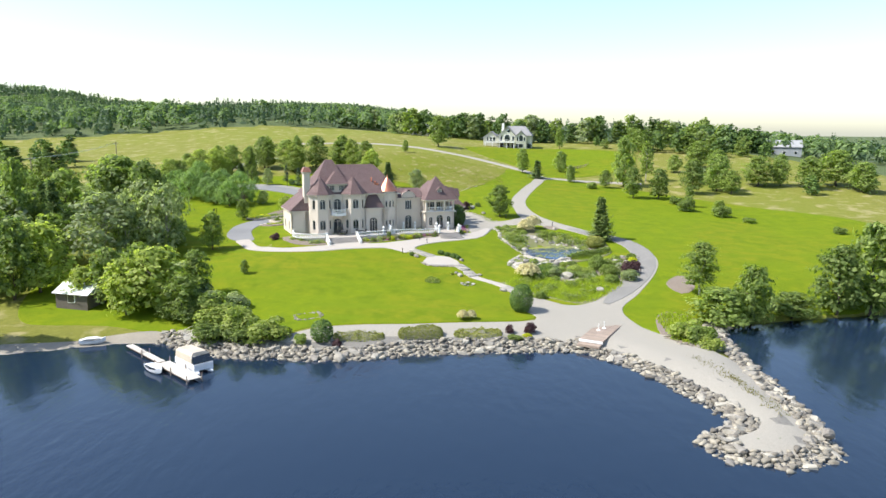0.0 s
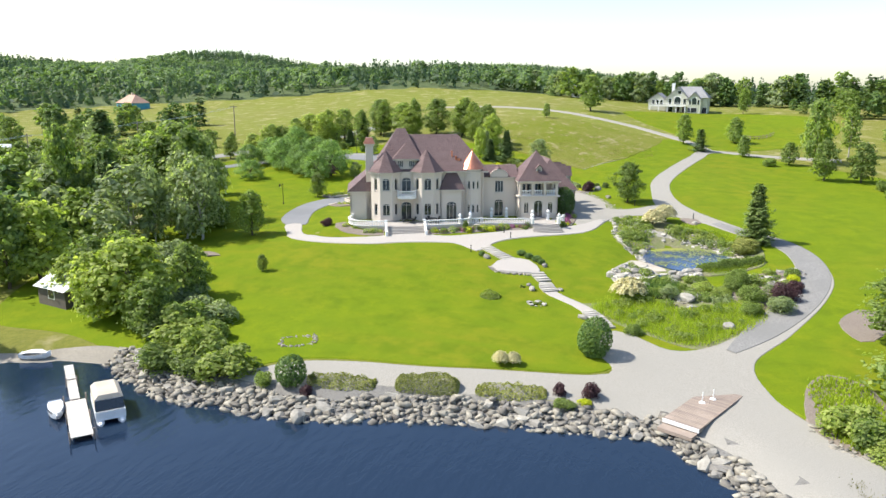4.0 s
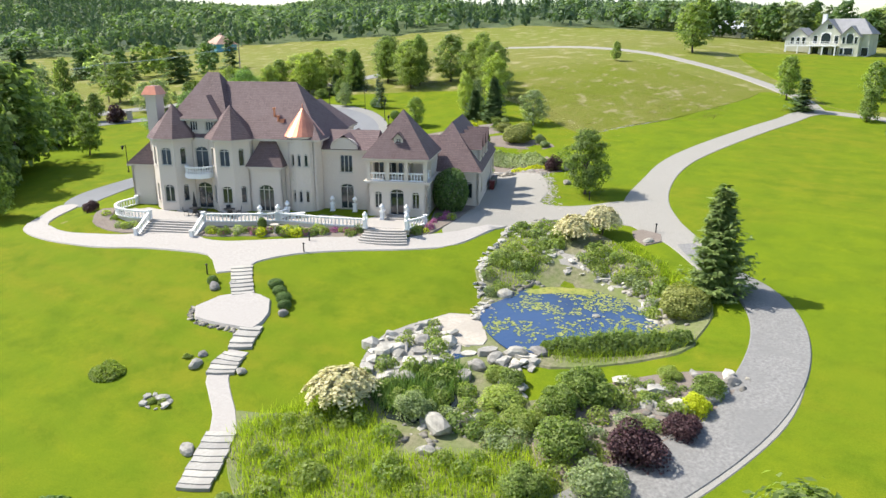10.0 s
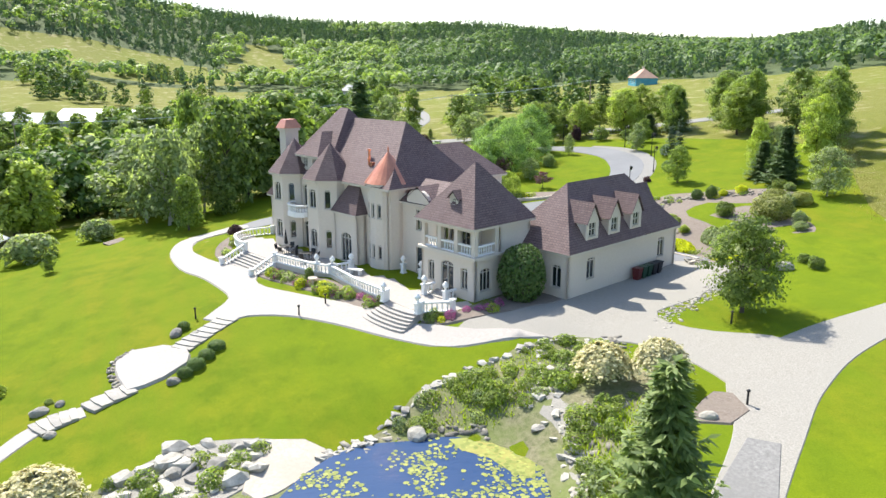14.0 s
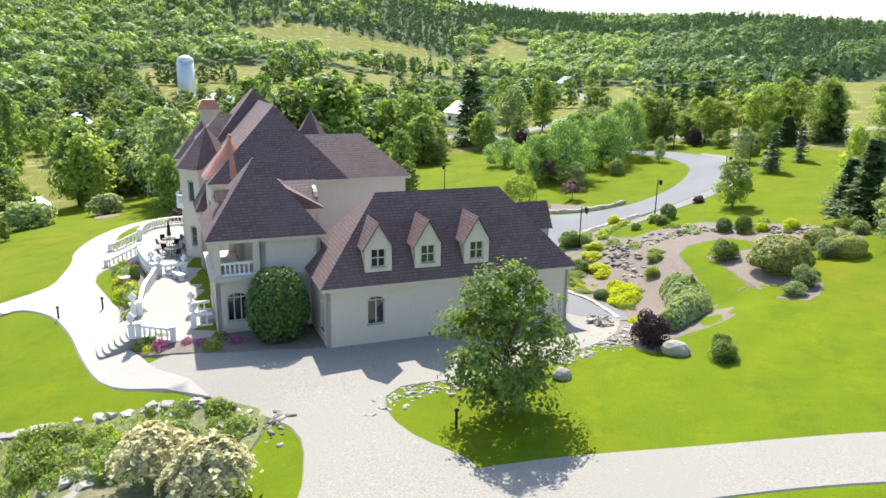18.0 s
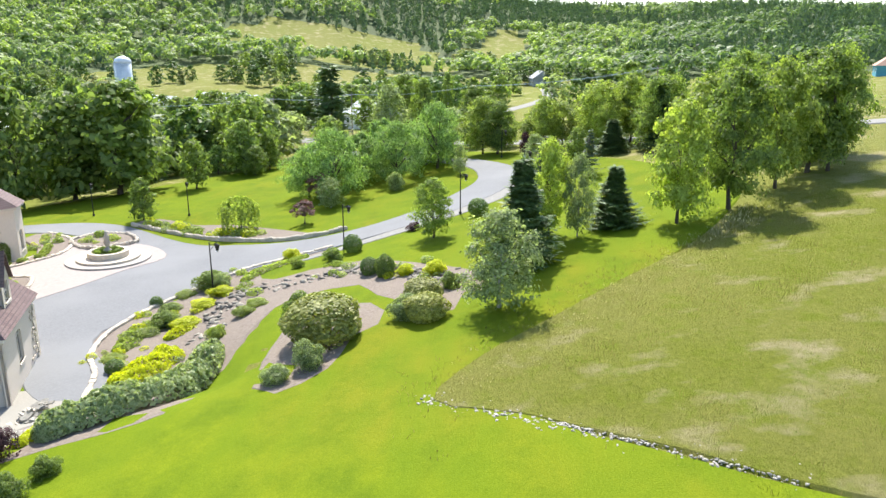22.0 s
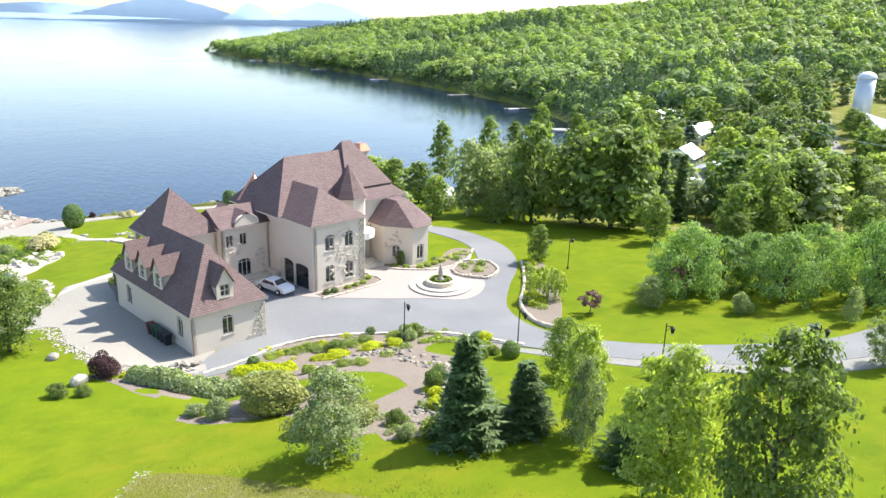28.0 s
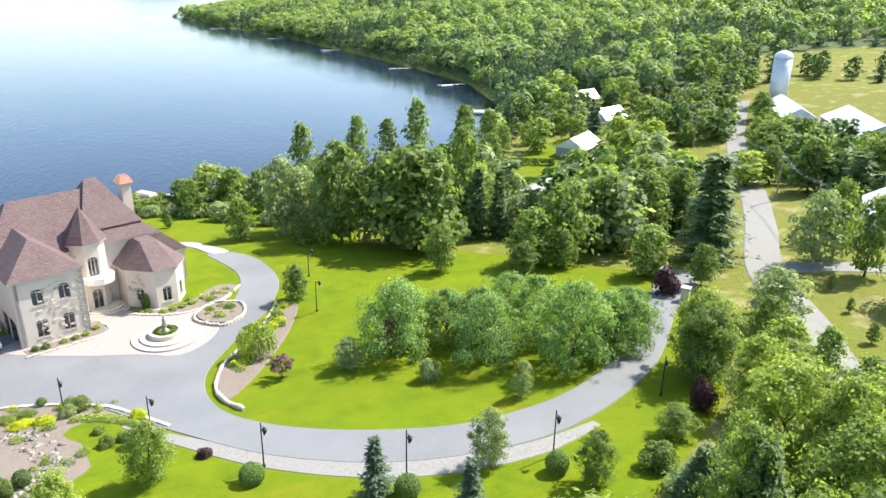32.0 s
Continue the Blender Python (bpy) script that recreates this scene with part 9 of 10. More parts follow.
for cu, cv in ((-7.0, -2.4), (-3.2, -2.3)):
    tb = on_terrace("garden_table", "dark round garden table on the terrace", "table", cu, cv)
    part("tabletop", Mesh().lathe([(0.62, 0.7), (0.62, 0.74)], 24), BLACK, tb)
    for k in range(3):
        a = 2.1 * k
        part("leg", Mesh().tube((0.12 * math.cos(a), 0.12 * math.sin(a), 0.7), (0.45 * math.cos(a), 0.45 * math.sin(a), 0), 0.025, 0.025, 6), BLACK, tb)
    for k in range(4):
        a = 0.5 + math.pi / 2 * k
        metal_chair(cu + 0.95 * math.cos(a), cv + 0.95 * math.sin(a), math.degrees(a) - 90)
um = on_terrace("parasol", "closed dark parasol beside the terrace table", "parasol", -7.0, -2.4)
part("pole", Mesh().tube((0, 0, 0), (0, 0, 2.5), 0.025, 0.025, 8), BLACK, um)
part("canopy", Mesh().lathe([(0.16, 1.0), (0.2, 1.1), (0.1, 2.0), (0.02, 2.5)], 8), BLACK, um)
tb = on_terrace("stone_bench", "white stone garden bench by the turret", "bench", 4.2, -1.9, 20)
part("seat", Mesh().box(-0.75, 0.75, -0.28, 0.28, 0.42, 0.52), WHITE, tb)
for x in (-0.5, 0.5):
    part("leg", Mesh().box(x - 0.1, x + 0.1, -0.2, 0.2, 0, 0.42), WHITE, tb)
bx, by = house_pt(3.2, -5.9)
bb = thing("bird_bath", "pale stone bird bath among flowers", "bird bath", (bx, by, hz(bx, by) + 0.1))
part("stem", Mesh().lathe([(0.25, 0), (0.22, 0.1), (0.1, 0.2), (0.09, 0.75), (0.16, 0.85)], 12), STONE, bb)
part("bowl", Mesh().lathe([(0.15, 0.85), (0.42, 0.95), (0.45, 1.02), (0.38, 1.02), (0.1, 0.95)], 16), STONE, bb)


# ---- the landing ----
dock = thing("dock", "pale wooden dock in sections on posts", "dock", (-40.9, 88.2, LAKE))
ang = math.atan2(75.6 - 88.2, -28.0 + 40.9)
dock.matrix_world = pose(-40.9, 88.2, LAKE, 0, 0, math.degrees(ang))
PALEDECK = material("pale_deck_boards", (0.52, 0.48, 0.42), (0.66, 0.62, 0.56), 0.6, 7.0, 0.85, bump=0.3, dist=0.02, per_object=0.15)
for a, b, w in ((0, 4.4, 0.42), (4.5, 9.8, 0.42), (9.9, 18.2, 0.85)):
    for k in range(int((b - a) / 0.3)):
        part("plank", Mesh().box(a + 0.3 * k, a + 0.3 * k + 0.27, -w, w, 0.42, 0.48), PALEDECK, dock)
    part("beam", Mesh().box(a, b, -w + 0.05, -w + 0.15, 0.28, 0.42).box(a, b, w - 0.15, w - 0.05, 0.28, 0.42), WOOD, dock)
for s in (5, 9.8, 14, 18):
    for w in (-1.2, 1.2):
        part("dock_post", Mesh().lathe([(0.07, -1.6), (0.07, 1.0)], 7, (s, w * (0.4 if s < 9 else 0.76), 0)), WOOD, dock)
BOATWHITE = material("white_boat_hull", (0.70, 0.71, 0.73), (0.80, 0.81, 0.82), 0.5, 3.0, 0.35, bump=0.05)
CANVAS = material("beige_canvas", (0.42, 0.36, 0.28), (0.54, 0.48, 0.39), 0.6, 6.0, 0.9, bump=0.3, dist=0.03)
bt = thing("pontoon_boat", "white pontoon boat with beige canvas top", "boat", (-29.9, 80.9, LAKE), math.degrees(ang))
for s in (-0.85, 0.85):
    hull = part("pontoon", Mesh().lathe([(0.05, -2.9), (0.3, -2.4), (0.32, 2.4), (0.12, 2.9)], 12), BOATWHITE, bt)
    hull.matrix_local = pose(0, s, 0.1, 0, 90, 0)
part("deck", Mesh().box(-2.6, 2.5, -1.2, 1.2, 0.35, 0.45), BOATWHITE, bt)
part("fence", Mesh().box(-2.5, 2.4, -1.2, -1.12, 0.45, 1.1).box(-2.5, 2.4, 1.12, 1.2, 0.45, 1.1).box(2.32, 2.4, -1.12, 1.12, 0.45, 1.1), BOATWHITE, bt)
part("canopy", Mesh().add([(-2.3, -1.15, 1.9), (-2.3, 1.15, 1.9), (1.7, 1.15, 1.95), (1.7, -1.15, 1.95), (-2.2, -0.8, 2.2), (-2.2, 0.8, 2.2), (1.5, 0.8, 2.3), (1.5, -0.8, 2.3), (-2.4, -1.18, 1.05), (-2.4, 1.18, 1.05), (1.8, 1.18, 1.1), (1.8, -1.18, 1.1)],
                          [(4, 5, 6, 7), (0, 4, 7, 3), (1, 2, 6, 5), (0, 1, 5, 4), (2, 3, 7, 6), (8, 0, 3, 11), (1, 9, 10, 2), (8, 9, 1, 0)]), CANVAS, bt)
part("front_screen", Mesh().add([(1.72, -1.1, 1.9), (1.72, 1.1, 1.9), (2.2, 1.15, 1.12), (2.2, -1.15, 1.12)], [(0, 1, 2, 3)]), GLASS, bt)


def hull_boat(x, y, z, turn, ln, label, cover=None):
    b = thing("boat", label, "boat", (x, y, z), turn)
    v, n = [], 7
    for t, w, keel in ((-1, 0.75, 0.12), (-0.5, 0.95, 0.0), (0.1, 1.0, 0.0), (0.6, 0.7, 0.05), (1, 0.06, 0.35)):
        for k in range(n):
            a = math.pi * k / (n - 1)
            v.append((t * ln / 2, -math.cos(a) * w * ln * 0.19, keel + (1 - math.sin(a) ** 0.7) * 0.62))
    part("hull", Mesh().add(v, [(j * n + k, j * n + k + 1, (j + 1) * n + k + 1, (j + 1) * n + k) for j in range(4) for k in range(n - 1)] + [tuple(range(n))[::-1]]), BOATWHITE, b)
    part("cover", Mesh().add([(t * ln / 2, s * w * ln * 0.185, 0.6 + h) for t, w, h in ((-1, 0.74, 0.05), (-0.4, 0.94, 0.3), (0.3, 0.9, 0.32), (1, 0.08, 0.05)) for s in (-1, 0, 1)],
                             [(j * 3 + k, j * 3 + k + 1, (j + 1) * 3 + k + 1, (j + 1) * 3 + k) for j in range(3) for k in range(2)]), cover or BOATWHITE, b)


hull_boat(-34.0, 79.2, LAKE - 0.1, math.degrees(ang), 3.6, "small white covered boat tied to the dock")
hull_boat(-46.4, 89.6, hz(-46.4, 89.6) + 0.02, 20, 3.2, "white dinghy drawn up on the beach")
draped("beach", [(-62, 86), (-54, 88), (-48, 90), (-44, 92.4), (-39, 93.2), (-37, 91.5), (-39, 88.6), (-43.6, 87.6), (-55, 83), (-70, 81), (-72, 84)], 0.12, BEACH, "narrow pale sand beach", "beach")
dk = thing("small_deck", "small white-railed wooden deck on the bank", "deck", (-32.8, 91.3, hz(-32.8, 91.3)), -15)
for k in range(11):
    part("board", Mesh().box(-1.65 + 0.3 * k, -1.65 + 0.3 * k + 0.27, -1.1, 1.1, 0.3, 0.36), PALEDECK, dk)
part("skirt", Mesh().box(-1.7, 1.7, -1.14, -1.1, -0.5, 0.3).box(1.66, 1.7, -1.1, 1.1, -0.5, 0.3), PALEDECK, dk)
for x0, x1, y0, y1 in ((-1.7, 1.7, -1.14, -1.08), (1.64, 1.7, -1.14, 1.1), (-1.7, -1.64, -1.14, 1.1)):
    part("rail", Mesh().box(x0, x1, y0, y1, 1.05, 1.13).box(x0, x1, y0, y1, 0.55, 0.62), PALEDECK, dk)
for k in range(12):
    part("picket", Mesh().box(-1.66 + 0.3 * k, -1.6 + 0.3 * k, -1.13, -1.09, 0.36, 1.05), PALEDECK, dk)
# launching platform
rp = thing("boat_ramp", "weathered wooden boat ramp platform with white cleats", "platform", (21.3, 94.4, hz(21.3, 94.4)), math.degrees(math.atan2(8.4, 4.3)))
for k in range(30):
    part("plank", Mesh().box(-4.7 + 0.31 * k, -4.42 + 0.31 * k, -1.6, 1.6, 0.25, 0.32), WOOD, rp)
part("frame", Mesh().box(-4.7, 4.6, -1.5, -1.35, -0.2, 0.25).box(-4.7, 4.6, 1.35, 1.5, -0.2, 0.25).box(-4.7, -4.55, -1.35, 1.35, -0.2, 0.25).box(4.45, 4.6, -1.35, 1.35, -0.2, 0.25), WOOD, rp)
part("front_board", Mesh().box(-4.8, -4.72, -1.6, 1.6, 0.0, 0.33), WHITE, rp, "white painted front board")
part("landing", Mesh().box(-5.9, -4.85, -1.5, 1.5, -0.35, -0.05), WOOD, rp)
for s in (0.6, 2.0):
    part("cleat", Mesh().lathe([(0.3, 0.32), (0.25, 0.38), (0.04, 0.42), (0.04, 1.3)], 10, (s, 0.5 - 0.4 * (s > 1), 0)), WHITE, rp)
# fire pit and slab in the lawn
xy = along([(-21.4, 97.6), (-18.4, 98.6), (-17.8, 97.0), (-20.4, 95.9), (-21.4, 97.4)], 60, 0.12, 91)
rubble("fire_pit", xy, np.random.default_rng(5).uniform(0.25, 0.45, 60), RIPRAP, "low rectangular ring of stones in the lawn", 91)
slab = Mesh().prism([(-47, 121), (-45.2, 121.8), (-42.9, 119.8), (-44.5, 119)], 0, 0.15)
solid("stone_slab", slab, MULCH, "flat brown slab lying in the lawn", "slab", (0, 0, hz(-45, 120.4) + 0.05))


# ---- houses ----
def cottage(x, y, turn, ln, wd, wall_h, roof_h, wall, roofm, label, name="cottage", gable=True, chimney=False, z=None, windows=3):
    h = thing(name, label, "house", (x, y, (min(hz(x + ln / 3, y), hz(x - ln / 3, y), hz(x, y)) if z is None else z)), turn)
    a, b = ln / 2, wd / 2
    part("wall", Mesh().prism([(-a, -b), (a, -b), (a, b), (-a, b)], -0.8, wall_h), wall, h)
    o = 0.4
    rg = a + o if gable else a - b * 0.8
    part("roof", Mesh().add([(-a - o, -b - o, wall_h - 0.15), (a + o, -b - o, wall_h - 0.15), (a + o, b + o, wall_h - 0.15), (-a - o, b + o, wall_h - 0.15), (-rg, 0, wall_h + roof_h), (rg, 0, wall_h + roof_h)],
                            [(0, 1, 5, 4), (2, 3, 4, 5), (1, 2, 5), (3, 0, 4), (3, 2, 1, 0)]), roofm, h)
    if gable:
        part("gable", Mesh().add([(s * (a + 0.02), t * b, wall_h) for s in (-1, 1) for t in (-1, 1)] + [(s * (a + 0.02), 0, wall_h + roof_h - 0.3) for s in (-1, 1)], [(0, 4, 1), (2, 3, 5)]), wall, h)
    for s in (-1, 1):
        for k in range(windows):
            cx = -a + ln * (k + 0.5) / windows
            fr = part("window", Mesh().box(cx - 0.65, cx + 0.65, s * b - 0.05, s * b + 0.05, 0.8, 2.1), WHITE, h)
            part("pane", Mesh().box(cx - 0.55, cx + 0.55, s * b - 0.07, s * b + 0.07, 0.9, 2.0), GLASS, fr)
    if chimney:
        part("chimney", Mesh().box(-0.4, 0.4, -0.4, 0.4, wall_h, wall_h + roof_h + 0.9), STONE, h)
    return h


CREAMWALL = material("cream_siding", (0.66, 0.64, 0.58), (0.74, 0.72, 0.66), 0.4, 5.0, 0.8)
GREYWALL = material("grey_siding", (0.30, 0.32, 0.34), (0.38, 0.40, 0.42), 0.4, 5.0, 0.8)
HILLROOF = material("slate_grey_shingles", (0.20, 0.20, 0.205), (0.31, 0.305, 0.30), 0.4, 3.0, 0.8)
HILLWALL = material("pale_cream_siding", (0.50, 0.50, 0.40), (0.58, 0.57, 0.46), 0.4, 5.0, 0.8)
wh = thing("hill_house", "large cream house with grey gabled roofs and white deck", "house", (25.0, 311.0, hz(25, 305) - 0.2), -10)


def gable_bay(x, w, y0, y1, zw, zt, o=0.4):
    """A gabled bay of the hill house: walls and roof, its gable to the front."""
    a, b = x - w / 2, x + w / 2
    part("wall", Mesh().add([(a, y0, -1), (b, y0, -1), (b, y0, zw), (x, y0, zt), (a, y0, zw), (a, y1, -1), (b, y1, -1), (b, y1, zw), (x, y1, zt), (a, y1, zw)],
                            [(0, 1, 2, 3, 4), (9, 8, 7, 6, 5), (0, 5, 6, 1), (1, 6, 7, 2), (0, 4, 9, 5)]), HILLWALL, wh)
    g = (zt - zw) / (w / 2)
    part("roof", Mesh().add([(a - o, y0 - o, zw - g * o + 0.08), (x, y0 - o, zt + 0.08), (b + o, y0 - o, zw - g * o + 0.08), (a - o, y1, zw - g * o + 0.08), (x, y1, zt + 0.08), (b + o, y1, zw - g * o + 0.08),
                             (a - o, y0 - o, zw - g * o - 0.16), (x, y0 - o, zt - 0.16), (b + o, y0 - o, zw - g * o - 0.16)], [(0, 1, 4, 3), (1, 2, 5, 4), (0, 6, 7, 1), (1, 7, 8, 2)]), HILLROOF, wh)


def hill_window(x, y, z, w, h, arch=0.0):
    fr = part("window", Mesh().box(x - w / 2 - 0.12, x + w / 2 + 0.12, y - 0.06, y + 0.06, z - 0.12, z + h + 0.12), WHITE, wh)
    t = np.linspace(0, math.pi, 9)
    ps = [(x - w / 2, z), (x + w / 2, z)] + ([(x + w / 2 * math.cos(k), z + h - arch + arch * math.sin(k)) for k in t] if arch else [(x + w / 2, z + h), (x - w / 2, z + h)])
    n = len(ps)
    part("pane", Mesh().add([(a, y - 0.09, b) for a, b in ps] + [(a, y, b) for a, b in ps], [tuple(range(n)), tuple(range(n, 2 * n))[::-1]] + [(i, n + i, n + (i + 1) % n, (i + 1) % n) for i in range(n)]), GLASS, fr)


part("wall", Mesh().box(-4, 9.5, -4, 5, -1, 5.4), HILLWALL, wh)
part("roof", Mesh().add([(-4.5, -4.5, 5.3), (10, -4.5, 5.3), (10, 5.5, 5.3), (-4.5, 5.5, 5.3), (-0.5, 0.5, 9.2), (6.6, 0.5, 9.2)], [(0, 1, 5, 4), (1, 2, 5), (2, 3, 4, 5), (3, 0, 4), (3, 2, 1, 0)]), HILLROOF, wh)
gable_bay(-0.4, 8.0, -5.2, 0.4, 5.0, 9.0)
gable_bay(5.4, 4.4, -5.8, 0.4, 5.0, 7.3)
gable_bay(-7.4, 6.4, -4.2, 4.0, 4.4, 6.9)
part("chimney", Mesh().box(-3.4, -2.4, 0.6, 1.6, 5, 10.4), WHITE, wh)
for x, y, z, w, h, ar in ((-0.4, -5.2, 3.0, 2.2, 2.6, 1.0), (-2.9, -5.2, 3.0, 0.9, 1.9, 0), (2.1, -5.2, 3.0, 0.9, 1.9, 0), (0.2, -5.2, 6.6, 1.1, 1.1, 0), (5.4, -5.8, 3.0, 1.5, 2.4, 0.7), (4.0, -5.8, 3.0, 0.6, 1.6, 0), (6.8, -5.8, 3.0, 0.6, 1.6, 0), (5.4, -5.8, 0.3, 1.9, 1.6, 0),
                          (3.8, -5.8, 0.3, 0.7, 1.6, 0), (-2.6, -5.2, 0.2, 1.5, 1.9, 0), (-0.2, -5.2, 0.2, 1.5, 1.9, 0), (2.0, -5.2, 0.2, 1.2, 1.9, 0), (-8.8, -4.2, 2.9, 0.8, 1.6, 0), (-7.4, -4.2, 2.9, 0.8, 1.6, 0), (-6, -4.2, 2.9, 0.8, 1.6, 0), (8.7, -4.0, 0.0, 1.5, 2.0, 0)):
    hill_window(x, y, z, w, h, ar)
part("deck", Mesh().box(-9.6, 2.9, -7.8, -5.25, 2.3, 2.55), WHITE, wh)
part("rail", Mesh().box(-9.6, 2.9, -7.8, -7.7, 3.4, 3.5).box(2.8, 2.9, -7.7, -5.3, 3.4, 3.5), WHITE, wh)
for k in range(21):
    part("baluster", Mesh().box(-9.55 + 0.6 * k, -9.47 + 0.6 * k, -7.78, -7.72, 2.55, 3.4), WHITE, wh)
for k in range(5):
    part("deck_post", Mesh().box(-9.5 + 3.0 * k, -9.2 + 3.0 * k, -7.7, -7.4, -1, 2.3), WHITE, wh)
fn = thing("rail_fence", "weathered split-rail fence beside the lane", "fence", (40.4, 256.7, hz(40.4, 256.7)))
fp = [Vector((x, y, hz(x, y))) for x, y in [(40.4, 256.7), (42.7, 255.2), (45.0, 255.8), (47.4, 258.5), (50.0, 263.1)]]
f0 = fp[0].copy()
for a, b in zip(fp, fp[1:]):
    for k in range(2):
        c = a.lerp(b, k / 2) - f0
        part("fence_post", Mesh().tube(c + Vector((0, 0, -0.2)), c + Vector((0, 0, 1.15)), 0.1, 0.09, 6), WOOD, fn)
    for z in (0.45, 0.95):
        part("fence_rail", Mesh().tube(a - f0 + Vector((0, 0, z)), b - f0 + Vector((0, 0, z)), 0.07, 0.07, 6), WOOD, fn)
cottage(-212.4, 317.6, -20, 12, 9, 3.0, 3.6, BLUEWALL, REDROOF, "blue-green house with weathered red hipped roof", "blue_house", False, True)
cottage(-54.5, 103.4, -15, 5.6, 4.4, 2.3, 1.1, SHEDWALL, PALEROOF, "small shed by the beach, shaded open sides coloured as dark brown walls, pale metal roof", "shed", True, windows=1)
cottage(-138.9, 77, 35, 12, 8, 2.8, 2.6, GREYWALL, PALEROOF, "bungalow with pale grey roof among trees", "cottage")
cottage(-162.5, 55.5, 20, 11, 7, 3.4, 2.8, CREAMWALL, PALEROOF, "white cottage with grey roof by the lake", "cottage")
cottage(-191.7, 2, 60, 10, 8, 4.0, 4.0, CREAMWALL, PALEROOF, "white cottage with pale metal roof in the woods", "cottage")
cottage(-172.3, 26, 15, 10, 7, 3.0, 2.6, CREAMWALL, PALEROOF, "low white cottage with pale roof by the lake", "cottage")
cottage(-137.4, 168, 40, 12, 8, 3.0, 2.6, CREAMWALL, PALEROOF, "pale house with white roof beside the road", "cottage")
cottage(-100, 124, 40, 11, 7, 2.8, 2.4, CREAMWALL, GREYROOF, "bungalow with grey roof behind hedges", "cottage")
cottage(-122, 106, 40, 11, 8, 2.8, 2.4, GREYWALL, GREYROOF, "grey bungalow behind hedges", "cottage")
cottage(-300, 214, 10, 10, 8, 3.5, 3, GREYWALL, GREYROOF, "grey farmhouse in the valley", "farmhouse")
cottage(-14, 372, 0, 12, 8, 3.2, 2.6, CREAMWALL, PALEROOF, "distant house with pale green roof at the wood's edge", "far_house")
cottage(150, 330, -20, 14, 9, 4.0, 3.0, GREYWALL, GREYROOF, "distant grey house on the ridge", "far_house")
# farm
sx, sy = -216, 68.5
si = thing("silo", "tall pale grey silo with domed cap", "silo", (sx, sy, hz(sx, sy)))
part("shaft", Mesh().lathe([(2.7, -0.5), (2.7, 13.2)], 28), STEEL, si, smooth=True)
for k in range(11):
    part("band", Mesh().lathe([(2.74, 1.1 * k + 0.8), (2.74, 1.1 * k + 0.88)], 28), STEEL, si)
part("dome", Mesh().lathe([(2.85, 13.2), (2.85, 13.5), (2.5, 14.3), (1.6, 15.0), (0.3, 15.4)], 28), PALEROOF, si, smooth=True)
part("chute", Mesh().box(-0.5, 0.5, -3.2, -2.6, 0, 13), STEEL, si)
cottage(-205, 84, 55, 26, 9, 3.2, 2.6, GREYWALL, PALEROOF, "long barn with white metal roof", "barn", windows=5)
cottage(-203, 110, 55, 30, 13, 3.6, 3.2, GREYWALL, PALEROOF, "large barn with white metal roof", "barn", windows=5)
for row in [("maple", -149, 132.5, 8, 0.9), ("dark", -155, 125.5, 9, 0.9), ("maple2", -161.5, 118.5, 9, 0.9), ("dark2", -168, 111.5, 9.5, 0.9), ("maple", -175.5, 104.5, 9, 0.9), ("dark", -183, 97, 9, 0.9), ("maple2", -191, 88.5, 9, 0.9), ("maple", -198, 80, 8, 1.0)]:
    plant(*row)
draped("cottage_lawn", [(-150, 62), (-138, 62), (-124, 74), (-108, 92), (-100, 110), (-108, 118), (-122, 102), (-136, 88), (-148, 76)], 0.14, LAWN, "small mown lawns between hedges and cottages", "lawn", cell=3.0)
for k, (a, b) in enumerate((((-110, 78.5), (-126, 86.2)), ((-104.4, 101), (-112, 105)), ((-118, 94), (-127, 97.5)))):
    laid(mound_row("clipped_hedge", "straight clipped dark green hedge", "hedge", [(*a, 1.6, 1.8), ((a[0] + b[0]) / 2, (a[1] + b[1]) / 2, 1.7, 1.9), (*b, 1.6, 1.8)], L_CLIPPED, 0.3, 30 + k, 60, 0.1))
for x, y in ((-90.4, 172.2), (-87.6, 179.4)):
    gp = thing("gate_pillar", "square stone gate pillar with flat cap", "gate pillar", (x, y, hz(x, y)), 40)
    part("shaft", Mesh().box(-0.45, 0.45, -0.45, 0.45, -0.2, 1.7), STONE, gp)
    part("cap", Mesh().box(-0.58, 0.58, -0.58, 0.58, 1.7, 1.88), PAVER, gp)
# power poles and wires
poles = [(-165.6, 90.5), (-137.7, 145.0), (-122.0, 166.6), (-112, 192), (-104, 225)]
for x, y in poles:
    pp = thing("power_pole", "grey wooden power pole with crossarm", "power pole", (x, y, hz(x, y)), 40, "power poles")
    part("pole", Mesh().lathe([(0.16, -0.5), (0.11, 9.0)], 8), WOOD, pp)
    part("crossarm", Mesh().box(-1.1, 1.1, -0.06, 0.06, 8.4, 8.55), WOOD, pp)
for off in (-0.9, 0, 0.9):
    m = Mesh()
    for (x0, y0), (x1, y1) in zip(poles, poles[1:]):
        pts = [Vector((x0 + (x1 - x0) * t + off * 0.75, y0 + (y1 - y0) * t + off * 0.6, hz(x0, y0) * (1 - t) + hz(x1, y1) * t + 8.6 - 4 * 0.7 * t * (1 - t))) for t in np.linspace(0, 1, 9)]
        for a, b in zip(pts, pts[1:]):
            m.tube(a, b, 0.02, 0.02, 3)
    solid("power_line", m, STEEL, "thin overhead power line", "power line")


# ---- middle woods: single trees ----
def wood(loop, gap, seed, lo, hi, keep_off=(), label="mixed woodland of green broadleaf trees and firs"):
    q = inside(loop, gap)
    q = np.array([p for p in q if not any(math.hypot(p[0] - a, p[1] - b) < d for a, b, d in keep_off)])
    middle_wood("woodland", q, lo, hi, label, seed)


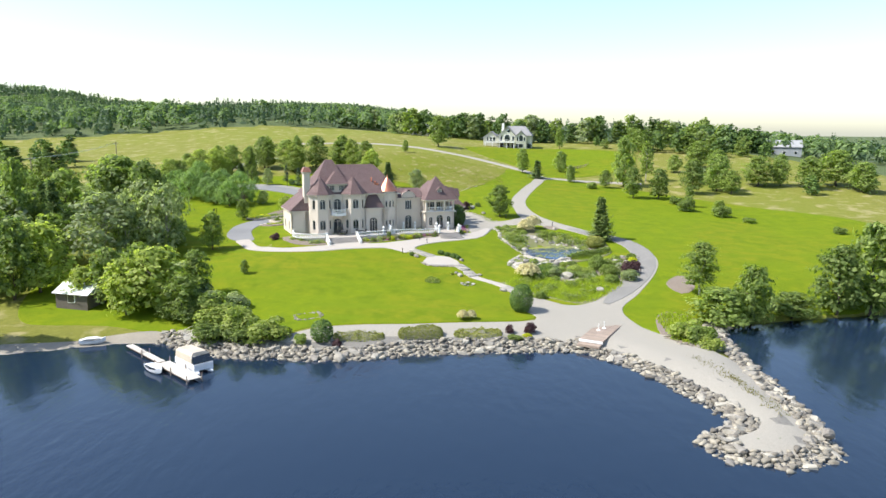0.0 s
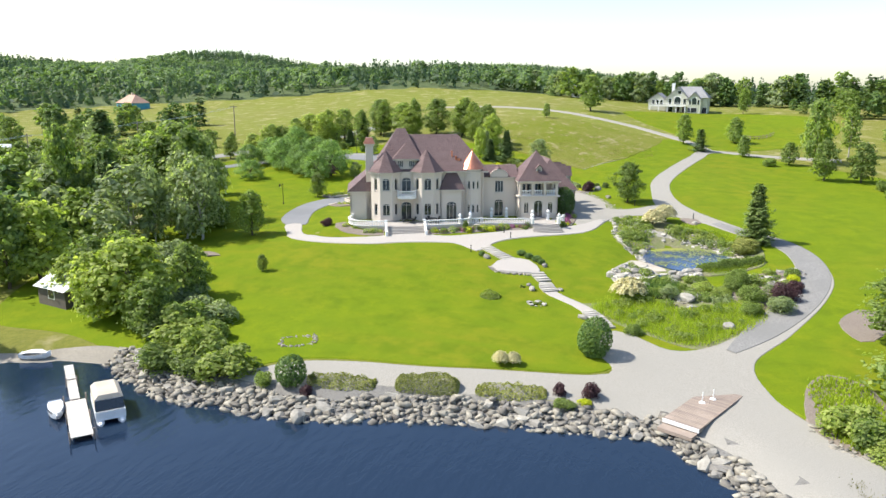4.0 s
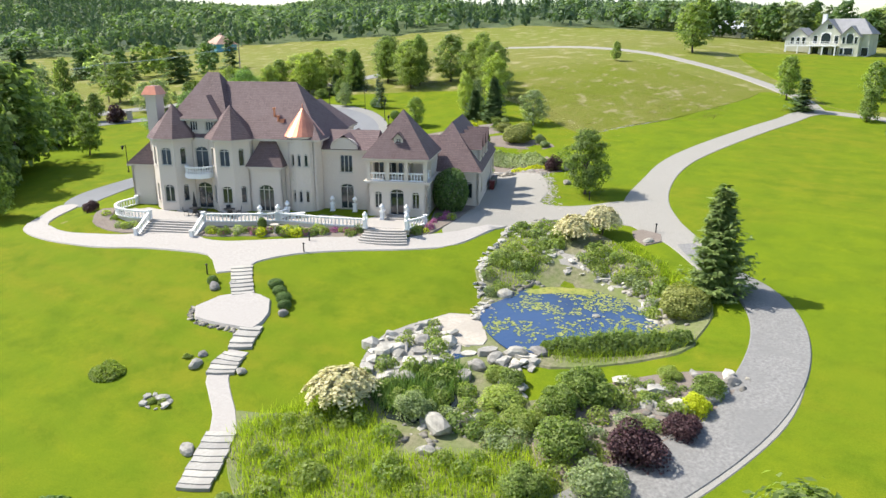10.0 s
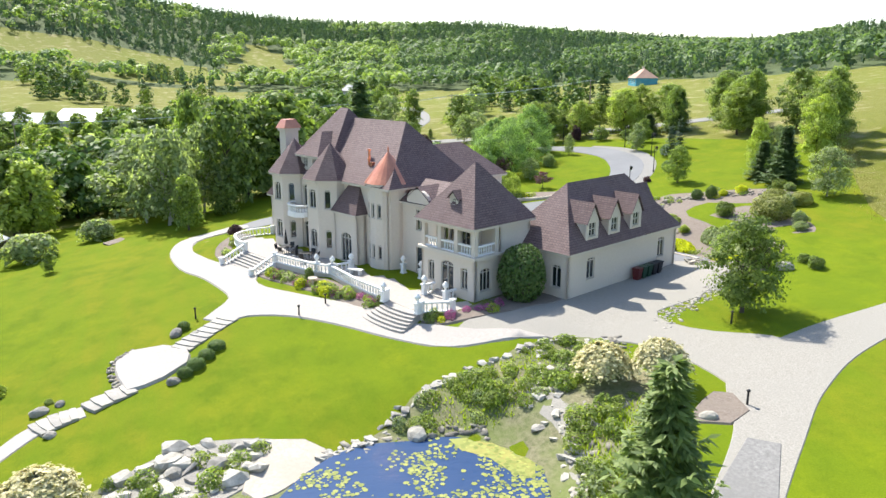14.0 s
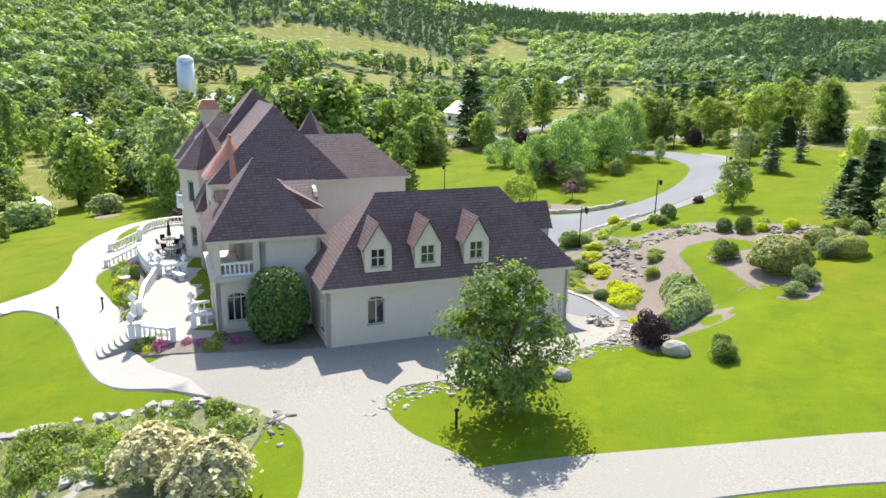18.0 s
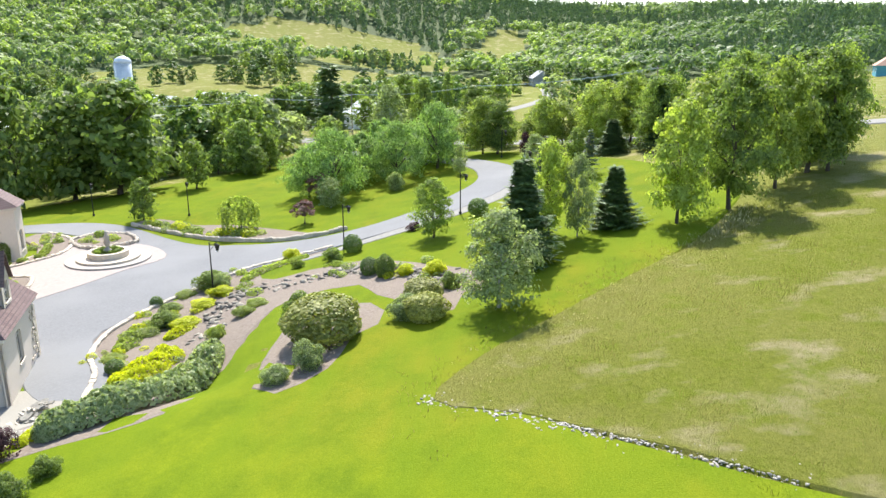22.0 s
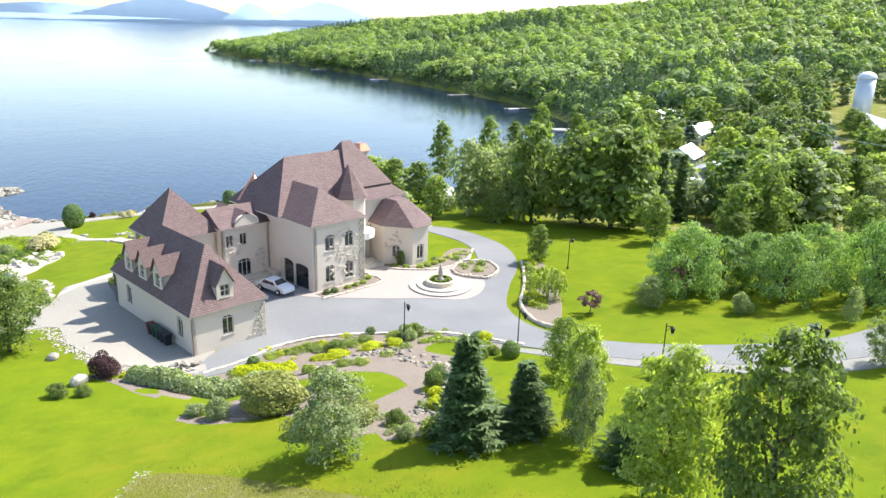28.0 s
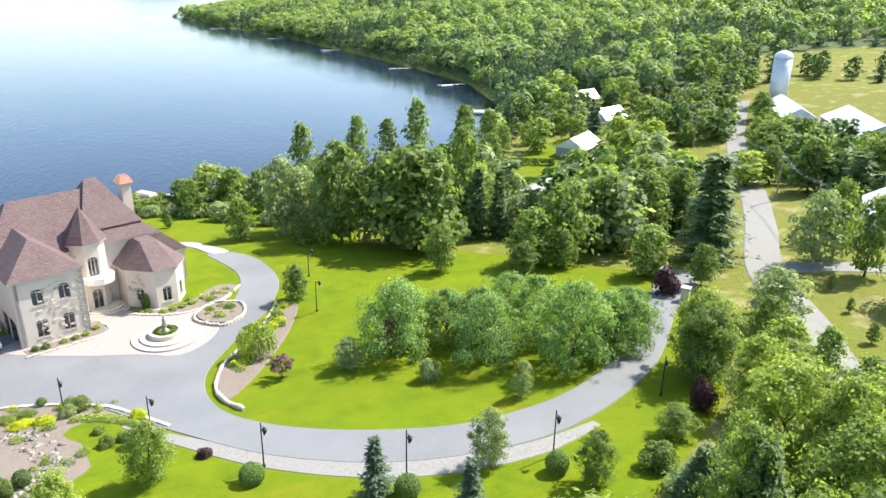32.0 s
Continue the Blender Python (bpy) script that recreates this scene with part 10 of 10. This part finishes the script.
HOMES = [(-140, 70, 9), (-128, 80, 9), (-116, 94, 9), (-106, 106, 8), (-138.9, 77, 10), (-162.5, 55.5, 9), (-172, 26, 8), (-137.4, 168, 10), (-100, 124, 9), (-122, 106, 10), (-205, 84, 15), (-203, 110, 17), (-216, 68, 8)]
ROADSIDE = [(x, y, 3.2) for x, y in smooth_loop([(-210, 60), (-185, 85), (-158, 112), (-137, 137)], False, 4)] + [(x, y, 5.0) for x, y in smooth_loop([(-142, 135), (-122, 157), (-105, 174.6), (-95, 190), (-80, 209)], False, 4)] + [(x, y, 5) for x, y in smooth_loop([(-106, 174.6), (-113, 178), (-124, 185), (-145, 196), (-190, 208)], False, 4)]
wood([(-66, 118), (-74, 104), (-96, 92), (-128, 92), (-140, 104), (-128, 136), (-106, 158), (-92, 158), (-80, 142)], 5.8, 1, 7, 11.5, HOMES + ROADSIDE)
wood([(-172, 92), (-188, 118), (-196, 160), (-186, 196), (-160, 190), (-140, 176), (-144, 150), (-158, 124)], 6.2, 2, 6.5, 10.5, HOMES + ROADSIDE)
wood([(-128, 54), (-156, 10), (-186, 22), (-200, 50), (-180, 78), (-150, 84), (-130, 78)], 7.5, 3, 6, 10, HOMES + ROADSIDE)
wood([(-118, 210), (-140, 208), (-160, 214), (-180, 236), (-140, 250), (-116, 236)], 11, 4, 6.5, 10, ROADSIDE)
for x, y, k, h in [(-34, 224, "maple", 9), (-42, 227, "dark", 10), (-50, 223, "maple2", 9.5), (-58, 226, "dark2", 10), (-66, 219, "maple", 8.5), (-74, 214, "lime", 8), (-60, 217, "spruce", 8), (-47, 219, "lime2", 8.5)]:
    plant(k, x, y, h, 1.05)
wood([(-230, 20), (-262, 36), (-290, 90), (-300, 150), (-286, 150), (-262, 100), (-240, 60)], 13, 6, 6, 10, HOMES)
wood([(-250, 200), (-300, 190), (-330, 200), (-330, 225), (-280, 230)], 13, 7, 6, 10, HOMES)
wood([(55, 250), (80, 205), (110, 190), (160, 230), (120, 300), (70, 330), (50, 300)], 27, 8, 4, 7)
wood([(-34, 356), (30, 340), (70, 330), (130, 318), (136, 332), (70, 350), (30, 362), (-20, 384)], 7.5, 9, 9, 13.5, [(25, 309, 14), (-14, 372, 10)])
# far mountains over the water; their pale blue is haze painted into the material
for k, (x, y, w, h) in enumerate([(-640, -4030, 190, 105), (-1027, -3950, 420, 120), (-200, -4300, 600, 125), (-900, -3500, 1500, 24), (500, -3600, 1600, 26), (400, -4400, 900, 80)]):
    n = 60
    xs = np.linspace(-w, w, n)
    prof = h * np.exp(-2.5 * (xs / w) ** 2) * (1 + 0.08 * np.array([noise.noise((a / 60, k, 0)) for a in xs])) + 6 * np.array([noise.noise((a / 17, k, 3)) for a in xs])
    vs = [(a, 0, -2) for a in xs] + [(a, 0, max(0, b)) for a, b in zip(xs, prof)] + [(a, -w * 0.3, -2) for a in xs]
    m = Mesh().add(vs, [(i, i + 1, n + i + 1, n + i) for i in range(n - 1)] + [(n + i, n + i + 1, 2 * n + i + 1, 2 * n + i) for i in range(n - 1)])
    solid("mountain", m, HAZE, "far mountain across the lake, its blue haze put into the colour", "mountain", (x, y, LAKE), kind="structure")
bank = smooth_loop(SHORE[2:13], False, 2.6)
woods("shore_growth", bank + np.random.default_rng(4).uniform(0.5, 4, bank.shape) * np.array([-1, 0.2]), 3.5, 6.5, L_WOOD, "bushy growth along the far shore", False, 14, 36)

# trees along the field hedges and on the ridge
wood([(-394, 96), (-412, 110), (-414, 136), (-402, 140), (-392, 120)], 8, 21, 7, 11)
wood([(-404, 162), (-412, 176), (-400, 200), (-388, 196), (-392, 172)], 8, 22, 7, 11)
wood([(-340, 60), (-352, 84), (-330, 98), (-318, 80)], 8, 23, 7, 11)
wood([(-64, 398), (-30, 404), (0, 396), (-10, 410), (-50, 416)], 8, 24, 8, 12)
wood([(74, 292), (96, 288), (112, 284), (118, 300), (96, 312), (76, 306)], 7, 25, 7, 10)

# docks along the far shore
for x, y, a, boat in ((-104, -430, 20, 1), (-133, -318, 15, 0), (-149, -222, 10, 1), (-160, -120, 5, 0), (-162, -58, 0, 1), (-147, 6, -20, 1)):
    d = thing("far_dock", "small pale dock on the far shore", "dock", (x, y, LAKE), a)
    part("deck", Mesh().box(-4, 9, -0.8, 0.8, 0.4, 0.55), PALEDECK, d)
    for k in range(3):
        part("dock_post", Mesh().box(1 + 3.5 * k, 1.2 + 3.5 * k, -0.9, 0.9, -1.2, 0.7), WOOD, d)
    if boat:
        hull_boat(x + 6, y + 2.6, LAKE - 0.1, a, 5.5, "white motor boat moored on the far shore")
wood([(-258, -14), (-264, 8), (-230, 46), (-214, 56), (-196, 74), (-174, 94), (-164, 86), (-184, 64), (-205, 44), (-236, 6)], 6.5, 26, 6.5, 9.5, HOMES)

# grass leaning over the edges of the ways
rng = np.random.default_rng(71)
edges = []
for pts, wide in (([(34.2, 146.5), (30.5, 150.5), (26, 156.3)], 1.6), ([(19, 168), (18, 176), (17.8, 184), (19, 192), (22, 204), (26, 218)], 1.85)):
    line = smooth_loop(pts, False, 0.14)
    d = np.gradient(line, axis=0)
    d /= np.linalg.norm(d, axis=1)[:, None]
    nr = np.stack([-d[:, 1], d[:, 0]], 1)
    for side in (-1, 1):
        edges.append(line + nr * (side * (wide + 0.25 * np.sin(np.arange(len(line)) * 0.11)))[:, None])
for pts in ([(8.6, 162), (11, 161.4), (13.8, 163), (16.3, 165.6), (18.5, 166.5)], [(22.2, 107.4), (26, 112), (30, 118), (33.6, 126), (36, 134), (35.2, 141)], [(26.6, 105), (31.2, 113), (36.6, 123.5), (39, 132), (38, 142.4)],
            [(-12, 94.4), (-5, 95), (1.4, 96.1), (11, 97.9), (13.2, 99.8)], [(9.2, 152), (12.5, 157.2), (17.5, 158.8), (21.5, 159)]):
    edges.append(smooth_loop(pts, False, 0.14))
q = np.concatenate(edges)
tufts("edge_grass", q + rng.normal(0, 0.14, q.shape), 0.09, L_TURF, "ragged grass along the edges of the gravel", 72, 5, 0.03, 0.14)
